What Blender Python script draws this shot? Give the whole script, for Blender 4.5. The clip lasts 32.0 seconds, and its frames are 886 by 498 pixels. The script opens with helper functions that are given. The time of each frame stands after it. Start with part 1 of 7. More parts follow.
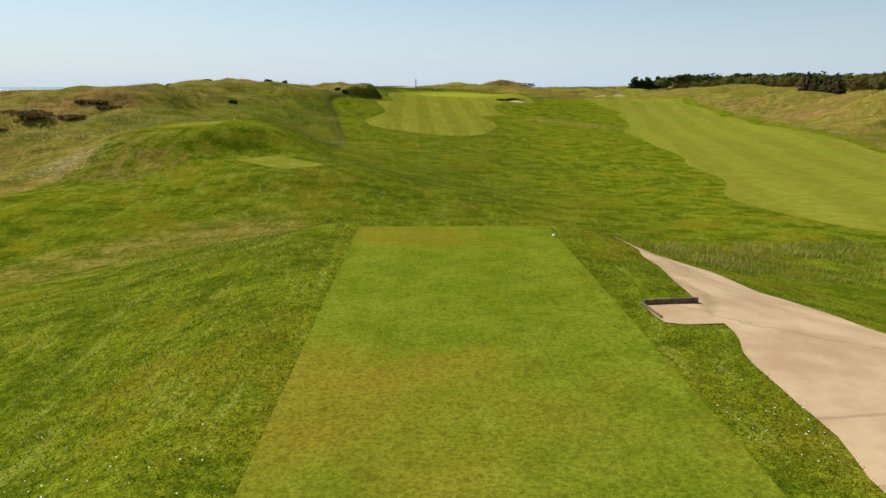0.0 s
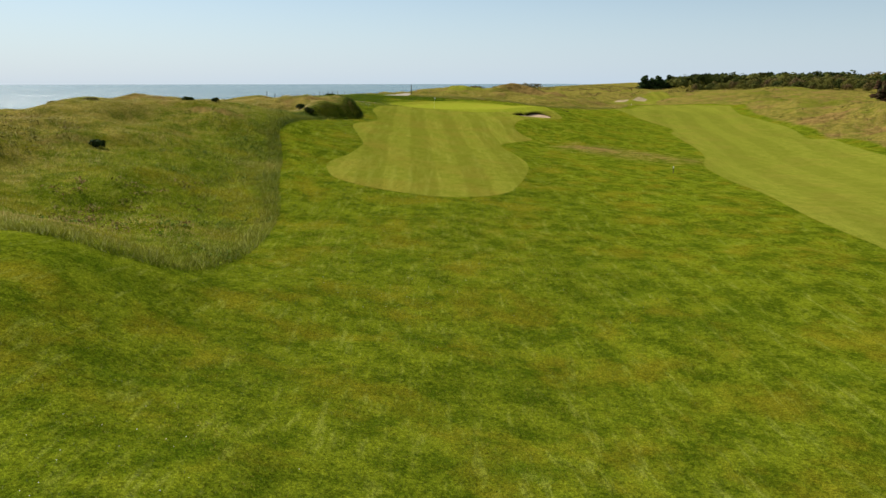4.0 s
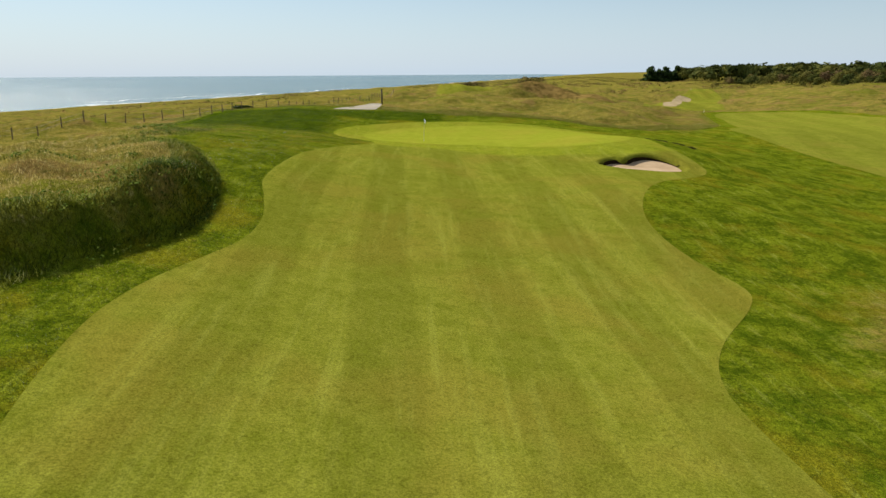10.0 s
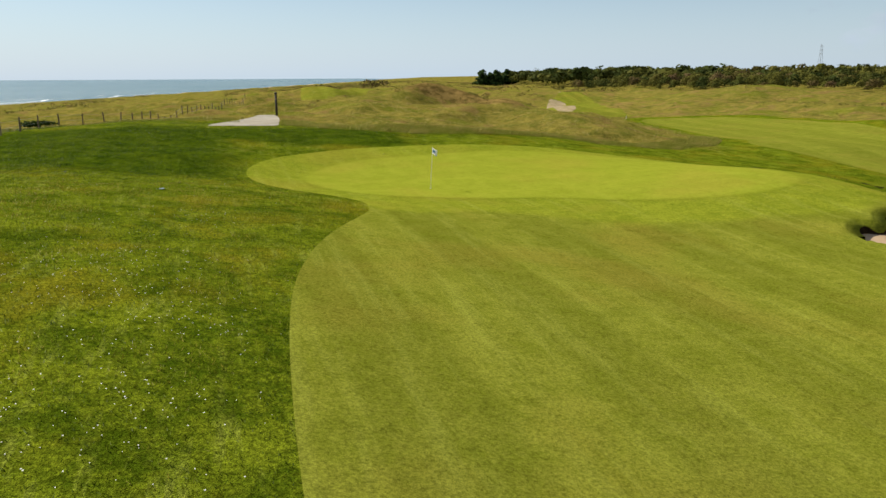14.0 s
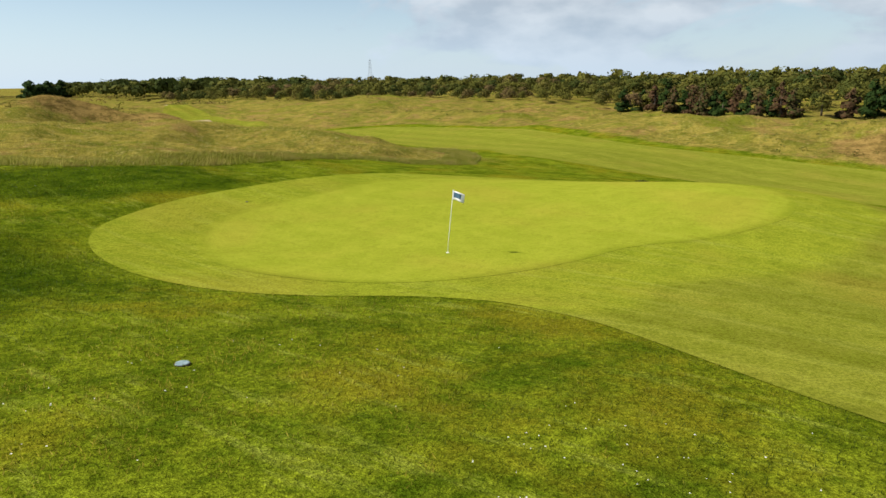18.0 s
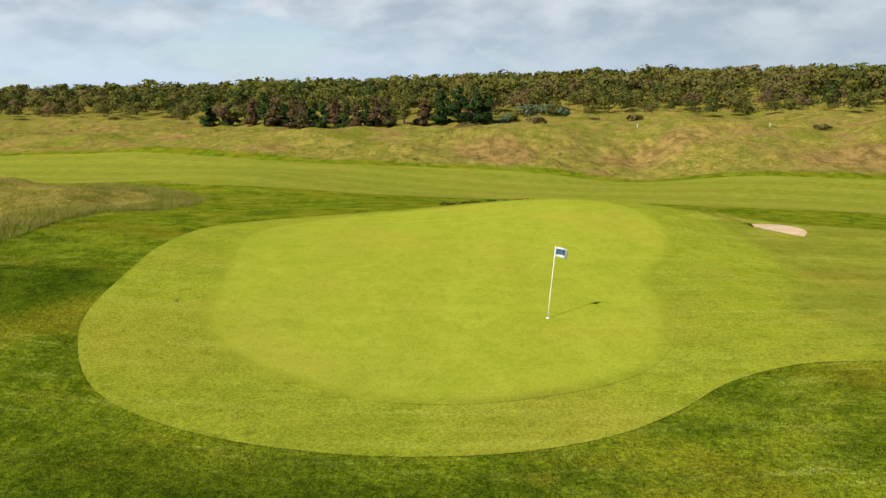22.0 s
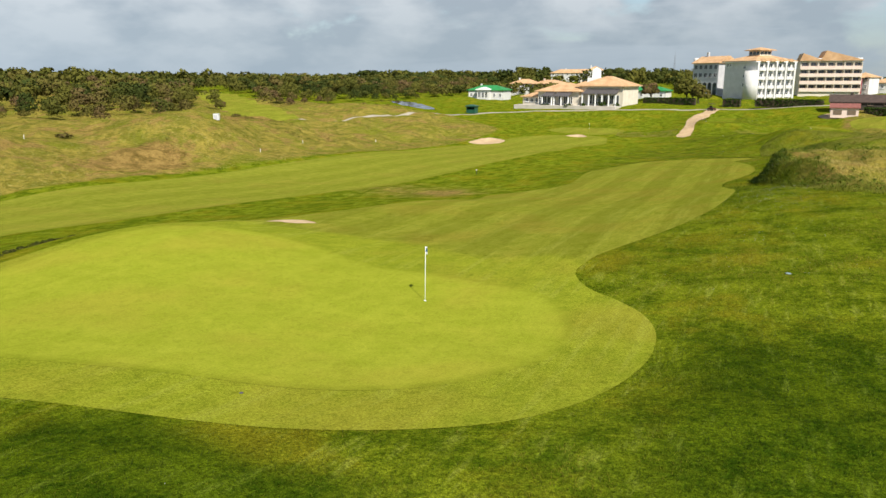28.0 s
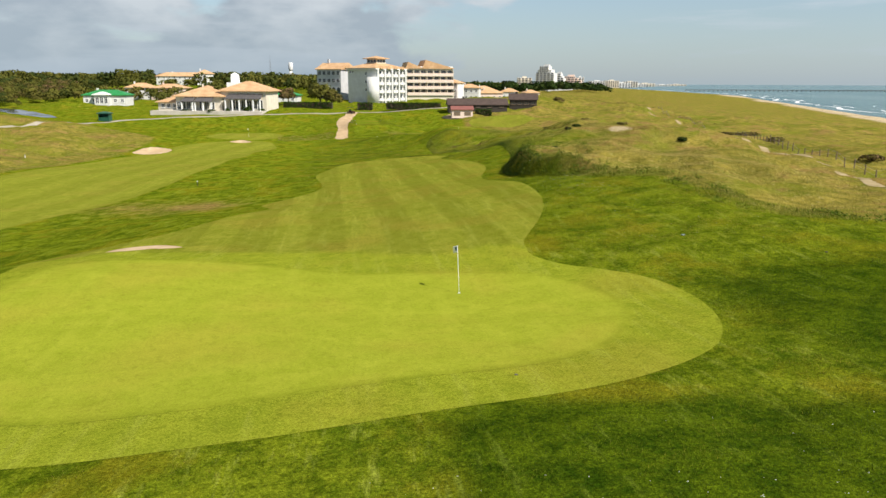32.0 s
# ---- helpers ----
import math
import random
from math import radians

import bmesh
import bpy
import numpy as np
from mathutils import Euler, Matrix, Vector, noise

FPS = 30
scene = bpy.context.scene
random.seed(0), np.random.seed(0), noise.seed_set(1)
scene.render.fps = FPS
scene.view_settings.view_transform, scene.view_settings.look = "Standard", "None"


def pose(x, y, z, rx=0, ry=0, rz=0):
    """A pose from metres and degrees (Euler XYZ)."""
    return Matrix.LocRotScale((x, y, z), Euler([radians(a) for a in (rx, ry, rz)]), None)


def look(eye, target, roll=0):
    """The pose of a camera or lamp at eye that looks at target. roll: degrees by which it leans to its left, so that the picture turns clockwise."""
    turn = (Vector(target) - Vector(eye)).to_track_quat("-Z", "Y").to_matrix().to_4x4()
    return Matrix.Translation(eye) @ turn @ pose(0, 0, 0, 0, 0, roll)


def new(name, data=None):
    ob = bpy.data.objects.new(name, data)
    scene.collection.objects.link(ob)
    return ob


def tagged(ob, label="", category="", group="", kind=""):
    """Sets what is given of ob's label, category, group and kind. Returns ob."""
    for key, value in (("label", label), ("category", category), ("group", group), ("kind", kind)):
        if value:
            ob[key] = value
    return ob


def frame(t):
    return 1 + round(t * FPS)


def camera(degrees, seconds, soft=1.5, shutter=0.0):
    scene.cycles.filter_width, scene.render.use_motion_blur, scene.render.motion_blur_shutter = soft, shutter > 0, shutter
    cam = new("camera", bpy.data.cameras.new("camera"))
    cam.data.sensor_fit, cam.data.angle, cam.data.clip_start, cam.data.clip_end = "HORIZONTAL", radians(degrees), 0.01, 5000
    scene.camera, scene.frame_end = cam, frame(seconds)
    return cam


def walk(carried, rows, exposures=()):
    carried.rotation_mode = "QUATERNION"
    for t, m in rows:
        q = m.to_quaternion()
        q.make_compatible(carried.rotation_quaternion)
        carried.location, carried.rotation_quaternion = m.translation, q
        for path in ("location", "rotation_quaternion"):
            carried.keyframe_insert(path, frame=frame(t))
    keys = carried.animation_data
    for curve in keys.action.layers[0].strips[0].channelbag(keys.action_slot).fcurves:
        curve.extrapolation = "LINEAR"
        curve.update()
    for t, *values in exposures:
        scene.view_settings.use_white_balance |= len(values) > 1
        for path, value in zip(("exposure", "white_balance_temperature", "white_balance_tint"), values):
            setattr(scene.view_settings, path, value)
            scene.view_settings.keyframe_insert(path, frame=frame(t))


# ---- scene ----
cam = camera(63.89, 32.0)
PATH = [
    (0.0, 0.18, -9.79, 2.49, 77.00, 0.01, -0.56),
    (0.5, 0.12, -6.42, 2.78, 76.95, -0.00, -0.65),
    (1.0, 0.05, -2.57, 3.03, 76.95, -0.01, -0.70),
    (1.5, 0.01, 1.72, 3.20, 76.99, -0.05, -0.66),
    (2.0, -0.02, 6.46, 3.44, 76.98, 0.01, -0.66),
    (2.5, -0.13, 11.50, 3.75, 76.91, 0.09, -0.72),
    (3.0, -0.15, 16.85, 4.17, 76.84, 0.10, -0.76),
    (3.5, -0.11, 22.40, 4.50, 76.83, 0.04, -0.69),
    (5.5, -0.68, 45.57, 5.75, 76.38, 0.39, -0.82),
    (6.0, -0.72, 52.14, 5.96, 76.33, 0.34, -0.77),
    (6.5, -0.76, 58.92, 6.20, 76.20, 0.28, -0.71),
    (7.0, -0.80, 65.66, 6.42, 76.16, 0.31, -0.76),
    (7.5, -0.77, 72.27, 6.53, 76.08, 0.38, -0.88),
    (8.0, -0.82, 78.69, 6.62, 76.02, 0.36, -1.06),
    (8.5, -0.84, 84.74, 6.65, 76.04, 0.34, -1.16),
    (9.0, -0.81, 90.15, 6.57, 76.05, 0.30, -1.42),
    (9.5, -0.84, 94.99, 6.47, 76.05, 0.32, -1.77),
    (10.0, -1.00, 99.26, 6.38, 76.03, 0.34, -2.25),
    (10.5, -1.38, 103.21, 6.32, 75.90, 0.25, -2.73),
    (11.0, -2.31, 106.93, 6.21, 75.76, 0.20, -3.36),
    (11.5, -3.93, 111.13, 6.04, 75.74, 0.18, -4.50),
    (12.0, -5.65, 115.80, 5.93, 75.72, 0.22, -6.13),
    (12.5, -7.14, 120.95, 5.81, 75.82, 0.30, -8.20),
    (13.0, -8.36, 125.96, 5.74, 75.96, 0.26, -10.73),
    (13.5, -9.39, 130.54, 5.63, 76.17, 0.30, -13.67),
    (14.0, -10.33, 134.40, 5.56, 76.29, 0.24, -17.00),
    (14.5, -11.36, 137.85, 5.43, 76.44, 0.26, -20.55),
    (16.5, -16.03, 148.19, 5.25, 76.72, 0.15, -37.32),
    (17.0, -16.94, 150.64, 5.27, 76.81, 0.28, -41.91),
    (17.5, -17.72, 153.09, 5.27, 76.90, 0.30, -46.58),
    (18.0, -18.38, 155.49, 5.31, 77.04, 0.32, -51.18),
    (18.5, -18.94, 157.75, 5.34, 77.12, 0.38, -55.63),
    (19.0, -19.38, 160.10, 5.45, 77.17, 0.43, -60.44),
    (19.5, -19.66, 162.25, 5.58, 77.27, 0.57, -65.08),
    (20.0, -19.82, 164.43, 5.80, 77.31, 0.52, -69.81),
    (20.5, -19.94, 166.48, 5.98, 77.32, 0.63, -74.47),
    (21.0, -19.99, 168.61, 6.12, 77.29, 0.73, -79.33),
    (21.5, -20.00, 170.68, 6.24, 77.25, 0.85, -84.06),
    (22.0, -19.98, 172.62, 6.42, 77.24, 0.98, -89.06),
    (22.5, -19.93, 174.42, 6.57, 77.18, 1.08, -93.87),
    (23.0, -19.77, 176.27, 6.75, 77.00, 1.16, -99.09),
    (23.5, -19.58, 178.05, 6.92, 76.94, 1.22, -104.21),
    (24.0, -19.30, 179.79, 7.07, 76.86, 1.27, -109.40),
    (24.5, -18.89, 181.57, 7.26, 76.76, 1.28, -114.93),
    (25.0, -18.35, 183.32, 7.38, 76.66, 1.24, -120.72),
    (25.5, -17.68, 185.05, 7.52, 76.55, 1.12, -126.54),
    (27.5, -13.48, 192.29, 8.14, 76.43, 0.27, -149.06),
    (28.0, -12.03, 193.77, 8.29, 76.48, 0.16, -155.01),
    (28.5, -10.35, 195.13, 8.40, 76.52, 0.14, -160.65),
    (29.0, -8.43, 196.30, 8.52, 76.56, 0.16, -165.72),
    (29.5, -6.44, 197.34, 8.61, 76.60, 0.06, -170.34),
    (30.0, -4.39, 198.12, 8.74, 76.65, 0.05, -174.89),
    (30.5, -2.29, 198.78, 8.87, 76.67, -0.02, -179.42),
    (31.0, -0.06, 199.31, 9.01, 76.70, -0.17, -183.17),
    (31.5, 2.20, 199.70, 9.07, 76.69, -0.17, -185.63),
    (32.0, 4.33, 200.19, 9.06, 76.69, -0.22, -187.03),
]
walk(cam, [(t, pose(*p)) for t, *p in PATH], [(0.0, 0.38), (14.0, 0.40), (18.0, 0.62), (24.0, 0.62), (32.0, 0.66)])

# ---- light ----
SUN_AZ, SUN_EL = -46.0, 45.0          # degrees: azimuth from +y to the right, height
world = bpy.data.worlds.new("world")
scene.world = world
world.use_nodes = True


def sky_nodes(nt):
    n, l = nt.nodes, nt.links
    n.clear()
    out = n.new("ShaderNodeOutputWorld")
    bg = n.new("ShaderNodeBackground")
    bg.inputs["Strength"].default_value = 0.075
    sky = n.new("ShaderNodeTexSky")
    sky.sky_type = "NISHITA"
    sky.sun_disc = False
    sky.sun_elevation, sky.sun_rotation = radians(SUN_EL), radians(SUN_AZ)
    sky.air_density, sky.dust_density, sky.ozone_density = 1.0, 0.3, 1.5
    co = n.new("ShaderNodeTexCoord")
    sep = n.new("ShaderNodeSeparateXYZ")
    l.new(co.outputs["Generated"], sep.inputs[0])

    def m(op, a, b=None, clamp=False):
        q = n.new("ShaderNodeMath")
        q.operation, q.use_clamp = op, clamp
        for i, v in enumerate((a, b)):
            if v is None:
                continue
            if isinstance(v, (int, float)):
                q.inputs[i].default_value = v
            else:
                l.new(v, q.inputs[i])
        return q.outputs[0]

    flat = n.new("ShaderNodeCombineXYZ")
    l.new(sep.outputs["X"], flat.inputs[0])
    l.new(sep.outputs["Y"], flat.inputs[1])
    l.new(m("MULTIPLY", sep.outputs["Z"], 2.3), flat.inputs[2])
    noi = n.new("ShaderNodeTexNoise")
    noi.inputs["Scale"].default_value, noi.inputs["Detail"].default_value, noi.inputs["Roughness"].default_value = 4.6, 9.0, 0.56
    noi.inputs["Distortion"].default_value = 0.25
    l.new(flat.outputs[0], noi.inputs["Vector"])
    # the cloud bank stands inland; the sky over the sea is clear
    side = m("ADD", m("MULTIPLY", sep.outputs["X"], 0.87), m("MULTIPLY", sep.outputs["Y"], -0.5))
    bank = n.new("ShaderNodeMapRange")
    bank.interpolation_type = "SMOOTHSTEP"
    bank.inputs["From Min"].default_value, bank.inputs["From Max"].default_value = 0.05, 0.62
    bank.inputs["To Min"].default_value, bank.inputs["To Max"].default_value = -0.24, 0.15
    l.new(side, bank.inputs["Value"])
    cover = n.new("ShaderNodeMapRange")
    cover.interpolation_type = "SMOOTHSTEP"
    cover.inputs["From Min"].default_value, cover.inputs["From Max"].default_value = 0.47, 0.58
    l.new(m("ADD", noi.outputs["Fac"], bank.outputs[0]), cover.inputs["Value"])
    # lit tops and grey undersides
    shade = n.new("ShaderNodeTexNoise")
    shade.inputs["Scale"].default_value, shade.inputs["Detail"].default_value = 9.0, 8.0
    l.new(flat.outputs[0], shade.inputs["Vector"])
    ramp = n.new("ShaderNodeValToRGB")
    ramp.color_ramp.elements[0].position, ramp.color_ramp.elements[0].color = 0.40, (3.5, 3.9, 4.4, 1)
    ramp.color_ramp.elements[1].position, ramp.color_ramp.elements[1].color = 0.62, (6.6, 6.8, 7.0, 1)
    l.new(shade.outputs["Fac"], ramp.inputs[0])
    # thin haze towards the horizon
    haze = n.new("ShaderNodeMapRange")
    haze.inputs["From Min"].default_value, haze.inputs["From Max"].default_value = 0.0, 0.17
    haze.inputs["To Min"].default_value, haze.inputs["To Max"].default_value = 0.80, 0.0
    l.new(sep.outputs["Z"], haze.inputs["Value"])
    mix = n.new("ShaderNodeMix")
    mix.data_type = "RGBA"
    l.new(m("MULTIPLY", cover.outputs[0], 0.9), mix.inputs["Factor"])
    l.new(sky.outputs[0], mix.inputs["A"])
    l.new(ramp.outputs[0], mix.inputs["B"])
    mix2 = n.new("ShaderNodeMix")
    mix2.data_type = "RGBA"
    # brighter under the sun, duller away from it
    glow = n.new("ShaderNodeMix")
    glow.data_type = "RGBA"
    l.new(m("ADD", m("MULTIPLY", sep.outputs["Y"], 0.5), 0.5, True), glow.inputs["Factor"])
    glow.inputs["A"].default_value, glow.inputs["B"].default_value = (2.7, 3.5, 4.2, 1), (5.5, 7.1, 8.9, 1)
    # streaks of high cloud in the south
    long = n.new("ShaderNodeMapping")
    long.inputs["Scale"].default_value = (1.6, 1.6, 16.0)
    long.inputs["Rotation"].default_value = (0, radians(5), 0)
    l.new(co.outputs["Generated"], long.inputs[0])
    cir = n.new("ShaderNodeTexNoise")
    cir.inputs["Scale"].default_value, cir.inputs["Detail"].default_value, cir.inputs["Roughness"].default_value = 1.8, 7.0, 0.6
    l.new(long.outputs[0], cir.inputs["Vector"])
    thin = n.new("ShaderNodeMapRange")
    thin.interpolation_type = "SMOOTHSTEP"
    thin.inputs["From Min"].default_value, thin.inputs["From Max"].default_value = 0.50, 0.68
    l.new(cir.outputs["Fac"], thin.inputs["Value"])
    mix3 = n.new("ShaderNodeMix")
    mix3.data_type = "RGBA"
    l.new(m("MULTIPLY", thin.outputs[0], m("MULTIPLY", sep.outputs["Y"], -0.6, True), True), mix3.inputs["Factor"])
    l.new(mix.outputs["Result"], mix3.inputs["A"])
    mix3.inputs["B"].default_value = (6.6, 7.0, 7.4, 1)
    l.new(haze.outputs[0], mix2.inputs["Factor"])
    l.new(mix3.outputs["Result"], mix2.inputs["A"])
    l.new(glow.outputs["Result"], mix2.inputs["B"])
    l.new(mix2.outputs["Result"], bg.inputs["Color"])
    l.new(bg.outputs[0], out.inputs[0])


sky_nodes(world.node_tree)
az, el = radians(SUN_AZ), radians(SUN_EL)
SUN_DIR = Vector((math.sin(az) * math.cos(el), math.cos(az) * math.cos(el), math.sin(el)))
sun = new("sun", bpy.data.lights.new("sun", "SUN"))
sun.data.energy, sun.data.angle, sun.data.color = 4.8, radians(0.6), (1.0, 0.94, 0.84)
sun.matrix_world = look(SUN_DIR * 100, (0, 0, 0))

# ---- materials ----


class Mat:
    """A node material with short ways to add nodes."""

    def __init__(self, name, rough=0.8, metal=0.0, spec=0.5):
        self.m = bpy.data.materials.new(name)
        self.m.use_nodes = True
        self.n, self.l = self.m.node_tree.nodes, self.m.node_tree.links
        self.b = self.n["Principled BSDF"]
        self.b.inputs["Roughness"].default_value, self.b.inputs["Metallic"].default_value = rough, metal
        self.b.inputs["Specular IOR Level"].default_value = spec
        self.co = self.n.new("ShaderNodeTexCoord").outputs["Object"]

    def math(self, op, a, b=None, clamp=False):
        q = self.n.new("ShaderNodeMath")
        q.operation, q.use_clamp = op, clamp
        for i, v in enumerate((a, b)):
            if isinstance(v, (int, float)):
                q.inputs[i].default_value = v
            elif v is not None:
                self.l.new(v, q.inputs[i])
        return q.outputs[0]

    def noise(self, scale, detail=4.0, stretch=None, rough=0.55, turn=0.0):
        q = self.n.new("ShaderNodeTexNoise")
        q.inputs["Scale"].default_value, q.inputs["Detail"].default_value, q.inputs["Roughness"].default_value = scale, detail, rough
        src = self.co
        if stretch:
            k = self.n.new("ShaderNodeMapping")
            k.inputs["Scale"].default_value = stretch
            k.inputs["Rotation"].default_value = (0, 0, radians(turn))
            self.l.new(src, k.inputs[0])
            src = k.outputs[0]
        self.l.new(src, q.inputs["Vector"])
        return q.outputs["Fac"]

    def span(self, v, lo, hi, a=0.0, b=1.0):
        q = self.n.new("ShaderNodeMapRange")
        q.interpolation_type = "SMOOTHSTEP"
        for k, x in zip(("From Min", "From Max", "To Min", "To Max"), (lo, hi, a, b)):
            q.inputs[k].default_value = x
        self.l.new(v, q.inputs["Value"])
        return q.outputs[0]

    def mix(self, f, a, b, how="MIX"):
        q = self.n.new("ShaderNodeMix")
        q.data_type, q.blend_type = "RGBA", how
        for k, v in (("Factor", f), ("A", a), ("B", b)):
            if isinstance(v, (int, float)):
                q.inputs[k].default_value = v
            elif isinstance(v, tuple):
                q.inputs[k].default_value = (*v, 1.0)
            else:
                self.l.new(v, q.inputs[k])
        return q.outputs["Result"]

    def attribute(self, name):
        q = self.n.new("ShaderNodeAttribute")
        q.attribute_name = name
        return q.outputs["Fac"]

    def island(self):
        return self.n.new("ShaderNodeNewGeometry").outputs["Random Per Island"]

    def each(self):
        return self.n.new("ShaderNodeObjectInfo").outputs["Random"]

    def color(self, v):
        if isinstance(v, tuple):
            self.b.inputs["Base Color"].default_value = (*v, 1.0)
        else:
            self.l.new(v, self.b.inputs["Base Color"])
        return self

    def bump(self, v, strength, dist):
        q = self.n.new("ShaderNodeBump")
        q.inputs["Strength"].default_value, q.inputs["Distance"].default_value = strength, dist
        self.l.new(v, q.inputs["Height"])
        self.l.new(q.outputs[0], self.b.inputs["Normal"])
        return self


def turf(name, light, dark, dry, dry_amount=0.35, fine=60.0, bump=0.03, stripes=0.0, streaks=0.0, dist=0.02, ring=None, divots=0.5, grain=1.0, lean=0.03, wide=4.7, reach=(70.0, 84.0), shift=0.0):
    """Mown grass: mottled at three scales, with dry patches, and streaks along the hole."""
    k = Mat(name, 0.9, spec=0.0)
    big = k.noise(0.16, 5.0)
    mid = k.noise(0.9, 5.0, rough=0.6)
    small = k.noise(fine, 2.0, rough=0.7)
    tuft = k.noise(5.5, 4.0, rough=0.7)
    f = k.math("ADD", k.math("MULTIPLY", mid, 0.55), k.math("MULTIPLY", tuft, 0.45))
    c = k.mix(k.span(f, 0.34, 0.66), dark, light)
    c = k.mix(k.math("MULTIPLY", k.span(big, 0.46, 0.68), dry_amount), c, dry)
    if ring:
        q = k.mix(k.span(f, 0.34, 0.66), ring[0], ring[1])
        q = k.mix(k.math("MULTIPLY", k.span(big, 0.46, 0.68), 0.4), q, ring[2])
        c = k.mix(k.span(k.math("ADD", k.attribute("ring"), k.math("MULTIPLY", k.math("SUBTRACT", mid, 0.5), 0.7)), 0.15, 0.85), c, q)
    if streaks:
        s = k.noise(1.0, 6.0, stretch=(1.6, 0.10, 1.0), turn=4.0, rough=0.7)
        c = k.mix(k.math("MULTIPLY", k.span(s, 0.48, 0.70), streaks), c, tuple(min(1.0, v * 1.45 + 0.015) for v in light))
    # mowing stripes: the nap's sheen, put into the base colour as bands
    if stripes:
        sep = k.n.new("ShaderNodeSeparateXYZ")
        k.l.new(k.co, sep.inputs[0])
        wob = k.math("MULTIPLY", k.noise(0.12, 1.0), 0.9)
        u = k.math("ADD", k.math("ADD", sep.outputs["X"], k.math("MULTIPLY", sep.outputs["Y"], lean)), k.math("ADD", wob, shift - 3.1))
        w = k.math("SINE", k.math("MULTIPLY", u, 6.283 / wide))
        much = k.span(sep.outputs["Y"], reach[0], reach[1], 0.15 * stripes, stripes)
        if ring:
            much = k.math("MULTIPLY", much, k.math("SUBTRACT", 1.0, k.attribute("ring")))
        much = k.math("MULTIPLY", much, k.span(k.noise(0.45, 4.0, rough=0.65), 0.25, 0.6, 0.55, 1.0))
        c = k.mix(k.math("MULTIPLY", k.span(w, 0.25, -0.25), much), c, tuple(v * 0.60 for v in dark))
        c = k.mix(k.math("MULTIPLY", k.span(w, -0.25, 0.25), k.math("MULTIPLY", much, 0.5)), c, tuple(v * 1.25 for v in light))
    speck = k.noise(16.0, 6.0, rough=0.75)
    divot = k.noise(2.6, 9.0, rough=0.8)
    c = k.mix(k.math("MULTIPLY", k.span(divot, 0.51, 0.63), divots), c, tuple(v * 0.5 for v in dark))
    g = k.math("MULTIPLY", k.span(small, 0.25, 0.75, 1 - 0.28 * grain, 1 + 0.28 * grain), k.span(speck, 0.30, 0.66, 1 - 0.40 * grain, 1 + 0.27 * grain))
    vm = k.n.new("ShaderNodeVectorMath")
    vm.operation = "SCALE"
    k.l.new(c, vm.inputs[0])
    k.l.new(g, vm.inputs["Scale"])
    k.color(vm.outputs[0])
    k.bump(k.math("ADD", k.math("MULTIPLY", small, 0.5), tuft), bump * 20, dist)
    return k


M = {}
COLLAR = ((0.150, 0.180, 0.012), (0.216, 0.238, 0.018), (0.232, 0.192, 0.024))
M["fairway"] = turf("fairway_turf", (0.192, 0.200, 0.022), (0.126, 0.142, 0.011), (0.200, 0.164, 0.022), 0.60, 55.0, 0.02, streaks=0.34, stripes=0.21, divots=0.35,
                    ring=COLLAR).m
M["fairway_far"] = turf("striped_fairway_turf", (0.200, 0.210, 0.024), (0.136, 0.154, 0.013), (0.205, 0.176, 0.026), 0.45, 55.0, 0.02, streaks=0.12, stripes=0.15, divots=0.3,
                        lean=-0.22, wide=6.4, reach=(-60.0, -40.0)).m
M["green"] = turf("green_turf", (0.252, 0.272, 0.024), (0.200, 0.230, 0.016), (0.270, 0.236, 0.028), 0.5, 80.0, 0.004, streaks=0.10, divots=0.25, grain=0.45, ring=COLLAR, stripes=0.05,
                 lean=20.0, wide=76.0, reach=(0.0, 1.0)).m
M["tee"] = turf("tee_turf", (0.150, 0.178, 0.013), (0.086, 0.124, 0.006), (0.196, 0.140, 0.015), 0.75, 60.0, 0.015, streaks=0.12, stripes=0.07, divots=0.3, lean=0.0, wide=2.4, reach=(-60.0, -50.0)).m


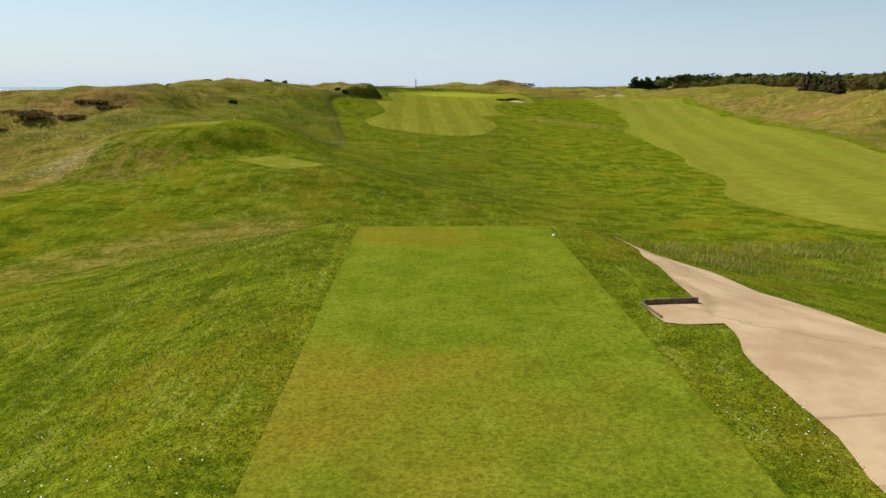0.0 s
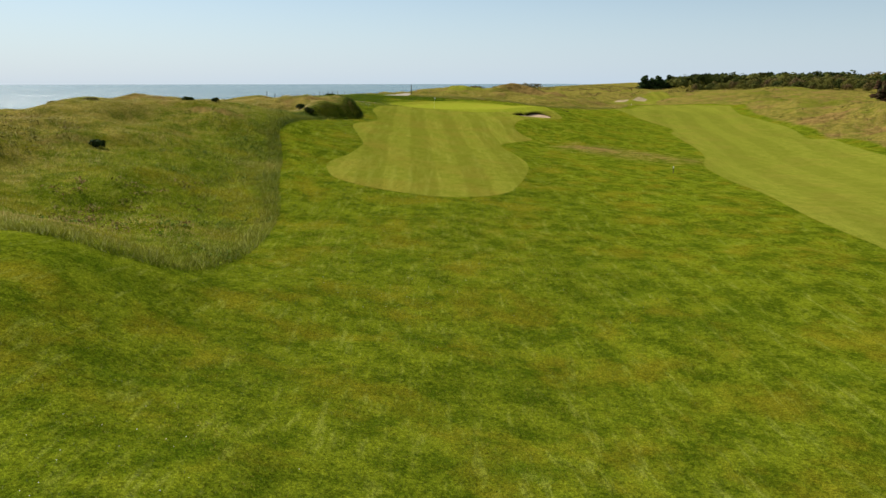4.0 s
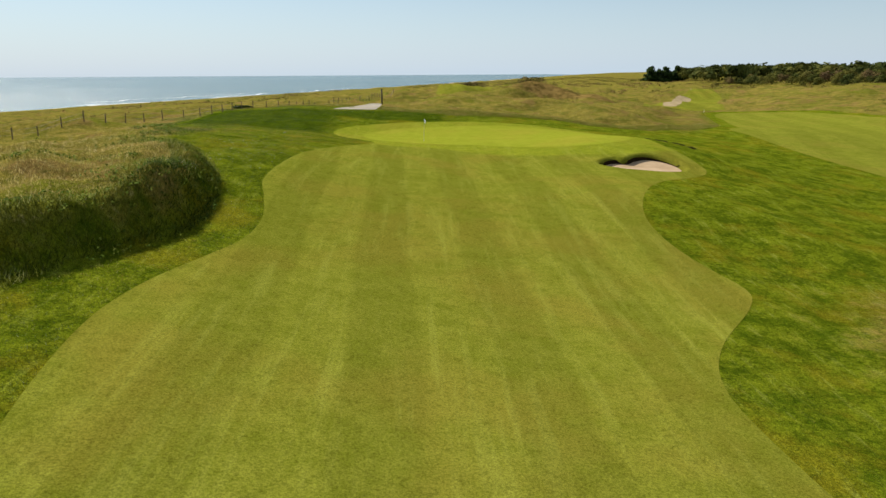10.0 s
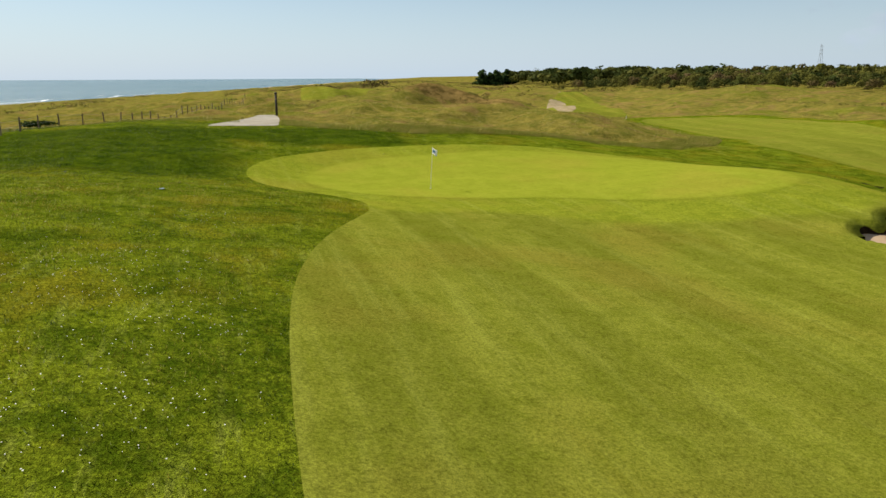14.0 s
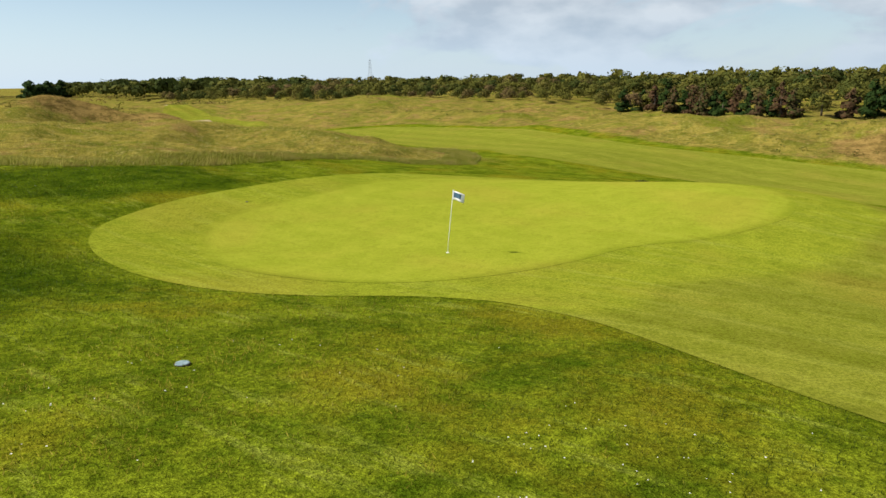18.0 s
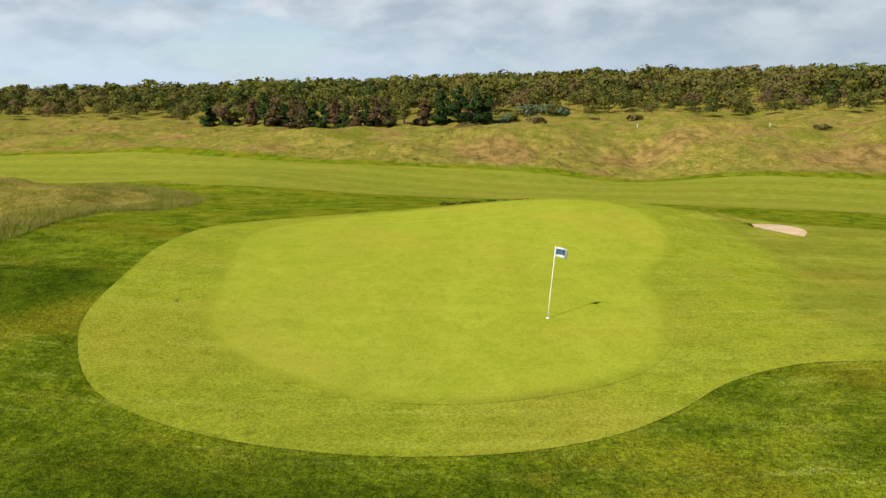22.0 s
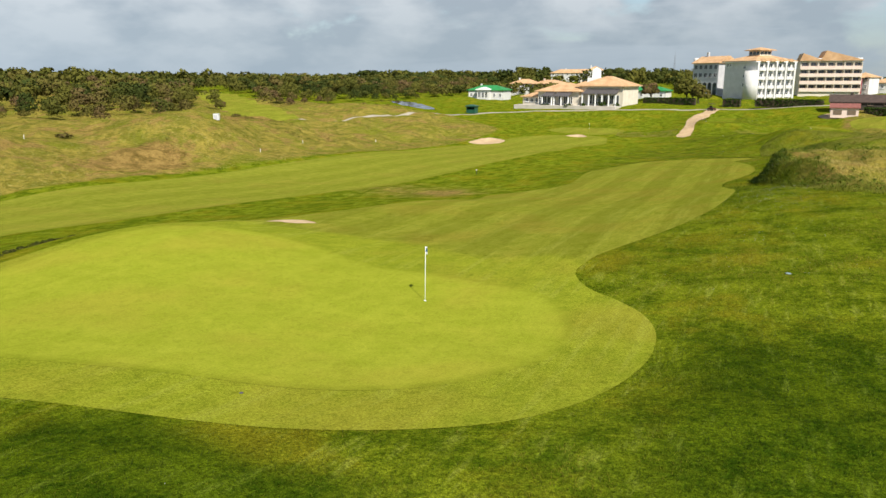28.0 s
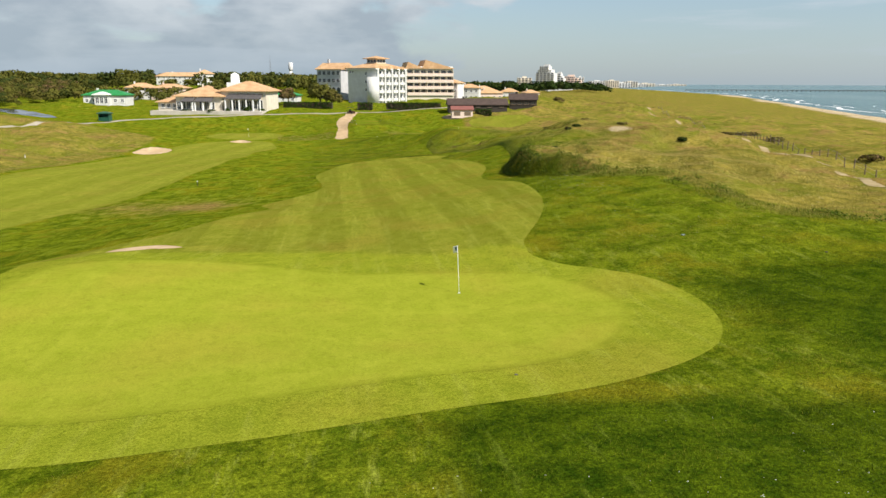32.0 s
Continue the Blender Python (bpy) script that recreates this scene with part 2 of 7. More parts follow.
def ground_material():
    """Rough grass, from mown green rough to dry dune grass, by the ground's dry attribute."""
    k = Mat("rough_grass", 0.9, spec=0.0)
    dry = k.attribute("dry")
    sand = k.attribute("sand")
    big, mid, tuft, small = k.noise(0.11, 5.0), k.noise(0.7, 5.0, rough=0.62), k.noise(4.0, 5.0, rough=0.72), k.noise(42.0, 2.0, rough=0.7)
    f = k.math("ADD", k.math("MULTIPLY", mid, 0.5), k.math("MULTIPLY", tuft, 0.5))
    green = k.mix(k.span(f, 0.38, 0.62), (0.050, 0.076, 0.003), (0.152, 0.182, 0.009))
    green = k.mix(k.math("MULTIPLY", k.span(k.noise(0.23, 6.0, rough=0.66), 0.48, 0.64), 0.5), green, (0.196, 0.156, 0.010))
    green = k.mix(k.math("MULTIPLY", k.span(k.noise(0.34, 6.0, rough=0.66), 0.50, 0.68), 0.42), green, (0.038, 0.076, 0.003))
    # pale strands along the mowing line: sheen of laid grass put into the colour
    sheen_strand = k.noise(1.0, 7.0, stretch=(2.8, 0.45, 1.0), turn=9.0, rough=0.72)
    green = k.mix(k.math("MULTIPLY", k.span(sheen_strand, 0.52, 0.66), k.span(mid, 0.35, 0.6, 0.10, 0.6)), green, (0.225, 0.250, 0.034))
    tan = k.mix(k.span(f, 0.36, 0.64), (0.098, 0.092, 0.012), (0.262, 0.206, 0.040))
    tan = k.mix(k.math("MULTIPLY", k.span(big, 0.50, 0.64), 0.8), tan, (0.128, 0.140, 0.012))
    tan = k.mix(k.math("MULTIPLY", k.span(k.noise(0.30, 8.0, rough=0.68), 0.49, 0.60), 0.6), tan, (0.084, 0.096, 0.010))
    tan = k.mix(k.math("MULTIPLY", k.span(k.noise(0.19, 8.0, rough=0.70), 0.52, 0.62), 0.8), tan, (0.200, 0.128, 0.040))
    tan = k.mix(k.math("MULTIPLY", k.span(k.noise(1.5, 6.0, rough=0.7), 0.54, 0.64), 0.65), tan, (0.072, 0.080, 0.013))
    tan = k.mix(k.math("MULTIPLY", k.span(k.noise(2.6, 5.0, rough=0.7), 0.56, 0.66), 0.6), tan, (0.360, 0.300, 0.110))
    deep_green = k.mix(k.span(f, 0.38, 0.62), (0.020, 0.042, 0.002), (0.068, 0.100, 0.004))
    deep_green = k.mix(k.math("MULTIPLY", k.span(sheen_strand, 0.54, 0.68), 0.5), deep_green, (0.120, 0.160, 0.016))
    green = k.mix(k.span(dry, -0.55, -0.05, 0.95, 0.0), green, deep_green)
    wob = k.math("ADD", dry, k.math("MULTIPLY", k.math("SUBTRACT", mid, 0.5), 0.9))
    c = k.mix(k.span(wob, 0.25, 0.75), green, tan)
    heath = k.mix(k.span(f, 0.38, 0.60), (0.090, 0.058, 0.016), (0.265, 0.170, 0.054))
    c = k.mix(k.math("MULTIPLY", k.span(k.math("ADD", k.attribute("brown"), k.math("MULTIPLY", k.math("SUBTRACT", k.noise(0.8, 6.0, rough=0.7), 0.5), 1.6)), 0.30, 0.75), 0.85), c, heath)
    bare = k.mix(k.span(tuft, 0.3, 0.7), (0.34, 0.26, 0.15), (0.46, 0.37, 0.24))
    c = k.mix(k.span(k.math("ADD", sand, k.math("MULTIPLY", k.math("SUBTRACT", tuft, 0.5), 0.7)), 0.35, 0.65), c, bare)
    vm = k.n.new("ShaderNodeVectorMath")
    vm.operation = "SCALE"
    k.l.new(c, vm.inputs[0])
    k.l.new(k.math("MULTIPLY", k.span(small, 0.25, 0.75, 0.5, 1.5), k.span(k.noise(13.0, 5.0, rough=0.75), 0.34, 0.64, 0.6, 1.35)), vm.inputs["Scale"])
    k.color(vm.outputs[0])
    k.bump(k.math("ADD", k.math("MULTIPLY", small, 0.5), k.math("MULTIPLY", tuft, 1.6)), 0.9, 0.06)
    return k.m


M["rough"] = ground_material()


def plain(name, a, b, scale, rough=0.8, bump=0.0, dist=0.01, detail=5.0, metal=0.0, spec=0.4):
    """Two colours mottled by noise."""
    k = Mat(name, rough, metal, spec)
    v = k.noise(scale, detail, rough=0.6)
    k.color(k.mix(k.span(v, 0.3, 0.7), a, b))
    if bump:
        k.bump(k.noise(scale * 6, 3.0), bump, dist)
    return k.m


def sandy(name, a, b, cracks=0.0):
    k = Mat(name, 0.95, spec=0.1)
    v, w = k.noise(0.8, 6.0, rough=0.65), k.noise(30.0, 3.0)
    c = k.mix(k.span(v, 0.3, 0.7), a, b)
    if cracks:
        q = k.n.new("ShaderNodeTexVoronoi")
        q.feature, q.inputs["Scale"].default_value = "DISTANCE_TO_EDGE", 0.22
        off = k.n.new("ShaderNodeVectorMath")
        off.operation = "ADD"
        k.l.new(k.co, off.inputs[0])
        sc = k.n.new("ShaderNodeCombineXYZ")
        k.l.new(k.math("MULTIPLY", k.noise(0.6, 4.0), 3.0), sc.inputs[0])
        k.l.new(sc.outputs[0], off.inputs[1])
        k.l.new(off.outputs[0], q.inputs["Vector"])
        c = k.mix(k.span(q.outputs["Distance"], 0.0, 0.012, cracks, 0.0), c, (0.24, 0.17, 0.10))
    k.color(c)
    k.bump(k.math("ADD", v, k.math("MULTIPLY", w, 0.25)), 0.5, 0.03)
    return k.m


M["path"] = sandy("worn_path", (0.35, 0.242, 0.132), (0.47, 0.345, 0.208), 0.6)
M["track"] = sandy("sandy_track", (0.22, 0.17, 0.075), (0.36, 0.28, 0.16))
M["road"] = sandy("pale_road", (0.27, 0.24, 0.175), (0.38, 0.335, 0.26))
M["bunker"] = sandy("bunker_sand", (0.37, 0.262, 0.150), (0.48, 0.350, 0.215))
M["soil_and_core"] = plain("dark_soil_and_core", (0.035, 0.024, 0.012), (0.07, 0.05, 0.03), 6.0, 0.95)
M["lip"] = plain("black_turf_edge", (0.012, 0.008, 0.004), (0.030, 0.021, 0.011), 6.0, 0.95, spec=0.0)
M["white"] = plain("white_paint", (0.74, 0.74, 0.72), (0.82, 0.82, 0.80), 3.0, 0.45)
M["dark_wood"] = plain("dark_wood", (0.020, 0.016, 0.012), (0.050, 0.038, 0.026), 9.0, 0.75, 0.3)
M["wood"] = plain("weathered_wood", (0.10, 0.07, 0.045), (0.19, 0.14, 0.09), 12.0, 0.8, 0.3)
M["wire"] = plain("grey_wire", (0.20, 0.19, 0.18), (0.30, 0.29, 0.27), 5.0, 0.5, metal=0.6)
M["blue_cloth"] = plain("blue_cloth", (0.035, 0.085, 0.14), (0.06, 0.13, 0.20), 30.0, 0.8)
M["wall_cream"] = plain("cream_render", (0.56, 0.50, 0.40), (0.66, 0.60, 0.49), 0.6, 0.85)
M["wall_white"] = plain("white_render", (0.54, 0.53, 0.50), (0.64, 0.63, 0.60), 0.5, 0.85)
# on the hotel wing this grey holds the shade of its face
M["wall_grey"] = plain("grey_and_shaded_render", (0.40, 0.40, 0.41), (0.48, 0.48, 0.48), 0.5, 0.85)
M["wall_pink"] = plain("pale_pink_render", (0.62, 0.48, 0.40), (0.70, 0.56, 0.47), 0.5, 0.85)
M["red_wall"] = plain("dark_red_render", (0.20, 0.03, 0.04), (0.26, 0.05, 0.06), 0.5, 0.85)
M["window"] = plain("window_glass", (0.02, 0.025, 0.03), (0.05, 0.055, 0.06), 0.4, 0.12, spec=0.6)
M["green_metal"] = plain("green_metal", (0.010, 0.17, 0.035), (0.018, 0.23, 0.055), 0.8, 0.5)
M["dark_green"] = plain("dark_green_paint", (0.010, 0.060, 0.035), (0.016, 0.085, 0.050), 1.5, 0.5)
M["slate"] = plain("slate_tiles", (0.055, 0.05, 0.05), (0.10, 0.09, 0.085), 2.0, 0.7)
M["red_tiles"] = plain("red_brown_tiles", (0.16, 0.055, 0.045), (0.24, 0.09, 0.07), 2.0, 0.8)
M["brown_tiles"] = plain("dark_brown_tiles", (0.040, 0.026, 0.020), (0.080, 0.052, 0.040), 2.0, 0.8)
M["stone_grey"] = plain("pale_paving", (0.42, 0.38, 0.32), (0.54, 0.49, 0.42), 0.5, 0.85)
M["rubber"] = plain("black_rubber", (0.015, 0.015, 0.015), (0.03, 0.03, 0.03), 8.0, 0.7)
M["cart_paint"] = plain("dark_maroon_paint", (0.05, 0.01, 0.012), (0.07, 0.015, 0.018), 3.0, 0.35)
M["flower"] = plain("white_petals", (0.50, 0.50, 0.44), (0.70, 0.70, 0.64), 5.0, 0.7)


def roof_tiles():
    k = Mat("orange_roof_tiles", 0.85, spec=0.2)
    c = k.mix(k.span(k.noise(0.5, 5.0), 0.3, 0.7), (0.42, 0.25, 0.125), (0.56, 0.365, 0.20))
    c = k.mix(k.math("MULTIPLY", k.span(k.noise(5.0, 3.0), 0.45, 0.7), 0.4), c, (0.34, 0.18, 0.085))
    return k.color(c).m


M["tiles"] = roof_tiles()


def foliage(name, a, b, c, attr=True, spec=0.04, rough=0.8):
    """Leaves: the tint runs from a over b to c, tree by tree, with a little of its own for each leaf."""
    k = Mat(name, rough, spec=spec)
    t = k.attribute("tint") if attr else k.each()
    t = k.math("ADD", t, k.math("MULTIPLY", k.math("SUBTRACT", k.island(), 0.5), 0.14))
    col = k.mix(k.span(t, 0.0, 0.5), a, b)
    col = k.mix(k.span(t, 0.5, 1.0), col, c)
    k.color(col)
    tr = k.n.new("ShaderNodeBsdfTranslucent")
    k.l.new(col, tr.inputs[0])
    mx = k.n.new("ShaderNodeMixShader")
    mx.inputs[0].default_value = 0.25
    k.l.new(k.b.outputs[0], mx.inputs[1])
    k.l.new(tr.outputs[0], mx.inputs[2])
    k.l.new(mx.outputs[0], k.n["Material Output"].inputs[0])
    return k.m


M["leaves"] = foliage("mixed_leaves", (0.044, 0.060, 0.014), (0.118, 0.114, 0.022), (0.138, 0.092, 0.042))
M["dark_leaves"] = foliage("dark_conifer_leaves", (0.016, 0.034, 0.008), (0.036, 0.058, 0.012), (0.090, 0.050, 0.026))
M["hedge_leaves"] = foliage("hedge_leaves", (0.016, 0.034, 0.007), (0.034, 0.060, 0.010), (0.055, 0.085, 0.014))
M["blade_short"] = foliage("rough_blades", (0.028, 0.054, 0.002), (0.128, 0.166, 0.006), (0.262, 0.224, 0.022), spec=0.12, rough=0.55)
M["blade_tall"] = foliage("tall_grass_blades", (0.046, 0.084, 0.006), (0.215, 0.232, 0.026), (0.440, 0.350, 0.100), spec=0.10, rough=0.6)
M["blade_dry"] = foliage("dry_grass_blades", (0.150, 0.145, 0.018), (0.300, 0.248, 0.050), (0.440, 0.345, 0.115), spec=0.25, rough=0.55)
M["silver_leaves"] = foliage("silvery_leaves", (0.050, 0.080, 0.034), (0.105, 0.145, 0.070), (0.165, 0.200, 0.110))
M["heath_leaves"] = foliage("heath_leaves", (0.072, 0.086, 0.012), (0.140, 0.128, 0.024), (0.180, 0.118, 0.044))
M["weeds"] = foliage("weed_leaves", (0.050, 0.090, 0.008), (0.098, 0.146, 0.014), (0.165, 0.190, 0.026))
M["bark"] = plain("bark", (0.05, 0.038, 0.026), (0.10, 0.075, 0.05), 6.0, 0.9, 0.4)


def sea_material():
    k = Mat("sea_water", 0.26, spec=0.6)
    near = k.noise(0.004, 3.0)
    k.color(k.mix(k.span(near, 0.35, 0.65), (0.085, 0.155, 0.145), (0.140, 0.205, 0.185)))
    a, b, c = k.noise(0.25, 5.0, stretch=(1.0, 0.55, 1.0), rough=0.7), k.noise(1.4, 4.0, rough=0.7), k.noise(0.035, 3.0)
    k.bump(k.math("ADD", k.math("ADD", k.math("MULTIPLY", a, 1.6), k.math("MULTIPLY", b, 0.35)), k.math("MULTIPLY", c, 3.0)), 1.0, 1.0)
    return k.m


M["sea"] = sea_material()
M["foam"] = plain("sea_foam", (0.55, 0.57, 0.57), (0.75, 0.76, 0.76), 0.3, 0.7)
M["pond"] = plain("pond_water", (0.02, 0.035, 0.05), (0.03, 0.045, 0.06), 0.2, 0.08)

# ---- the lie of the land ----
COAST_X = [-700, -300, -262, -240, -195, -120, -60, -25, 0, 30, 60, 95, 150, 300, 600, 1500, 4000]
COAST_Z = [-20, -13, -11.4, -9.9, -7.6, -3.0, -0.8, 1.3, -1.5, -4, -4, -0.8, 0.8, 2, 5, 9, 9]
SEA_Z = -10.0
NORTH_X = [-700, -300, -262, -240, -217, -195, -120, -60, -25, 0, 30, 60, 95, 150, 300, 600, 1500, 4000]
NORTH_Z = [-20, -13, -11.4, -9.9, -7.2, -7.5, -4.6, -2.0, -0.2, -0.8, -2.4, -2.4, -0.4, 0.8, 1.8, 3.2, 5.0, 5.5]


def south_shift(y):
    """How far the shore has moved to the left, south of the hole."""
    y = np.asarray(y, float)
    return 0.42 * np.maximum(0, -60 - y) - 0.22 * np.maximum(0, -800 - y)


def coast_shift(y):
    """How far the shore has moved to the right at y, north of the hole."""
    return 0.30 * np.maximum(0, np.asarray(y, float) - 200)


SOUTH_MOUNDS = [
    (67.5, -47.5, 25, -1.27), (-7.5, -47.5, 25, -0.72), (-70, -40, 40, 3.64), (26, -12, 16, 1.46), (48, -25, 16, 1.0),
    (-10, 0, 10, -1.48), (10, 0, 10, 0.53), (-70, 0, 10, 0.71), (0, 10, 10, 2.04),
    (-20, 15, 10, -2.25), (80, 27.5, 25, 1.88), (-30, 35, 10, -1.3), (-60, 35, 10, 1.6),
    (0, 35, 10, 0.91), (-10, 40, 40, -4.41), (-10, 40, 10, 1.84),
]
MIDDLE_MOUNDS = [
    (45, 50, 10, -0.63), (-20, 55, 10, 2.05), (50, 68, 16, -1.13), (-15, 70, 10, -1.1),
    (95, 75, 10, 1.46), (-38, 76, 16, 2.52), (5, 90, 25, -1.06), (-15, 90, 10, -0.56),
    (82, 100, 16, 2.38), (-70, 100, 16, -0.65), (-25, 105, 10, 1.52), (70, 105, 10, 2.02),
    (-45, 115, 25, 2.79), (42.5, 115, 25, -1.43), (2, 124, 16, -0.55), (90, 132, 16, 1.38),
    (-70, 140, 25, -1.1), (-33, 121, 7, -1.7), (-41, 82, 7, -0.6), (-50, 73, 8, 0.9), (-30, 110, 5, 0.7), (-23, 100, 6, 0.6), (-38, 138, 8, -1.6), (-42, 124, 7, -1.7), (-30, 108, 5, -0.4),
]
NORTH_MOUNDS = [
    (15, 145, 10, 1.11), (-22, 148, 16, 1.46), (70, 150, 10, -1.7), (58, 164, 16, -0.96),
    (20, 165, 10, 1.82), (85, 165, 10, 2.28), (-5, 175, 10, -0.95), (50, 195, 10, 1.07),
    (10, 200, 40, 3.19), (105, 202.5, 25, 0.82), (-57.5, 202.5, 25, -0.66), (18, 220, 16, 1.27),
    (66, 244, 16, -0.71), (66, 278, 15, -1.9), (76, 306, 13, -1.6), (30, 280, 40, 2.4), (-10, 300, 40, 0.8), (105, 327.5, 25, -1.19),
]
TABLE = np.random.RandomState(5).rand(128, 128)


def smooth(t):
    t = np.clip(t, 0.0, 1.0)
    return t * t * (3 - 2 * t)


def lumps(x, y, scale, seed=0):
    """Smooth noise between 0 and 1 with lumps of about scale metres."""
    u, v = np.asarray(x, float) / scale + 17.3 * seed, np.asarray(y, float) / scale + 9.1 * seed
    i, j = np.floor(u).astype(int), np.floor(v).astype(int)
    a, b = smooth(u - i), smooth(v - j)
    i, j = i % 128, j % 128
    i1, j1 = (i + 1) % 128, (j + 1) % 128
    return (TABLE[i, j] * (1 - a) + TABLE[i1, j] * a) * (1 - b) + (TABLE[i, j1] * (1 - a) + TABLE[i1, j1] * a) * b


def outline(pts, n=6, closed=True):
    """A smooth line through the points (Catmull-Rom)."""
    p = np.array(pts, float)
    q = np.concatenate([p[-1:], p, p[:2]]) if closed else np.concatenate([p[:1], p, p[-1:]])
    out = []
    for k in range(len(q) - 3):
        a, b, c, d = q[k : k + 4]
        for t in np.arange(n) / n:
            out.append(0.5 * (2 * b + (c - a) * t + (2 * a - 5 * b + 4 * c - d) * t**2 + (3 * b - a - 3 * c + d) * t**3))
    if not closed:
        out.append(p[-1])
    return np.array(out)


def away(x, y, poly, closed=True):
    """Distance to the outline, negative inside."""
    x, y = np.asarray(x, float), np.asarray(y, float)
    shape = x.shape
    x, y = x.ravel(), y.ravel()
    best, inside = np.full(len(x), 1e9), np.zeros(len(x), bool)
    a = poly
    b = np.roll(poly, -1, 0)
    if not closed:
        a, b = poly[:-1], poly[1:]
    for (ax, ay), (bx, by) in zip(a, b):
        dx, dy = bx - ax, by - ay
        t = np.clip(((x - ax) * dx + (y - ay) * dy) / (dx * dx + dy * dy + 1e-12), 0, 1)
        best = np.minimum(best, (x - ax - t * dx) ** 2 + (y - ay - t * dy) ** 2)
        if closed and ay != by:
            cross = ((ay > y) != (by > y)) & (x < (bx - ax) * (y - ay) / (by - ay) + ax)
            inside ^= cross
    d = np.sqrt(best)
    return np.where(inside, -d, d).reshape(shape)


def box_away(x, y, cx, cy, hx, hy, turn=0.0, r=0.0):
    a = radians(turn)
    u, v = (x - cx) * math.cos(a) + (y - cy) * math.sin(a), -(x - cx) * math.sin(a) + (y - cy) * math.cos(a)
    p, q = np.abs(u) - hx + r, np.abs(v) - hy + r
    return np.hypot(np.maximum(p, 0), np.maximum(q, 0)) + np.minimum(np.maximum(p, q), 0) - r


# outlines of the cut grass, in plan
FAIRWAY = outline([(0.2, 81.7), (3.6, 83.0), (5.9, 85.6), (7.2, 89.5), (8.5, 95), (9.4, 100), (9.5, 104.7), (8.9, 110), (8.3, 114.8), (8.3, 118.8),
                   (9.7, 122.3), (12.7, 126.6), (13.6, 129), (12.7, 132.3), (12.1, 136), (12.4, 140), (14.2, 145), (17, 149.5), (22, 154.5), (22.5, 159), (21.3, 164),
                   (21.4, 170), (20.6, 176), (18, 181), (13.5, 184), (7.5, 184.2), (2.5, 183.4), (-2.0, 182.5), (-5, 181.2), (-7.2, 179.6), (-8.6, 177.4),
                   (-9.3, 174.6), (-9.2, 172), (-8.5, 170), (-7.3, 168.4), (-5.8, 166.9), (-4.8, 165), (-4.8, 163.2),
                   (-5.2, 161.5), (-7, 157.5), (-8.2, 154), (-9.1, 150), (-9.6, 145), (-9.7, 140), (-9, 136.5), (-8.3, 132.6), (-8.4, 129),
                        (-9.2, 126), (-10.1, 122.6), (-10.4, 119), (-9.9, 114.5), (-9, 110), (-8.2, 106), (-7.6, 102.5), (-8.3, 97), (-9.4, 93), (-9.7, 91),
                        (-9.3, 88.5), (-8.6, 86.2), (-7.6, 84.8), (-6, 83.5), (-4, 82.5), (-2, 81.9)])
GREEN = outline([(5, 165.6), (2.2, 166), (-0.7, 166.5), (-3.1, 167.3), (-4.8, 168.4), (-5.9, 170), (-6.6, 172.4), (-6.5, 174.5), (-5.6, 176.2), (-4.2, 178.1),
                 (-1.6, 179.7), (2.3, 180.5), (5.5, 181.2), (9, 181.8), (13.5, 181.6), (17.6, 179), (19.8, 174), (20, 168.5), (18.6, 164.2), (14, 162.6), (8.6, 163.8)])
SECOND = outline([(42, 196), (42.3, 189), (43, 178), (44.2, 165), (43, 157), (40, 149), (38, 133), (36.3, 124), (32, 112), (29.6, 100), (28.8, 90), (27, 78),
                  (26.7, 67), (25, 60), (24.6, 50), (21.6, 42), (22, 35), (24.5, 27), (31, 25.5), (38, 33), (43.5, 45), (50.3, 67), (53, 82), (54.5, 95), (57, 114),
                  (59.5, 130), (63.5, 146), (67, 161), (68, 176), (69, 190), (74, 207), (80, 228), (79, 248), (64, 251), (55, 228), (47, 204)])
THIRD = outline([(52, 262), (70, 262), (84, 300), (104, 345), (96, 352), (70, 310)])
FIFTH = outline([(4, 268), (14, 266), (18, 280), (30, 320), (52, 400), (62, 450), (40, 452), (24, 380), (10, 310)])
MOWN = outline([(-16, -30), (-24, 10), (-26, 25), (-24, 42), (-24, 56), (-20, 56), (-15, 54), (-11.3, 55.3), (-9.8, 60), (-9.9, 67), (-10.6, 75), (-11.9, 81), (-14, 92.7),
                (-15.6, 99.4), (-15.3, 106), (-14.3, 116), (-12.5, 123.4), (-10.5, 130.5), (-11.9, 139), (-15, 146), (-17.5, 149), (-17.5, 158), (-19.5, 163), (-24, 167),
                (-25, 180), (-24, 192), (-16, 197), (-6, 194), (-3.5, 191.5), (0.5, 190.0), (6, 189.9), (16, 191.5), (24, 190), (32, 192), (45, 206), (62, 252),
                (81, 249), (81, 222), (71, 190), (69, 160), (65, 144), (59, 118), (55.5, 95), (51.5, 70), (48, 48), (52, 24), (90, -2), (95, -30)], 4)
BANK = outline([(-16.2, 117.0), (-13.9, 120.0), (-12.1, 123.6), (-10.8, 127), (-10.4, 130.5), (-10.8, 135), (-12, 139), (-14.8, 145), (-17.4, 148.5), (-23, 150), (-31, 146), (-31, 128), (-24, 117)], 4)
PATH_TEE = outline([(3.2, -21), (5.0, -8), (5.3, -1), (5.5, 2.5), (5.7, 6), (5.9, 9), (6.0, 13), (6.0, 18), (6.1, 24.8), (7.6, 25.6), (9.0, 24), (8.8, 19), (8.6, 14), (8.6, 9), (9.0, 5), (9.1, 1),
                    (8.6, -5), (7.3, -13), (6, -21)])
PATH_POST = outline([(-11.5, 192.6), (-9, 193.0), (-6.4, 193.4), (-5.9, 195.5), (-5.6, 199), (-5.8, 202), (-6.8, 202.5), (-7.8, 200), (-9.5, 196.5)])
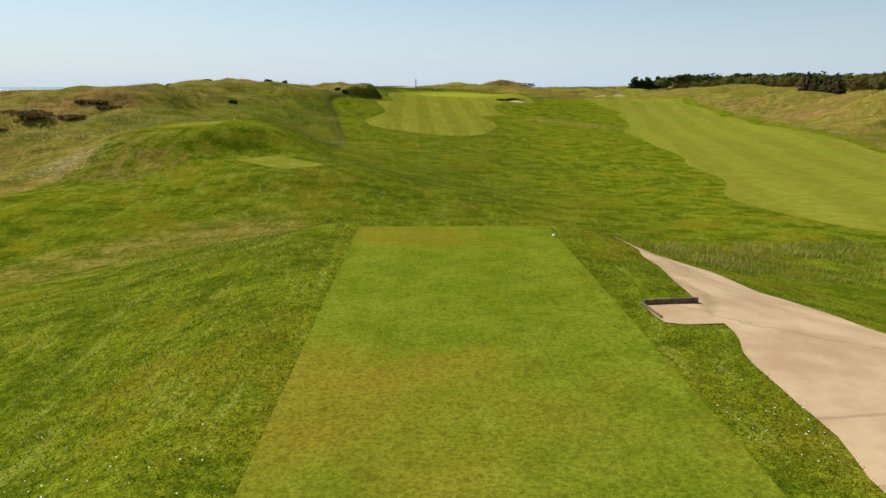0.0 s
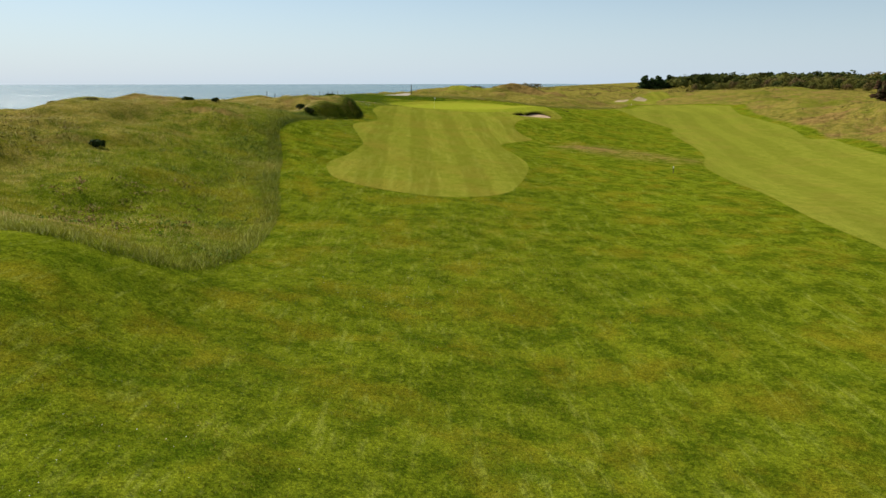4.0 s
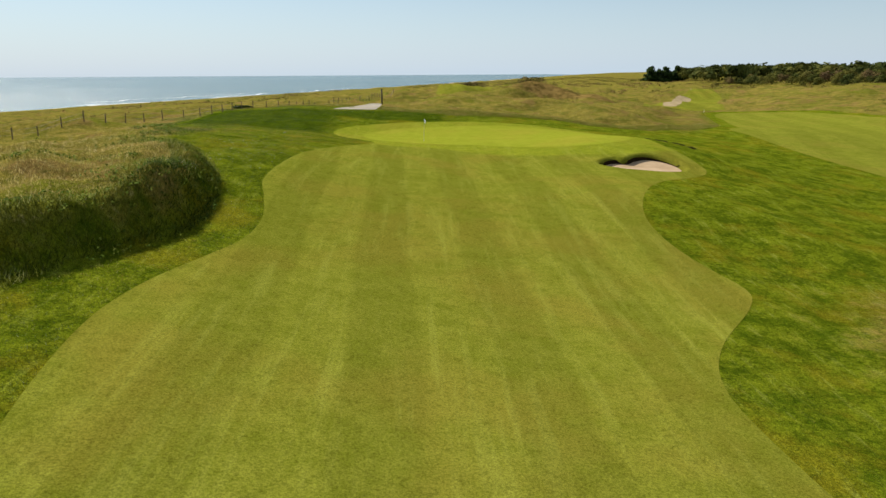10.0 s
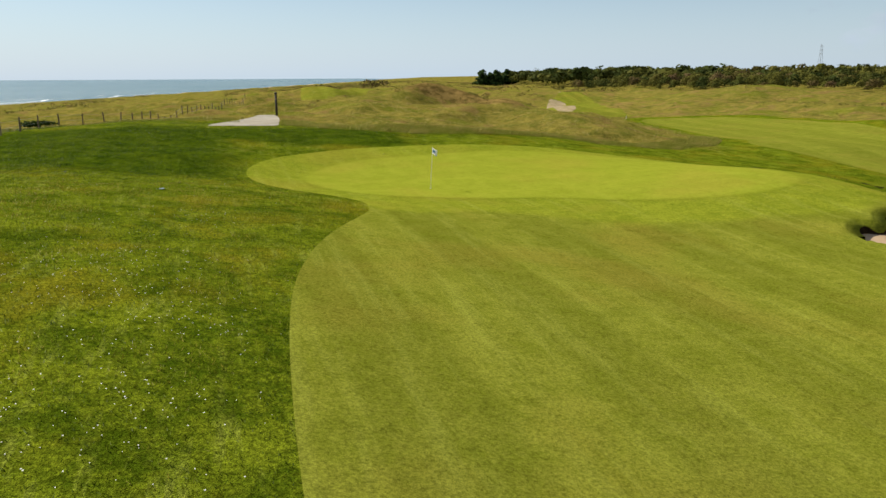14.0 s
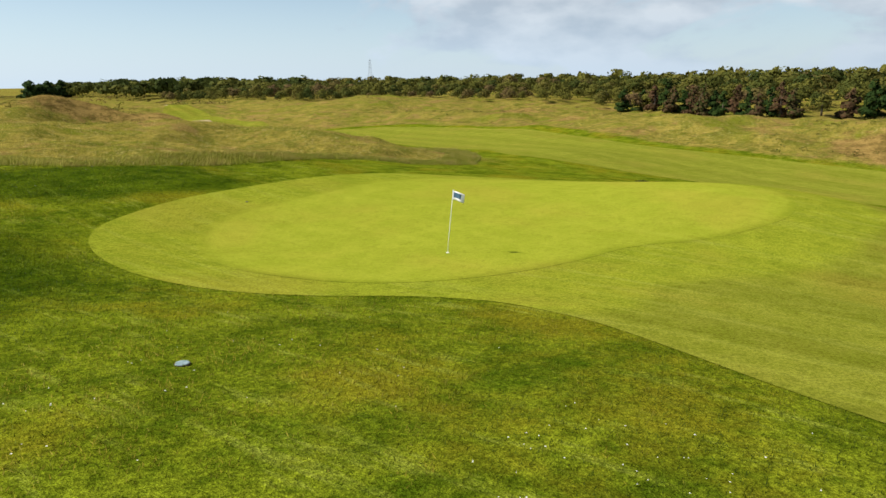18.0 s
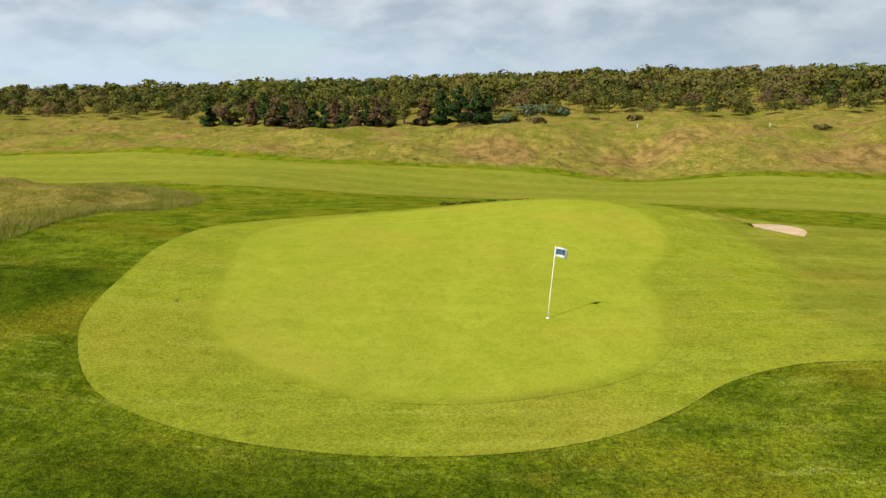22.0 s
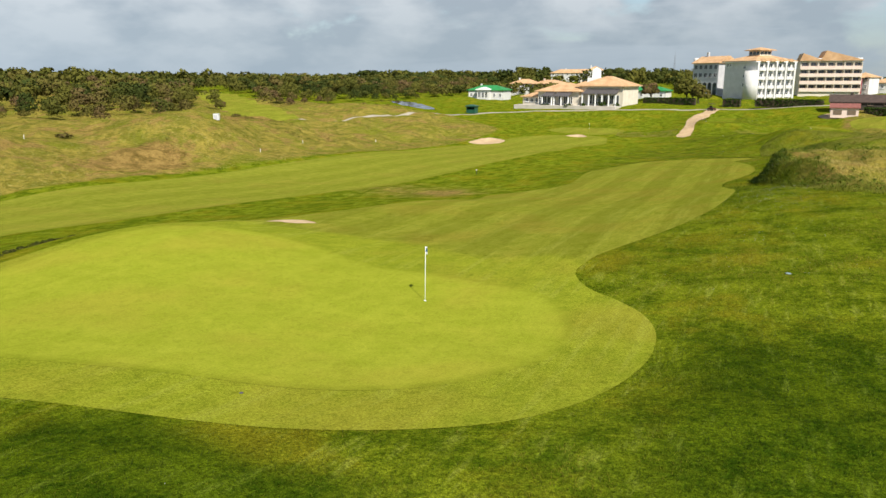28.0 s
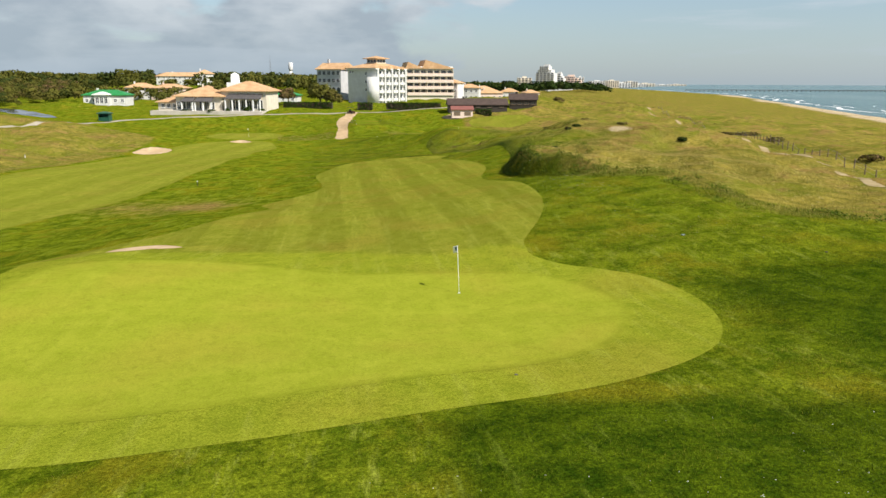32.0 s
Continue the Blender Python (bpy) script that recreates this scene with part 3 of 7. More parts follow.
PATH_FAR = outline([(64.5, 287), (68.5, 286.5), (73, 297), (79.5, 311), (86.5, 327), (92.5, 340.5), (97.5, 349.5), (95, 351.5), (88.5, 343), (81, 329), (73.5, 313), (68, 298)])
BUNKER = outline([(14.3, 156.3), (15.3, 157.4), (16.4, 157.2), (17.4, 158.2), (18.8, 158.7), (20.3, 157.6), (20.6, 156), (19.4, 154.5), (17.6, 154.2), (15.6, 154.9)])
BUNKER_B = outline([(48.5, 51), (48, 44.5), (45.5, 42.5), (42.2, 45), (43, 49.5), (45.5, 52)])
BUNKER_C = outline([(33, 29), (32, 25), (30.5, 24), (28.5, 27), (29.5, 29.5)])
BUNKER_D = outline([(-20.5, -3), (-23, -4.5), (-26.5, -2), (-26, 1.5), (-22.5, 1)])
FAR_GREEN = outline([(-27, 6), (-33, 3), (-41, 8), (-43, 15), (-36, 19), (-28, 14)])
NEXT_GREEN = outline([(22, 14), (28, 10), (38, 12), (40, 20), (33, 24), (25, 22)])


def height(x, y, fine=True):
    """The ground's height in metres; 0 is the foot of the flag."""
    x, y = np.asarray(x, float), np.asarray(y, float)
    shift = south_shift(y)
    xs = np.where(x < -30, x + shift * np.clip((-30 - x) / 120, 0, 1), x)
    z = sum(np.interp(xs + o, COAST_X, COAST_Z) for o in (-14, -7, 0, 7, 14)) / 5
    v = smooth(np.clip((10 - y) / 60, 0, 1))
    level = np.interp(xs, [-60, -25, 95, 300], [0.5, 1.5, 0.8, 2])
    z = np.where((x > -60) & (x < 300), z * (1 - v) + level * v, z)
    # northwards the coast bears to the right and the land lies low behind its foredune
    c = x - coast_shift(y)
    v = smooth((y - 165) / 130)
    z = z * (1 - v) + v * (sum(np.interp(c + o, NORTH_X, NORTH_Z) for o in (-6, 0, 6)) / 3)
    for a, b, s, h in SOUTH_MOUNDS + MIDDLE_MOUNDS + NORTH_MOUNDS:
        z = z + h * np.exp(-((x - a) ** 2 + (y - b) ** 2) / s**2)
    # tee platforms
    for cx, cy, hx, hy, turn, top, skirt in TEES:
        d = box_away(x, y, cx, cy, hx, hy, turn, 0.4)
        k = 1 - smooth((d - 0.3) / skirt)
        z = z * (1 - k) + top * k
    # brown mound beyond the green, and lesser ones
    for a, b, sx, sy, h in HUMPS:
        z = z + h * np.exp(-(((x - a) / sx) ** 2 + ((y - b) / sy) ** 2))
    z = z + 3.5 * np.exp(-(((x - 430) / 190) ** 2 + ((y - 30) / 170) ** 2))
    z = z + (0.5 + 1.5 * lumps(y, y * 0 + 3, 15, 7)) * np.exp(-(((x - 84 - 6 * np.sin(y / 21)) / 8) ** 2)) * smooth((y - 62) / 20) * smooth((225 - y) / 20)
    if fine:
        d = away(x, y, BANK)
        d = d + 0.8 * (lumps(x, y, 2.3, 61) - 0.5)
        k = smooth(-d / 2.0) * smooth((x + 31) / 7) * smooth((y - 117 - 3 * smooth((-x - 16) / 3)) / (8 + 9 * smooth((-x - 16) / 4))) * smooth((151 - y) / 7)
        z = z + (np.maximum(z, 2.30 + 0.6 * (lumps(x, y, 4, 31) - 0.5) + 0.6 * (lumps(x, y, 1.6, 32) - 0.5)) - z) * k
        m = away(x, y, MOWN)
        dune = smooth((m - 1) / 9) * smooth((c + 222) / 40)
        z = z + dune * ((lumps(x, y, 17, 1) - 0.5) * 1.4 + (lumps(x, y, 7.5, 2) - 0.5) * 1.7 + (lumps(x, y, 3.1, 3) - 0.5) * 0.75 + (lumps(x, y, 1.7, 53) - 0.5) * 0.22)
        z = z + (1 - dune) * (lumps(x, y, 9, 4) - 0.5) * 0.10
        cut = np.minimum(away(x, y, FAIRWAY), away(x, y, SECOND))
        for cx, cy, hx, hy, turn, top, skirt in TEES:
            cut = np.minimum(cut, box_away(x, y, cx, cy, hx, hy, turn))
        rise = smooth((cut - 0.3) / 3.5) * (1 - dune)
        z = z + rise * ((lumps(x, y, 5.5, 27) - 0.5) * 0.34 + (lumps(x, y, 2.0, 28) - 0.5) * 0.10)
        for poly, depth, lip in ((BUNKER, 0.40, 0.3), (BUNKER_B, 0.5, 1.2), (BUNKER_C, 0.5, 1.2), (BUNKER_D, 0.4, 1.0)):
            d = away(x, y, poly)
            z = z - depth * smooth(((0.5 if poly is BUNKER else 0.15) - d) / lip) * ((0.15 + 0.85 * smooth((y - 154.2) / 2.6)) if poly is BUNKER else 1.0)
            if poly is BUNKER:
                z = z + 0.13 * np.exp(-(((d - 0.5) / 0.8) ** 2)) * smooth((y - 155.5) / 1.6)
    return z


TEES = [(0.9, 2.5, 3.38, 10.5, 0.9, -1.98, 3.4), (-19.0, 48.4, 2.5, 3.8, 7.0, -0.95, 8.5), (-10.3, 38.2, 2.1, 3.3, 45.0, -2.82, 4.5)]
HUMPS = [(27, 258, 10.5, 7, 3.2), (-47, 107, 7, 11, -1.2), (37, 250, 5, 5, 2.0), (118, 215, 18, 35, -1.1), (18, 345, 9, 8, 2.0), (38, 440, 16, 10, 3.0), (95, 400, 40, 16, 3.0), (-14, 50, 8, 13, 0.6), (35, 236, 12, 9, 1.1), (120, 300, 30, 18, 3.0), (104, 354, 26, 13, 3.4),
         (34, 254, 4, 3, 0.7), (21, 256, 4, 4, 0.6), (41, 252, 5, 3, 0.5), (9, 278, 8, 6, 1.0),
         (6, 222, 9, 7, 0.8), (-33, 92, 9, 10, 0.7), (-30, 122, 7, 6, 0.6), (-38, 106, 10, 9, 0.8), (97, -245, 60, 50, 6.0)]


def spread(parts):
    """Grid lines with a step that grows away from the hole: (start, end, step) stretches."""
    return np.concatenate([np.arange(a, b, s) for a, b, s in parts])


def far_lines(a, b, first, grow=1.16):
    out, x, s = [], a, first
    while (x < b) if b > a else (x > b):
        x += s if b > a else -s
        s *= grow
        out.append(x)
    out[-1] = b
    return np.array(out)


GX = np.concatenate([far_lines(-130, -4850, 2.6)[::-1], spread([(-130, -62, 2.0), (-62, -30, 1.0), (-30, 13, 0.5), (13, 22, 0.25), (22, 36, 0.5), (36, 100, 1.0)]), far_lines(99, 4850, 1.6)])
GY = np.concatenate([far_lines(-40, -4850, 1.6)[::-1], spread([(-40, -14, 1.0), (-14, 153, 0.5), (153, 160, 0.25), (160, 200, 0.5), (200, 270, 1.0)]), far_lines(269, 4850, 1.6)])
XX, YY = np.meshgrid(GX, GY)
ZZ = np.empty_like(XX)
for j0 in range(0, len(GY), 60):
    ZZ[j0 : j0 + 60] = height(XX[j0 : j0 + 60], YY[j0 : j0 + 60])


def ground_z(x, y):
    """The height of the ground mesh itself, between its grid lines."""
    x, y = np.asarray(x, float), np.asarray(y, float)
    i = np.clip(np.searchsorted(GX, x) - 1, 0, len(GX) - 2)
    j = np.clip(np.searchsorted(GY, y) - 1, 0, len(GY) - 2)
    u, v = (x - GX[i]) / (GX[i + 1] - GX[i]), (y - GY[j]) / (GY[j + 1] - GY[j])
    a, b, c, d = ZZ[j, i], ZZ[j, i + 1], ZZ[j + 1, i + 1], ZZ[j + 1, i]
    return np.where(u >= v, a + u * (b - a) + v * (c - b), a + v * (d - a) + u * (c - d))


def gz(x, y):
    return float(ground_z(x, y))


def sheet(name, verts, faces, mat, soft=True):
    me = bpy.data.meshes.new(name)
    verts, faces = np.asarray(verts, np.float32), np.asarray(faces, np.int32)
    n = faces.shape[1]
    me.vertices.add(len(verts))
    me.vertices.foreach_set("co", verts.ravel())
    me.loops.add(faces.size)
    me.loops.foreach_set("vertex_index", faces.ravel())
    me.polygons.add(len(faces))
    me.polygons.foreach_set("loop_start", np.arange(0, faces.size, n, dtype=np.int32))
    me.update(calc_edges=True)
    if soft:
        me.polygons.foreach_set("use_smooth", np.ones(len(faces), bool))
    me.materials.append(mat)
    return me


def put_attribute(me, name, values):
    me.attributes.new(name, "FLOAT", "POINT").data.foreach_set("value", np.asarray(values, np.float32).ravel())


def grid_faces(ny, nx):
    k = np.arange(ny * nx).reshape(ny, nx)
    a, b, c, d = k[:-1, :-1].ravel(), k[:-1, 1:].ravel(), k[1:, 1:].ravel(), k[1:, :-1].ravel()
    return np.concatenate([np.stack([a, b, c], 1), np.stack([a, c, d], 1)])


def dark_rough(x, y):
    """1 where the rough is a darker green, north and west of the green."""
    return smooth((194 - y) / 6) * np.maximum(0.75 * smooth((y - 166) / 9) * smooth((-x - 7) / 5), smooth((y - 181 + 0.25 * np.minimum(x, 0)) / 4) * smooth((4.5 - x) / 4))


FACES = grid_faces(len(GY), len(GX))
me = sheet("ground", np.stack([XX, YY, ZZ], -1).reshape(-1, 3), FACES, M["rough"])
mown = np.empty_like(XX)
for j0 in range(0, len(GY), 60):
    mown[j0 : j0 + 60] = away(XX[j0 : j0 + 60], YY[j0 : j0 + 60], MOWN)
dry = np.clip(0.12 + 0.75 * smooth((mown + 0.3) / 3.0), 0, 1)
dry = np.where((mown > 0) & (XX > -45) & (XX < -8) & (YY > 52) & (YY < 122), np.clip(0.05 + (-XX - 13) * 0.030 + (YY - 70) * 0.003, 0.0, 0.8), dry)
dry = np.where(mown < 0, dry - 0.85 * dark_rough(XX, YY), dry)
dry = np.where((YY < -8) & (XX > -80) & (mown > 0), np.minimum(dry, 0.25 + 0.4 * smooth((-XX - 30) / 30)), dry)
# worn and scorched places
for a, b, r, k in ((21, 124, 6, 0.55), (-12, 20, 4, 0.4), (-8, 23, 3, 0.4), (-16, 16, 4, 0.35), (-9, 30, 5, 0.1), (33, 196, 5, 0.6), (-24, 40, 9, 0.35), (-6, 36, 4, 0.1), (-17, 128, 4, 0.4), (30, 118, 7, 0.4), (76, 172, 9, 0.4), (27, 258, 9, 0.4), (-5, 20, 3, 0.3), (-14, 33, 6, 0.1), (2, 70, 6, 0.15)):
    dry = dry + k * np.exp(-((XX - a) ** 2 + (YY - b) ** 2) / r**2)
sand = smooth((-XX - south_shift(YY) + coast_shift(YY) - 209) / 22)
for a, b, r, k in ((-17.5, 123.2, 1.9, 0.65), (21, 124, 4.5, 0.30), (19.5, 119, 3.0, 0.24), (-30.3, 110.5, 1.6, 0.6), (-26.5, 108, 1.0, 0.5), (35, 196.5, 2.6, 0.42), (-30, 109, 1.6, 0.6), (-35, 140, 1.3, 0.4), (-26, 41, 6.0, 0.45), (6.6, -1, 1.6, 0.2), (75, 176, 3.2, 0.3)):
    sand = sand + k * np.exp(-((XX - a) ** 2 + (YY - b) ** 2) / r**2)
# heather and scorched brown turf
brown = np.zeros_like(XX)
for a, b, rx, ry, k in ((-12, 31, 5, 2.5, 0.25), (-6.5, 34.5, 3, 2, 0.35), (-20, 38, 5, 4, 0.5), (34, 255, 5, 4, 0.9), (43, 250, 6, 2, 0.7), (9, 278, 6, 3, 0.6), (-33, 112, 5, 3, 0.5), (-36, 119, 3, 2, 0.8), (80, 140, 5, 10, 0.6), (76, 150, 4, 8, 0.6), (70, 130, 4, 8, 0.5), (98, 150, 6, 12, 0.6),
                        (27, 258, 9, 6, 1.0), (37, 250, 5, 4, 0.8), (78, 169, 5, 6, 0.9), (73, 166, 4, 5, 0.7), (66, 120, 5, 7, 0.8), (71, 119, 4, 6, 0.7), (92, 217, 7, 8, 0.8), (34.5, 197.5, 4, 2.5, 0.8), (77, 199, 4, 7, 0.6), (90, 75, 6, 12, 0.9),
                        (82, 92, 5, 9, 0.8), (95, 110, 7, 10, 0.6), (-38, 61, 6, 5, 1.0), (-36, 69, 5, 4, 0.8), (-52, 72, 8, 6, 0.8), (21, 124, 5, 4, 0.5), (-33, 108, 4, 3, 0.7), (-28, 118, 3, 2.5, 0.7), (-41, 128, 5, 4, 0.7), (-50, 150, 8, 5, 0.6),
                        (-24, 122, 3, 3, 0.7), (-22, 101, 4, 2, 0.8), (-27, 106, 4, 2, 0.7), (18, 345, 8, 6, 1.0), (110, 240, 9, 12, 0.7), (86, 183, 5, 5, 0.6), (-70, 120, 9, 6, 0.7), (-95, 100, 12, 8, 0.6), (-80, 180, 10, 8, 0.6)):
    brown = brown + k * np.exp(-(((XX - a) / rx) ** 2) - ((YY - b) / ry) ** 2)
put_attribute(me, "brown", np.clip(brown, 0, 1))
put_attribute(me, "dry", dry)
put_attribute(me, "sand", np.clip(sand, 0, 1))
ground = tagged(new("ground", me), "rolling links ground of green rough and dry dune grass", "ground", kind="structure")


def lay(name, mat, dist, box, lift, label, category, ring=None):
    """A sheet of cut turf, sand or paving over the ground: the ground's own faces, cut along the outline, raised by lift."""
    i0, i1 = np.searchsorted(GX, box[0]) - 2, np.searchsorted(GX, box[1]) + 2
    j0, j1 = np.searchsorted(GY, box[2]) - 2, np.searchsorted(GY, box[3]) + 2
    X, Y, Z = XX[j0:j1, i0:i1], YY[j0:j1, i0:i1], ZZ[j0:j1, i0:i1]
    V = np.stack([X, Y, Z + lift], -1).reshape(-1, 3)
    D = dist(X, Y).ravel()
    tri = grid_faces(j1 - j0, i1 - i0)
    inn = D[tri] < 0
    cnt = inn.sum(1)
    vs, fs = [V], [tri[cnt == 3]]
    base = len(V)
    for want in (1, 2):
        t = tri[cnt == want]
        k = inn[cnt == want]
        odd = np.argmax(k, 1) if want == 1 else np.argmin(k, 1)
        r = np.arange(len(t))
        a, b, c = t[r, odd], t[r, (odd + 1) % 3], t[r, (odd + 2) % 3]
        ab = (V[a] + (V[b] - V[a]) * (D[a] / (D[a] - D[b]))[:, None])
        ac = (V[a] + (V[c] - V[a]) * (D[a] / (D[a] - D[c]))[:, None])
        n = len(t)
        iab, iac = base + np.arange(n), base + n + np.arange(n)
        vs += [ab, ac]
        base += 2 * n
        if want == 1:
            fs.append(np.stack([a, iab, iac], 1))
        else:
            fs += [np.stack([iab, b, c], 1), np.stack([iab, c, iac], 1)]
    V, Fc = np.concatenate(vs), np.concatenate(fs)
    used = np.unique(Fc)
    back = np.full(len(V), -1)
    back[used] = np.arange(len(used))
    # a drop at the rim, so that the turf has thickness
    Fc = back[Fc]
    V = V[used]
    ob = new(name, sheet(name, V, Fc, mat))
    if ring:
        put_attribute(ob.data, "ring", ring(V[:, 0], V[:, 1]))
    return tagged(ob, label, category, kind="structure")


def inside(poly):
    return lambda x, y: away(x, y, poly)


def bounds(poly):
    return poly[:, 0].min() - 1, poly[:, 0].max() + 1, poly[:, 1].min() - 1, poly[:, 1].max() + 1


lay("fairway", M["fairway"], inside(FAIRWAY), bounds(FAIRWAY), 0.012, "pale green mown fairway and collar with faint stripes", "fairway",
    lambda x, y: 1 - smooth((away(x, y, GREEN) - 2.6 - 2.4 * (lumps(x, y, 4, 23) - 0.5)) / 3.0))
lay("putting_green", M["green"], inside(GREEN), bounds(GREEN), 0.02, "smooth bright yellow-green putting surface", "green", lambda x, y: 0.95 * (1 - smooth(-away(x, y, GREEN) / 0.7)))
lay("fairway_2", M["fairway_far"], inside(SECOND), bounds(SECOND), 0.012, "broad striped fairway of the next hole in a valley", "fairway")
lay("fairway_3", M["fairway"], inside(THIRD), bounds(THIRD), 0.012, "distant strip of mown fairway among dunes", "fairway")
lay("fairway_5", M["fairway"], inside(FIFTH), bounds(FIFTH), 0.02, "far mown fairway beyond a brown mound", "fairway")
lay("putting_green_2", M["fairway_far"], inside(FAR_GREEN), bounds(FAR_GREEN), 0.02, "bright green practice green below the buildings", "green")
lay("putting_green_3", M["fairway_far"], inside(NEXT_GREEN), bounds(NEXT_GREEN), 0.02, "bright green of the next hole beside its bunker", "green")
for n, (cx, cy, hx, hy, turn, top, skirt) in enumerate(TEES):
    f = (lambda cx, cy, hx, hy, turn: lambda x, y: box_away(x, y, cx, cy, hx - 0.35, hy - 0.35, turn, 0.25))(cx, cy, hx, hy, turn)
    r = max(hx, hy) + 2
    lay("tee_box", M["tee"] if n == 0 else M["fairway"], f, (cx - r, cx + r, cy - r, cy + r), 0.02, "flat mown rectangular tee with worn yellowish patches" if n == 0 else "small flat mown tee set on a grassy mound", "tee")
lay("path_1", M["path"], lambda x, y: away(x, y, PATH_TEE) + 0.3 * (lumps(x, y, 1.3, 51) - 0.5) + 1.1 * lumps(x, y, 2.2, 52) * smooth((y - 22.5) / 2), bounds(PATH_TEE), 0.015, "cracked pale sandy cart path beside the tee", "path")
lay("path_2", M["road"], inside(PATH_POST), bounds(PATH_POST), 0.015, "pale gravel path running into the dunes by a post", "path")
lay("path_3", M["track"], inside(PATH_FAR), bounds(PATH_FAR), 0.02, "pale path climbing over distant dunes", "path")
for n, p in enumerate((BUNKER, BUNKER_B, BUNKER_C, BUNKER_D)):
    lay("bunker", M["bunker"], inside(p), bounds(p), 0.02, "pale sand bunker with a steep dark turf lip" if n == 0 else "small pale sand bunker with a low lip", "bunker")
# the bunker's far lip: a black turf wall under a rim of grass
def bunker_lip():
    k = sorted([p for p in BUNKER if p[1] > 156.1 + (p[0] - 14.4) * 0.12], key=lambda p: p[0])
    wall, rim = [], []
    for x, y in k:
        dx, dy = x - 17.6, y - 156.2
        n = math.hypot(dx, dy)
        dx, dy = dx / n, dy / n
        low, top = gz(x - 0.15 * dx, y - 0.15 * dy), gz(x + 0.7 * dx, y + 0.7 * dy)
        top = low + (top - low) * (0.75 if x < 17.2 else max(0.25, 0.75 - 0.16 * (x - 17.2)))
        wall += [(x + 0.05 * dx, y + 0.05 * dy, top), (x, y, (low + top) / 2), (x - 0.03 * dx, y - 0.03 * dy, low - 0.08)]
        rim += [(x + 0.03 * dx, y + 0.03 * dy, top - 0.02), (x + 0.02 * dx, y + 0.02 * dy, top + 0.02), (x + 0.85 * dx, y + 0.85 * dy, gz(x + 0.85 * dx, y + 0.85 * dy) + 0.005)]
    F = [(3 * i + j, 3 * i + j + 1, 3 * i + j + 4, 3 * i + j + 3) for i in range(len(k) - 1) for j in (0, 1)]
    tagged(new("bunker_lip", sheet("bunker_lip", wall, F, M["lip"])), "black cut turf edge of a bunker", "lip", kind="structure")
    tagged(new("bunker_rim", sheet("bunker_rim", rim, F, M["fairway"])), "mown turf rim over a bunker's edge", "rim", kind="structure")


bunker_lip()

# the sea, flat to the horizon
SX, SY = np.concatenate([-far_lines(150, 4850, 12.0, 1.18)[::-1], [-140.0], np.arange(-100, 900, 120)]), np.concatenate([-far_lines(80, 4850, 14.0, 1.18)[::-1], far_lines(-80, 4850, 14.0, 1.18)])
A, B = np.meshgrid(SX, SY)
tagged(new("sea", sheet("sea", np.stack([A, B, np.full_like(A, SEA_Z)], -1).reshape(-1, 3), grid_faces(len(SY), len(SX)), M["sea"])),
       "grey-green sea with small glittering waves", "sea", kind="structure")

# ---- tools for things ----


def part(name, bm, material, parent=None, label="", smooth_faces=False):
    """Links a bmesh as one mesh object, under a thing or a part."""
    me = bpy.data.meshes.new(name)
    bm.to_mesh(me)
    bm.free()
    if smooth_faces:
        me.polygons.foreach_set("use_smooth", np.ones(len(me.polygons), bool))
    for q in material if isinstance(material, (list, tuple)) else [material]:
        me.materials.append(q)
    ob = new(name, me)
    if parent:
        ob.parent = parent
    if label:
        tagged(ob, label)
    return ob


def thing(name, x, y, z, turn=0.0, label="", category="", group="", kind=""):
    ob = new(name)
    ob.empty_display_size = 0.3
    ob.matrix_basis = pose(x, y, z, 0, 0, turn)
    return tagged(ob, label, category, group, kind)


def box(bm, x0, x1, y0, y1, z0, z1, bevel=0.0, m=None):
    r = bmesh.ops.create_cube(bm, size=1.0)
    vs = r["verts"]
    for v in vs:
        v.co = Vector(((x0 + x1) / 2 + v.co.x * (x1 - x0), (y0 + y1) / 2 + v.co.y * (y1 - y0), (z0 + z1) / 2 + v.co.z * (z1 - z0)))
        if m is not None:
            v.co = m @ v.co
    if bevel:
        es = {e for v in vs for e in v.link_edges}
        bmesh.ops.bevel(bm, geom=list(es), offset=bevel, segments=2, affect="EDGES")
    return bm


def boxed(*a, bevel=0.0, m=None):
    return box(bmesh.new(), *a, bevel=bevel, m=m)


def tube(points, radii, sides=8, cap=True):
    """A round bar through the points."""
    bm = bmesh.new()
    rings = []
    pts = [Vector(p) for p in points]
    for i, p in enumerate(pts):
        d = (pts[min(i + 1, len(pts) - 1)] - pts[max(i - 1, 0)]).normalized()
        a = d.orthogonal().normalized()
        b = d.cross(a)
        rings.append([bm.verts.new(p + radii[i] * (math.cos(t) * a + math.sin(t) * b)) for t in np.arange(sides) * 2 * math.pi / sides])
    for r, s in zip(rings, rings[1:]):
        for k in range(sides):
            bm.faces.new((r[k], r[(k + 1) % sides], s[(k + 1) % sides], s[k]))
    if cap:
        bm.faces.new(rings[0][::-1])
        bm.faces.new(rings[-1])
    bmesh.ops.recalc_face_normals(bm, faces=bm.faces)
    return bm


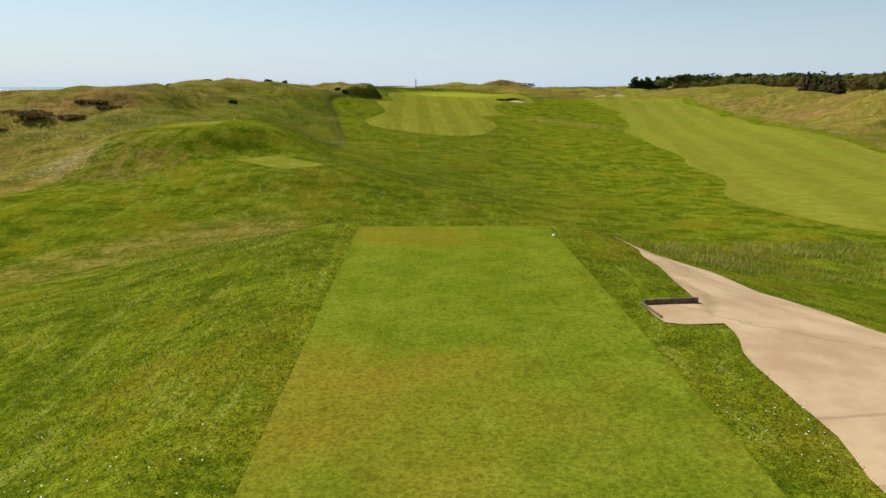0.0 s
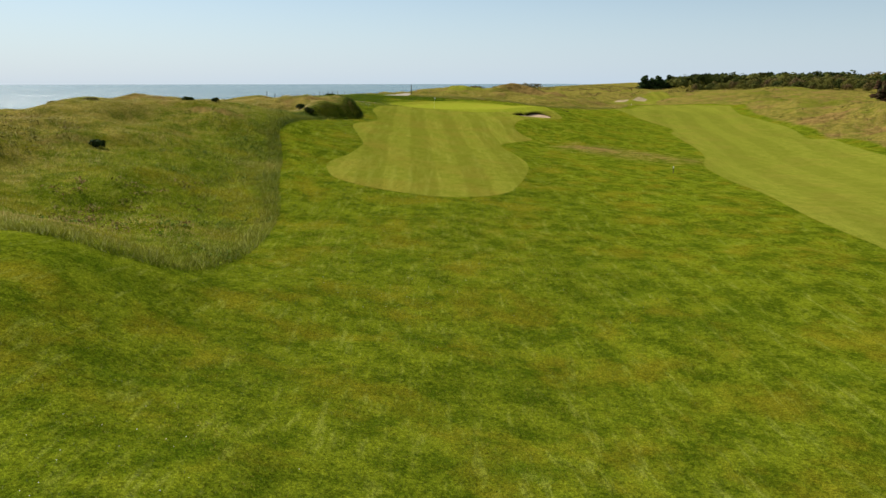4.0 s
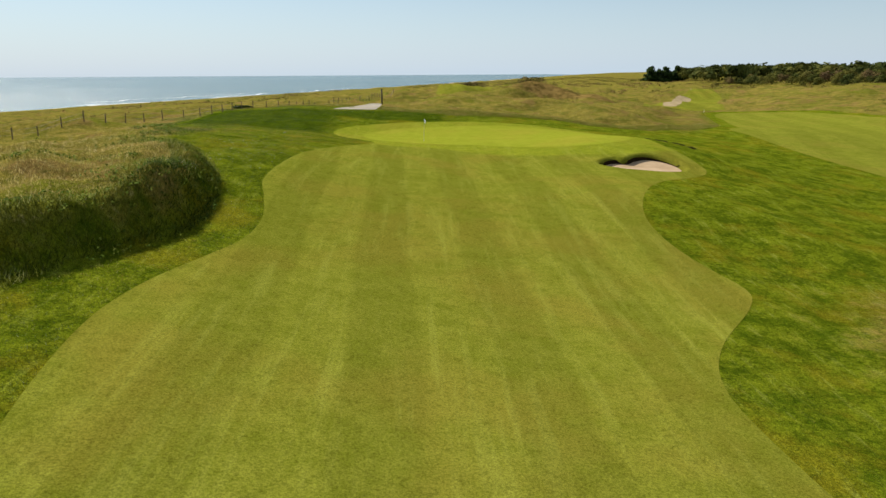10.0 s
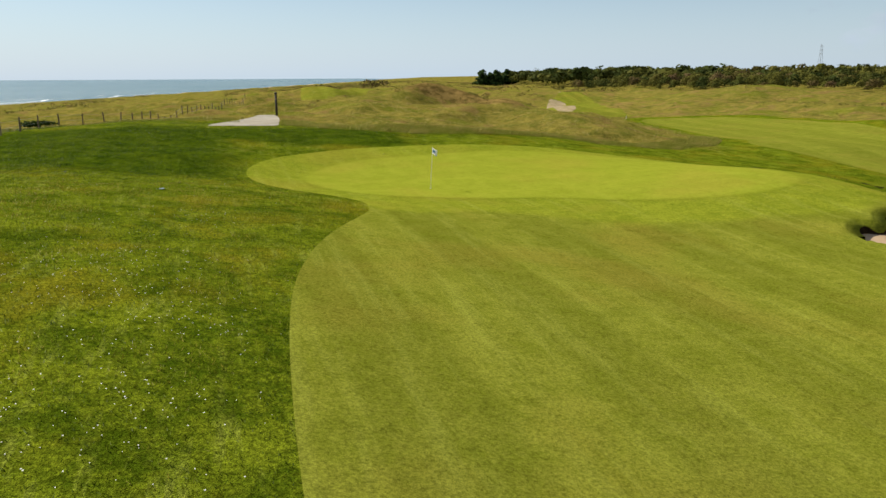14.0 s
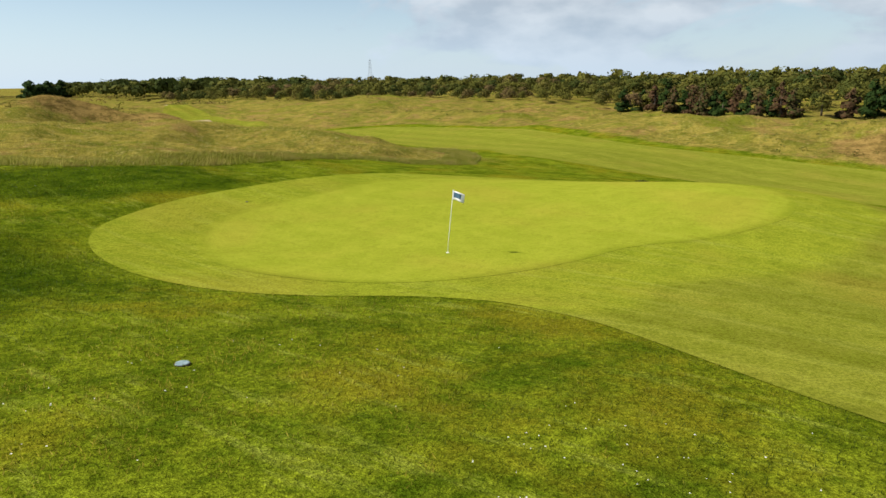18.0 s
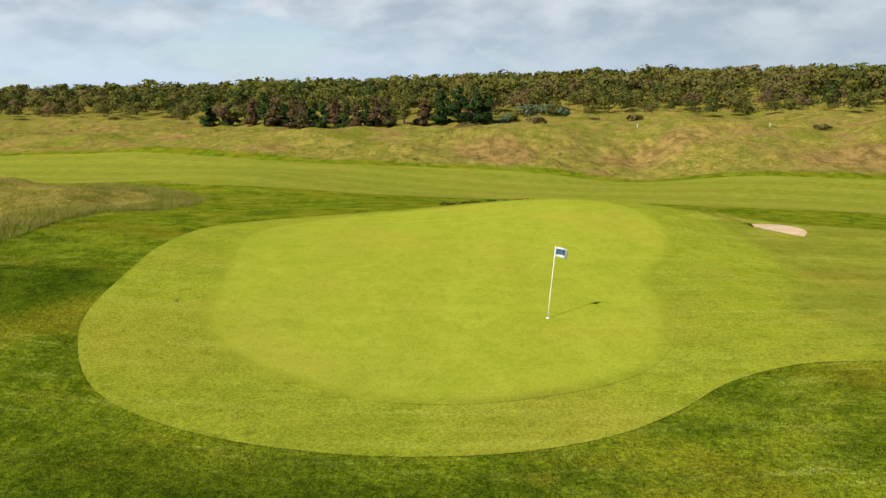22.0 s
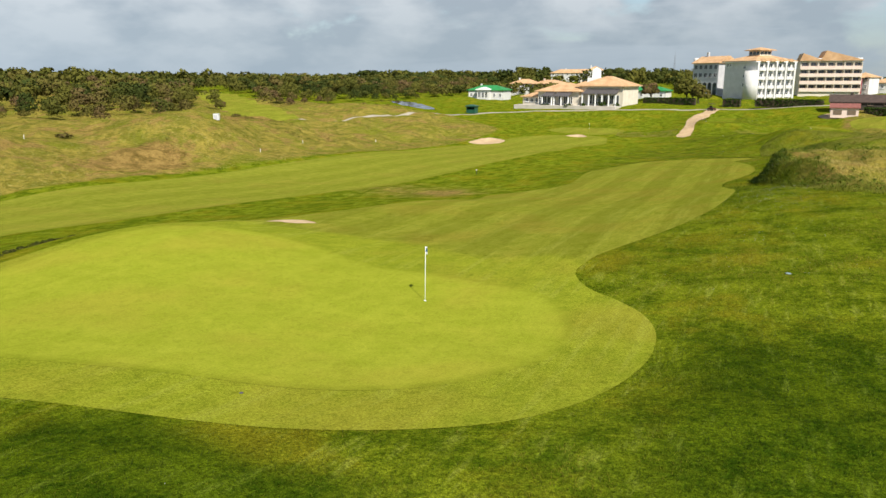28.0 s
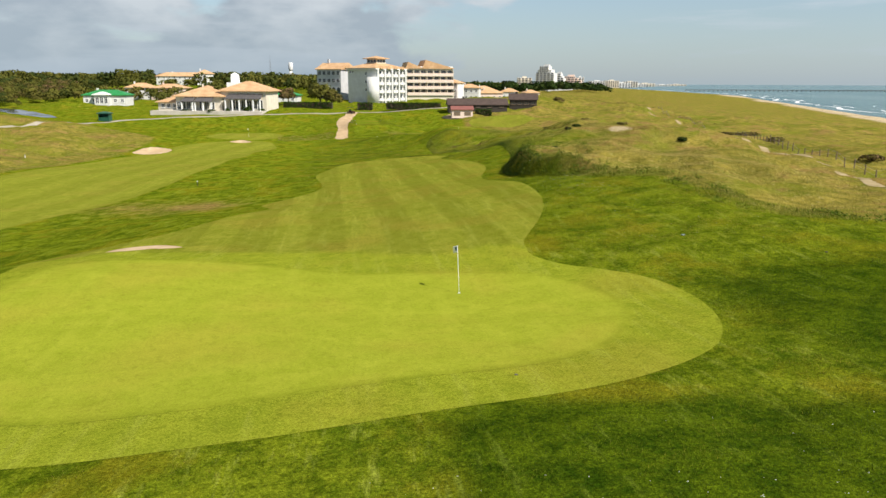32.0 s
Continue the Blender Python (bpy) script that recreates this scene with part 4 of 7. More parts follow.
def hip_roof(x0, x1, y0, y1, z0, rise, over=0.5, ridge=None, thick=0.22):
    """A hipped roof with eaves of some thickness. ridge: half length of the ridge along x."""
    bm = bmesh.new()
    X0, X1, Y0, Y1 = x0 - over, x1 + over, y0 - over, y1 + over
    cy, cx = (Y0 + Y1) / 2, (X0 + X1) / 2
    if ridge is None:
        ridge = max(0.05, (X1 - X0) / 2 - (Y1 - Y0) / 2)
    lo = [bm.verts.new((x, y, z0)) for x, y in ((X0, Y0), (X1, Y0), (X1, Y1), (X0, Y1))]
    hi = [bm.verts.new((x, y, z0 + thick)) for x, y in ((X0, Y0), (X1, Y0), (X1, Y1), (X0, Y1))]
    a, b = bm.verts.new((cx - ridge, cy, z0 + rise)), bm.verts.new((cx + ridge, cy, z0 + rise))
    bm.faces.new(lo[::-1])
    for k in range(4):
        bm.faces.new((lo[k], lo[(k + 1) % 4], hi[(k + 1) % 4], hi[k]))
    bm.faces.new((hi[0], hi[1], b, a))
    bm.faces.new((hi[1], hi[2], b))
    bm.faces.new((hi[2], hi[3], a, b))
    bm.faces.new((hi[3], hi[0], a))
    return bm


def gable_roof(x0, x1, y0, y1, z0, rise, over=0.4, thick=0.2, lean=0.5):
    """A ridge along x; lean: where across the span the ridge stands."""
    bm = bmesh.new()
    X0, X1, Y0, Y1 = x0 - over, x1 + over, y0 - over, y1 + over
    yr = Y0 + (Y1 - Y0) * lean
    prof = [(Y0, z0), (Y0, z0 + thick), (yr, z0 + rise), (Y1, z0 + thick), (Y1, z0)]
    a = [bm.verts.new((X0, y, z)) for y, z in prof]
    b = [bm.verts.new((X1, y, z)) for y, z in prof]
    bm.faces.new(a[::-1])
    bm.faces.new(b)
    for k in range(5):
        bm.faces.new((a[k], a[(k + 1) % 5], b[(k + 1) % 5], b[k]))
    bmesh.ops.recalc_face_normals(bm, faces=bm.faces)
    return bm


def window_part(parent, m, w, h, frame_mat, sill=True, arch=False, name="window"):
    """A window on a wall: m puts its foot's middle on the wall, with +y out of it."""
    bm = bmesh.new()
    t = 0.09
    for a in ((-w / 2, -w / 2 + t, 0, h), (w / 2 - t, w / 2, 0, h), (-w / 2 + t, w / 2 - t, h - t, h), (-w / 2 + t, w / 2 - t, 0, t), (-t / 2, t / 2, t, h - t)):
        box(bm, a[0], a[1], -0.05, 0.07, a[2], a[3])
    ob = part(name, bm, frame_mat, parent)
    ob.matrix_local = m
    pane = part("pane", boxed(-w / 2 + t, w / 2 - t, -0.03, 0.02, t, h - t), M["window"], ob, "dark glass pane")
    if sill:
        part("sill", boxed(-w / 2 - 0.1, w / 2 + 0.1, -0.03, 0.16, -0.1, -0.01), frame_mat, ob)
    return ob


LEAF = np.array([(-1, -0.55, 0), (1, -0.55, 0), (0.75, 0.6, 0.12), (-0.75, 0.6, -0.12)])


def leaf_cloud(rng, lumps_list, count, size, dirs=False):
    """Leaf clumps over the lumps (x, y, z, rx, rz): their corners, and a shade of tint for each."""
    w = np.array([q[3] ** 2 for q in lumps_list], float)
    k = rng.choice(len(lumps_list), count, p=w / w.sum())
    L = np.array(lumps_list)[k]
    d = rng.normal(size=(count, 3))
    d /= np.linalg.norm(d, axis=1, keepdims=True)
    d[:, 2] = np.where(d[:, 2] < -0.45, -d[:, 2], d[:, 2])
    r = rng.uniform(0.55, 1.06, count) ** 0.6
    c = L[:, :3] + d * (r[:, None] * np.stack([L[:, 3], L[:, 3], L[:, 4]], 1))
    n = d * 1.1 + rng.normal(size=(count, 3)) * 0.4 + (0, 0, 0.25)
    n /= np.linalg.norm(n, axis=1, keepdims=True)
    a = np.cross(n, rng.normal(size=(count, 3)))
    a /= np.linalg.norm(a, axis=1, keepdims=True)
    b = np.cross(n, a)
    s = size * rng.uniform(0.6, 1.35, count)
    q = c[:, None] + s[:, None, None] * (LEAF[None, :, :1] * a[:, None] + LEAF[None, :, 1:2] * b[:, None] + LEAF[None, :, 2:] * n[:, None])
    return (q, d) if dirs else q


def broad_lumps(rng, h, r, n=9):
    out = []
    for _ in range(n):
        a, q = rng.uniform(0, 6.28), rng.uniform(0, 0.75) ** 0.7
        rr = r * rng.uniform(0.32, 0.55)
        out.append((r * 0.72 * q * math.cos(a), r * 0.72 * q * math.sin(a), h * (0.38 + 0.5 * rng.uniform(0.1, 1) * (1 - 0.45 * q)), rr, rr * rng.uniform(0.6, 0.85)))
    return out


def pine_lumps(rng, h, r, n=8):
    out = []
    for i in range(n):
        a, q = rng.uniform(0, 6.28), rng.uniform(0.1, 0.9)
        rr = r * rng.uniform(0.3, 0.46)
        out.append((r * 0.7 * q * math.cos(a), r * 0.7 * q * math.sin(a), h * rng.uniform(0.62, 0.93), rr, rr * 0.5))
    return out


def cypress_lumps(rng, h, r, n=12):
    out = []
    for i in range(n):
        t = i / (n - 1)
        rr = r * (0.85 - 0.55 * t) * rng.uniform(0.6, 0.85)
        a = rng.uniform(0, 6.28)
        off = r * 0.42 * (1 - 0.6 * t)
        out.append((off * math.cos(a), off * math.sin(a), h * (0.1 + 0.83 * t), rr, h * 0.10))
    return out


def quads(name, Q, mat, tint, N=None):
    """Leaf quads; N gives each a soft normal that follows the crown's form."""
    n = len(Q)
    if N is not None:
        N = N / np.linalg.norm(N, axis=1, keepdims=True)
        g = np.cross(Q[:, 1] - Q[:, 0], Q[:, 2] - Q[:, 0])
        Q = np.where(((g * N).sum(1) < 0)[:, None, None], Q[:, ::-1], Q)
    me = sheet(name, Q.reshape(-1, 3), np.arange(4 * n).reshape(n, 4), mat, soft=False)
    put_attribute(me, "tint", np.repeat(tint, 4))
    if N is not None:
        me.normals_split_custom_set_from_vertices(np.repeat(N, 4, 0))
    return me


def outward(Q, rng):
    """Normals away from the middle of a crown, a little uneven."""
    c = Q.mean(1)
    d = c - c.mean(0)
    d[:, 2] += 0.25 * (c[:, 2].max() - c[:, 2].min())
    return d / (np.linalg.norm(d, axis=1, keepdims=True) + 1e-6) + rng.normal(size=d.shape) * 0.42


def tree(name, x, y, h, r, lumps_of, mat, seed, label, count=500, leaf=0.35, tint=0.4, low=None, group=""):
    """A tree: a tapered trunk with limbs, and a crown of many leaf clumps."""
    rng = np.random.RandomState(seed)
    ob = thing(name, x, y, gz(x, y) - 0.08, 0, label, "tree", group)
    L = lumps_of(rng, h, r)
    Q, D = leaf_cloud(rng, L, count, leaf, True)
    c = new("crown", quads("crown", Q, mat, np.clip(tint + rng.normal(size=count) * 0.12, 0, 1), 0.5 * outward(Q, rng) + 0.7 * D))
    c.parent = ob
    t = h * 0.02 + 0.06
    bend = rng.normal(size=2) * h * 0.03
    pts = [(0, 0, 0), (bend[0], bend[1], h * 0.3), (bend[0] * 0.5, bend[1] * 1.4, h * 0.55), (0, 0, h * 0.82)]
    part("trunk", tube(pts, [t * 1.5, t, t * 0.7, t * 0.2]), M["bark"], ob, smooth_faces=True)
    for q in L[:5]:
        part("limb", tube([pts[1], ((q[0] + pts[1][0]) / 2, (q[1] + pts[1][1]) / 2, (q[2] + pts[1][2]) / 2 + 0.1), q[:3]], [t * 0.6, t * 0.4, t * 0.12], 5), M["bark"], ob)
    return ob


def shrub(name, x, y, r, h, mat, seed, label, count=260, leaf=0.10, tint=0.4):
    rng = np.random.RandomState(seed)
    ob = thing(name, x, y, gz(x, y) - 0.05, 0, label, "shrub")
    L = [(rng.uniform(-0.5, 0.5) * r, rng.uniform(-0.5, 0.5) * r, h * rng.uniform(0.25, 0.6), r * rng.uniform(0.4, 0.65), h * rng.uniform(0.25, 0.45)) for _ in range(7)]
    Q = leaf_cloud(rng, L, count, leaf)
    c = new("foliage", quads("foliage", Q, mat, np.clip(tint + rng.normal(size=count) * 0.15, 0, 1), outward(Q, rng)))
    c.parent = ob
    for k in range(4):
        a = rng.uniform(0, 6.28)
        part("stem", tube([(0.05 * math.cos(a), 0.05 * math.sin(a), 0), (0.35 * r * math.cos(a), 0.35 * r * math.sin(a), h * 0.55)], [0.03, 0.012], 5), M["bark"], ob)
    return ob


# ---- the green: flagstick and small fittings ----


def flagstick(x, y, lean, turn, label, cloth=True):
    z = gz(x, y) + 0.02
    ob = thing("flagstick", x, y, z, 0, label, "flagstick")
    top = Vector((lean[0], lean[1], 2.13))
    part("pole", tube([(0, 0, -0.08), top * 0.25 + Vector((-0.004, 0.004, 0)), top * 0.6, top], [0.011, 0.010, 0.009, 0.008], 10), M["white"], ob, smooth_faces=True)
    bm = tube([(0, 0, -0.09), (0, 0, 0.006)], [0.054, 0.054], 18)
    part("cup", bm, M["white"], ob, "white hole liner")
    bm = bmesh.new()
    nx, nz = 12, 7
    w, h = 0.40, 0.30
    a = radians(turn)
    gridv = []
    for i in range(nx + 1):
        s = i / nx
        row = []
        for j in range(nz + 1):
            t = j / nz
            wave = 0.045 * math.sin(s * 7.0 + t * 1.3) * s
            p = top * (1 - 0.012 - (1 - t) * h / 2.13)
            row.append(bm.verts.new((p.x + math.cos(a) * s * w - math.sin(a) * wave, p.y + math.sin(a) * s * w + math.cos(a) * wave, p.z - 0.10 * s * s - 0.02 * s * t)))
        gridv.append(row)
    for i in range(nx):
        for j in range(nz):
            f = bm.faces.new((gridv[i][j], gridv[i + 1][j], gridv[i + 1][j + 1], gridv[i][j + 1]))
            f.material_index = 1 if 2 <= j <= 5 and 1 <= i <= 8 else 0
    ob2 = part("flag", bm, [M["white"], M["blue_cloth"]], ob, "white flag with a blue panel, blown by the wind", True)
    q = ob2.modifiers.new("thickness", "SOLIDIFY")
    q.thickness = 0.004
    part("ferrule", tube([top * 0.985, top * 1.004], [0.016, 0.014], 10), M["white"], ob)
    return ob


flagstick(-0.15, 170.0, (0.06, -0.20), -75, "leaning white flagstick with a white and blue flag")
flagstick(30.5, 16.5, (0.05, -0.1), -70, "far white flagstick on the next green")


def plate(name, x, y, r, mat, label):
    ob = thing(name, x, y, gz(x, y), 0, label, "cover")
    bm = tube([(0, 0, -0.02), (0, 0, 0.024), (0, 0, 0.03)], [r, r, r * 0.86], 20)
    part("lid", bm, mat, ob, smooth_faces=False)
    part("collar", tube([(0, 0, -0.04), (0, 0, 0.015)], [r * 1.12, r * 1.12], 20), M["soil_and_core"], ob)


M["plate"] = plain("pale_blue_plate", (0.14, 0.20, 0.20), (0.24, 0.31, 0.31), 8.0, 0.6)
plate("drain_cover", -12.9, 165.1, 0.11, M["plate"], "pale blue-grey round cover set in the rough")
for x, y in ((-0.3, 180.8), (-17.4, 170.4)):
    plate("sprinkler_cover", x, y, 0.05, M["slate"], "small dark sprinkler cover flush with the turf")


def stake(x, y, h, label, mat, top):
    ob = thing("marker_stake", x, y, gz(x, y), 0, label, "stake", "marker stakes")
    part("shaft", tube([(0, 0, -0.15), (0, 0, h * 0.75)], [0.035, 0.035], 8), mat, ob)
    part("tip", tube([(0, 0, h * 0.75), (0, 0, h * 0.97), (0, 0, h)], [0.037, 0.037, 0.015], 8), top, ob)
    return ob


stake(25.2, 103.0, 0.75, "dark stake with a white tip in the rough", M["dark_wood"], M["white"])
for x, y in ((62, 103.5), (83, 128), (101.7, 142), (61, 252), (68, 84), (60.5, 70)):
    stake(x, y, 0.55, "small white marker stake in the grass", M["white"], M["white"])


def tee_marker(x, y, mat, label):
    ob = thing("tee_marker", x, y, gz(x, y) + 0.02, 0, label, "marker", "tee markers")
    part("body", tube([(0, 0, 0), (0, 0, 0.03), (0, 0, 0.06), (0, 0, 0.075)], [0.045, 0.055, 0.045, 0.015], 12), mat, ob, smooth_faces=True)
    part("spike", tube([(0, 0, -0.12), (0, 0, 0.0)], [0.008, 0.008], 6), M["wire"], ob)


for x, y in ((3.7, 11.0),):
    tee_marker(x, y, M["white"], "white tee marker at the front of the tee")
for x, y in ((-7.4, 37.6), (-12.2, 40.9)):
    tee_marker(x, y, M["blue_cloth"], "blue tee marker on a small tee")


def yardage_plate(x, y):
    ob = thing("yardage_plate", x, y, gz(x, y), 40, "square white stone plate set in the rough", "plate")
    part("slab", boxed(-0.12, 0.12, -0.12, 0.12, -0.03, 0.05, bevel=0.008), M["wall_white"], ob)
    part("border", boxed(-0.14, 0.14, -0.14, 0.14, -0.05, 0.02, bevel=0.006), M["stone_grey"], ob)


yardage_plate(-1.2, 24.3)
tee_marker(-17.2, 52.6, M["white"], "white tee marker on a small tee")


def way_post():
    x, y = -5.6, 201.6
    ob = thing("way_post", x, y, gz(x, y), 0, "tall dark wooden post beside the gravel path", "post")
    part("shaft", tube([(0, 0, -0.4), (0, 0, 1.9)], [0.11, 0.10], 10), M["dark_wood"], ob, smooth_faces=True)
    part("cap", tube([(0, 0, 1.9), (0, 0, 2.02), (0, 0, 2.08)], [0.13, 0.13, 0.03], 10), M["dark_wood"], ob)
    part("band", tube([(0, 0, 1.42), (0, 0, 1.52)], [0.112, 0.111], 10), M["wood"], ob)


way_post()


def path_edging():
    """Boards that hold back the bank where steps cut into it beside the path."""
    ob = thing("path_edging", 5.05, 4.25, gz(5.05, 4.25), 8.0, "dark timber boards retaining the bank beside the path", "edging")
    part("board", boxed(-0.62, 0.58, -0.03, 0.03, -0.2, 0.11, bevel=0.01), M["wood"], ob)
    part("board", boxed(-0.66, -0.62, -0.9, 0.0, -0.2, 0.06, bevel=0.01), M["wood"], ob)
    for a in (-0.52, 0.48):
        part("peg", boxed(a - 0.025, a + 0.025, 0.03, 0.08, -0.3, 0.10, bevel=0.008), M["dark_wood"], ob)


path_edging()
lay("path_4", M["path"], lambda x, y: box_away(x, y, 5.25, 3.55, 0.8, 0.62, 8.0, 0.1), (4, 7, 2, 6), 0.014, "sandy step cut beside the tee path", "path")

# ---- fence along the dunes ----
FENCE = outline([(-108, -60), (-98, -33), (-90.5, -10.5), (-80.5, 29.5), (-67.6, 70), (-54.7, 103.6), (-48.6, 120.4), (-45.5, 130.2), (-43, 138), (-40, 148), (-36.5, 160), (-32, 171), (-28.8, 178.5), (-25.8, 183), (-22.9, 194.6), (-18.8, 203), (-15.5, 219), (-11, 245), (-6, 275)], 24, False)


def fence():
    ob = thing("dune_fence", 0, 0, 0, 0, "long weathered post-and-wire fence along the dunes", "fence")
    seg = np.hypot(*np.diff(FENCE, axis=0).T)
    s = np.concatenate([[0], np.cumsum(seg)])
    at = np.arange(0, s[-1], 2.6)
    px, py = np.interp(at, s, FENCE[:, 0]), np.interp(at, s, FENCE[:, 1])
    rng = np.random.RandomState(3)
    base = tube([(0, 0, -0.3), (0.01, 0, 0.5), (0, 0.01, 1.0)], [0.06, 0.055, 0.05], 6)
    first = part("post", base, M["wood"], ob)
    tops = []
    for k, (x, y) in enumerate(zip(px, py)):
        q = first if k == 0 else new("post", first.data)
        q.parent = ob
        z = gz(x, y)
        q.matrix_local = pose(x, y, z, rng.uniform(-4, 4), rng.uniform(-4, 4), rng.uniform(0, 360))
        q.scale = (1, 1, rng.uniform(0.85, 1.1))
        tops.append(Vector((x, y, z)))
    for h in (0.4, 0.8):
        part("wire", tube([p + Vector((0, 0, h)) for p in tops], [0.008] * len(tops), 4), M["wire"], ob)


fence()
TRACK = outline([(-35, 157), (-38, 147), (-40.8, 137), (-42.8, 128), (-45.6, 120), (-51.4, 102), (-64, 70), (-77, 29), (-86.5, -12), (-96, -40)], 5, False)
lay("path_5", M["track"], lambda x, y: away(x, y, TRACK, False) - 0.45 - 0.9 * (lumps(x, y, 2.0, 6) - 0.5), bounds(TRACK), 0.02, "narrow sandy track beside the dune fence", "path")
CLUB_ROAD = outline([(95, 62), (84, 46), (78, 32), (75, 17), (72, 2), (68, -9), (58, -14.5), (46, -15.2), (36, -15.2), (24, -14.8), (12, -18), (4, -21), (-12, -20), (-40, -17)], 6, False)
lay("path_6", M["road"], lambda x, y: away(x, y, CLUB_ROAD, False) - 0.75, bounds(CLUB_ROAD), 0.02, "pale road skirting the clubhouse lawn", "path")

# ---- scrub on the dunes ----
RIDE = np.array([(95.0, 60.0), (150.0, 10.0), (215.0, -52.0)])
for n, (x, y, r, h) in enumerate(((-25.4, 81.8, 0.6, 0.65), (-17.6, 123.2, 0.75, 0.75), (-15.9, 119.6, 0.7, 0.75), (-24.5, 199, 1.3, 0.7), (-36, 116, 0.8, 0.6), (-24, 107, 0.5, 0.45), (-26, 104.5, 0.6, 0.45))):
    shrub("dark_shrub", x, y, r, h, M["dark_leaves"], 40 + n, "low dark shrub among dry dune grass", 420, 0.10, 0.3 + 0.15 * (n % 3))
for n, (x, y, r, h) in enumerate(((-37.5, 58, 2.2, 0.5), (-39.5, 60, 2.4, 0.5), (-35.5, 60, 1.8, 0.4), (-42, 57, 2.2, 0.5), (-33.5, 64.5, 1.5, 0.35), (-36, 67, 1.8, 0.35), (-39, 53, 1.7, 0.45))):
    shrub("heath_scrub", x, y, r, h, M["leaves"], 140 + n, "dark brown heathy scrub in a dune hollow", 520, 0.13, 0.8)
for n, (x, y, r, h) in enumerate(((18, 346, 5, 2.6), (58, 470, 8, 4.5), (99, 66, 1.6, 1.3), (-55, 20, 2.6, 1.6), (-70, 70, 3.0, 1.4), (-110, 90, 5, 2.0), (-60, -22, 2.4, 1.8), (-44, 112, 1.2, 0.5), (-34, 100, 0.9, 0.5),
                                  (108, 158, 2.5, 1.6), (104, 170, 3, 1.7), (-75, 110, 2.5, 1.0), (-52, 128, 1.7, 0.9), (-58, 100, 2.0, 0.9), (88, 118, 1.4, 0.9), (112, 140, 2.2, 1.3))):
    shrub("brown_shrub", x, y, r, h, M["leaves"], 70 + n, "brownish scrub bush on the dunes", 300, 0.10 * r ** 0.7, 0.75)
for n in range(9):
    a = n / 8
    shrub("weed_clump", 23.2 + 2.2 * a + 0.25 * math.sin(n * 2.1), 173.2 - 7.4 * a, 0.55 + 0.2 * math.sin(n * 1.3), 0.16 + 0.05 * math.cos(n * 1.9), M["leaves"], 90 + n, "patch of low green weeds behind the green", 170, 0.05, 0.22)

def dune_scrub(x0, x1, y0, y1, n, big, seed):
    """Low heathy clumps in drifts over the dunes."""
    rng = np.random.RandomState(seed)
    x, y = rng.uniform(x0, x1, n), rng.uniform(y0, y1, n)
    m = away(x, y, MOWN)
    c = x - coast_shift(y)
    patch = 0.55 * lumps(x, y, 13, 71) + 0.45 * lumps(x, y, 4.5, 72)
    k = (m > 1.5) & (c > -190) & (patch > 0.63) & ((x < -14) | (y > 196) | (x > 60)) & (away(x, y, SECOND) > 2) & (away(x, y, FIFTH) > 1) & (away(x, y, THIRD) > 1) & (away(x, y, RIDE, False) > 9)
    k &= ~((x > -52) & (x < -8) & (y > 92))
    k &= (away(x, y, TRACK, False) > 0.9) & (away(x, y, PATH_FAR) > 0.5) & (away(x, y, PATH_POST) > 0.5) & (away(x, y, CLUB_ROAD, False) > 2) & ~((x > -60) & (x < 90) & (y < 45)) & ~((x > -9) & (x < 50) & (y < 215))
    hump = (np.hypot((x - 28) / 11, (y - 257) / 6) < 1) & (rng.rand(n) < 0.6)
    k |= hump
    x, y, patch = x[k], y[k], patch[k]
    size = rng.uniform(0.6, 1.3, len(x)) * big
    per = 14
    Q = leaf_cloud(rng, [(0, 0, 0.0, 0.42, 0.20)], per * len(x), 0.062)
    Q = Q * np.repeat(size, per)[:, None, None] + np.repeat(np.stack([x, y, ground_z(x, y) + 0.10 * big], 1), per, 0)[:, None, :]
    tint = np.clip(0.15 + 0.9 * lumps(x, y, 9, 73) + 0.15 * rng.normal(size=len(x)), 0, 1)
    tagged(new("dune_scrub", quads("dune_scrub", Q, M["heath_leaves"], np.repeat(tint, per), rng.normal(size=(len(Q), 3)) * 0.35 + (0, 0, 1))), "drifts of low brownish heath scrub on the dunes", "scrub", kind="stuff")


dune_scrub(-150, 130, -60, 360, 60000, 1.0, 77)
dune_scrub(-160, 260, 360, 1000, 26000, 3.2, 78)

# ---- buildings to the south ----
AHEAD, RIGHT = Vector((-0.1224, -0.9925)), Vector((-0.9925, 0.1224))


def town(ahead, right):
    """A place south of the green: metres ahead of and right of the line from the green to the clubhouse."""
    p = Vector((4.33, 200.19)) + ahead * AHEAD + right * RIGHT
    return p.x, p.y


FACING = math.degrees(math.atan2(0.9925, 0.1224)) - 90      # turn that brings a building's +y face towards the green


def wall_windows(parent, face, cols, rows, w, h, mat, sill=True, balcony=False):
    """face(u, z): the pose of a window's foot on a wall."""
    for z in rows:
        for u in cols:
            m = face(u, z)
            window_part(parent, m, w, h, mat, sill)
            if balcony:
                b = part("balcony", boxed(-w / 2 - 0.35, w / 2 + 0.35, 0.0, 0.9, -0.22, -0.04), M["wall_white"], parent)
                b.matrix_local = m
                part("rail", box(boxed(-w / 2 - 0.35, w / 2 + 0.35, 0.84, 0.9, 0.8, 0.88), -w / 2 - 0.35, w / 2 + 0.35, 0.84, 0.88, -0.04, 0.42), M["wall_white"], b)


def side(px, py, turn):
    """A wall's window pose in a building: wall through (px, py), facing turn degrees from +y."""
    return lambda u, z: pose(px, py, 0, 0, 0, turn) @ pose(u, 0, z)


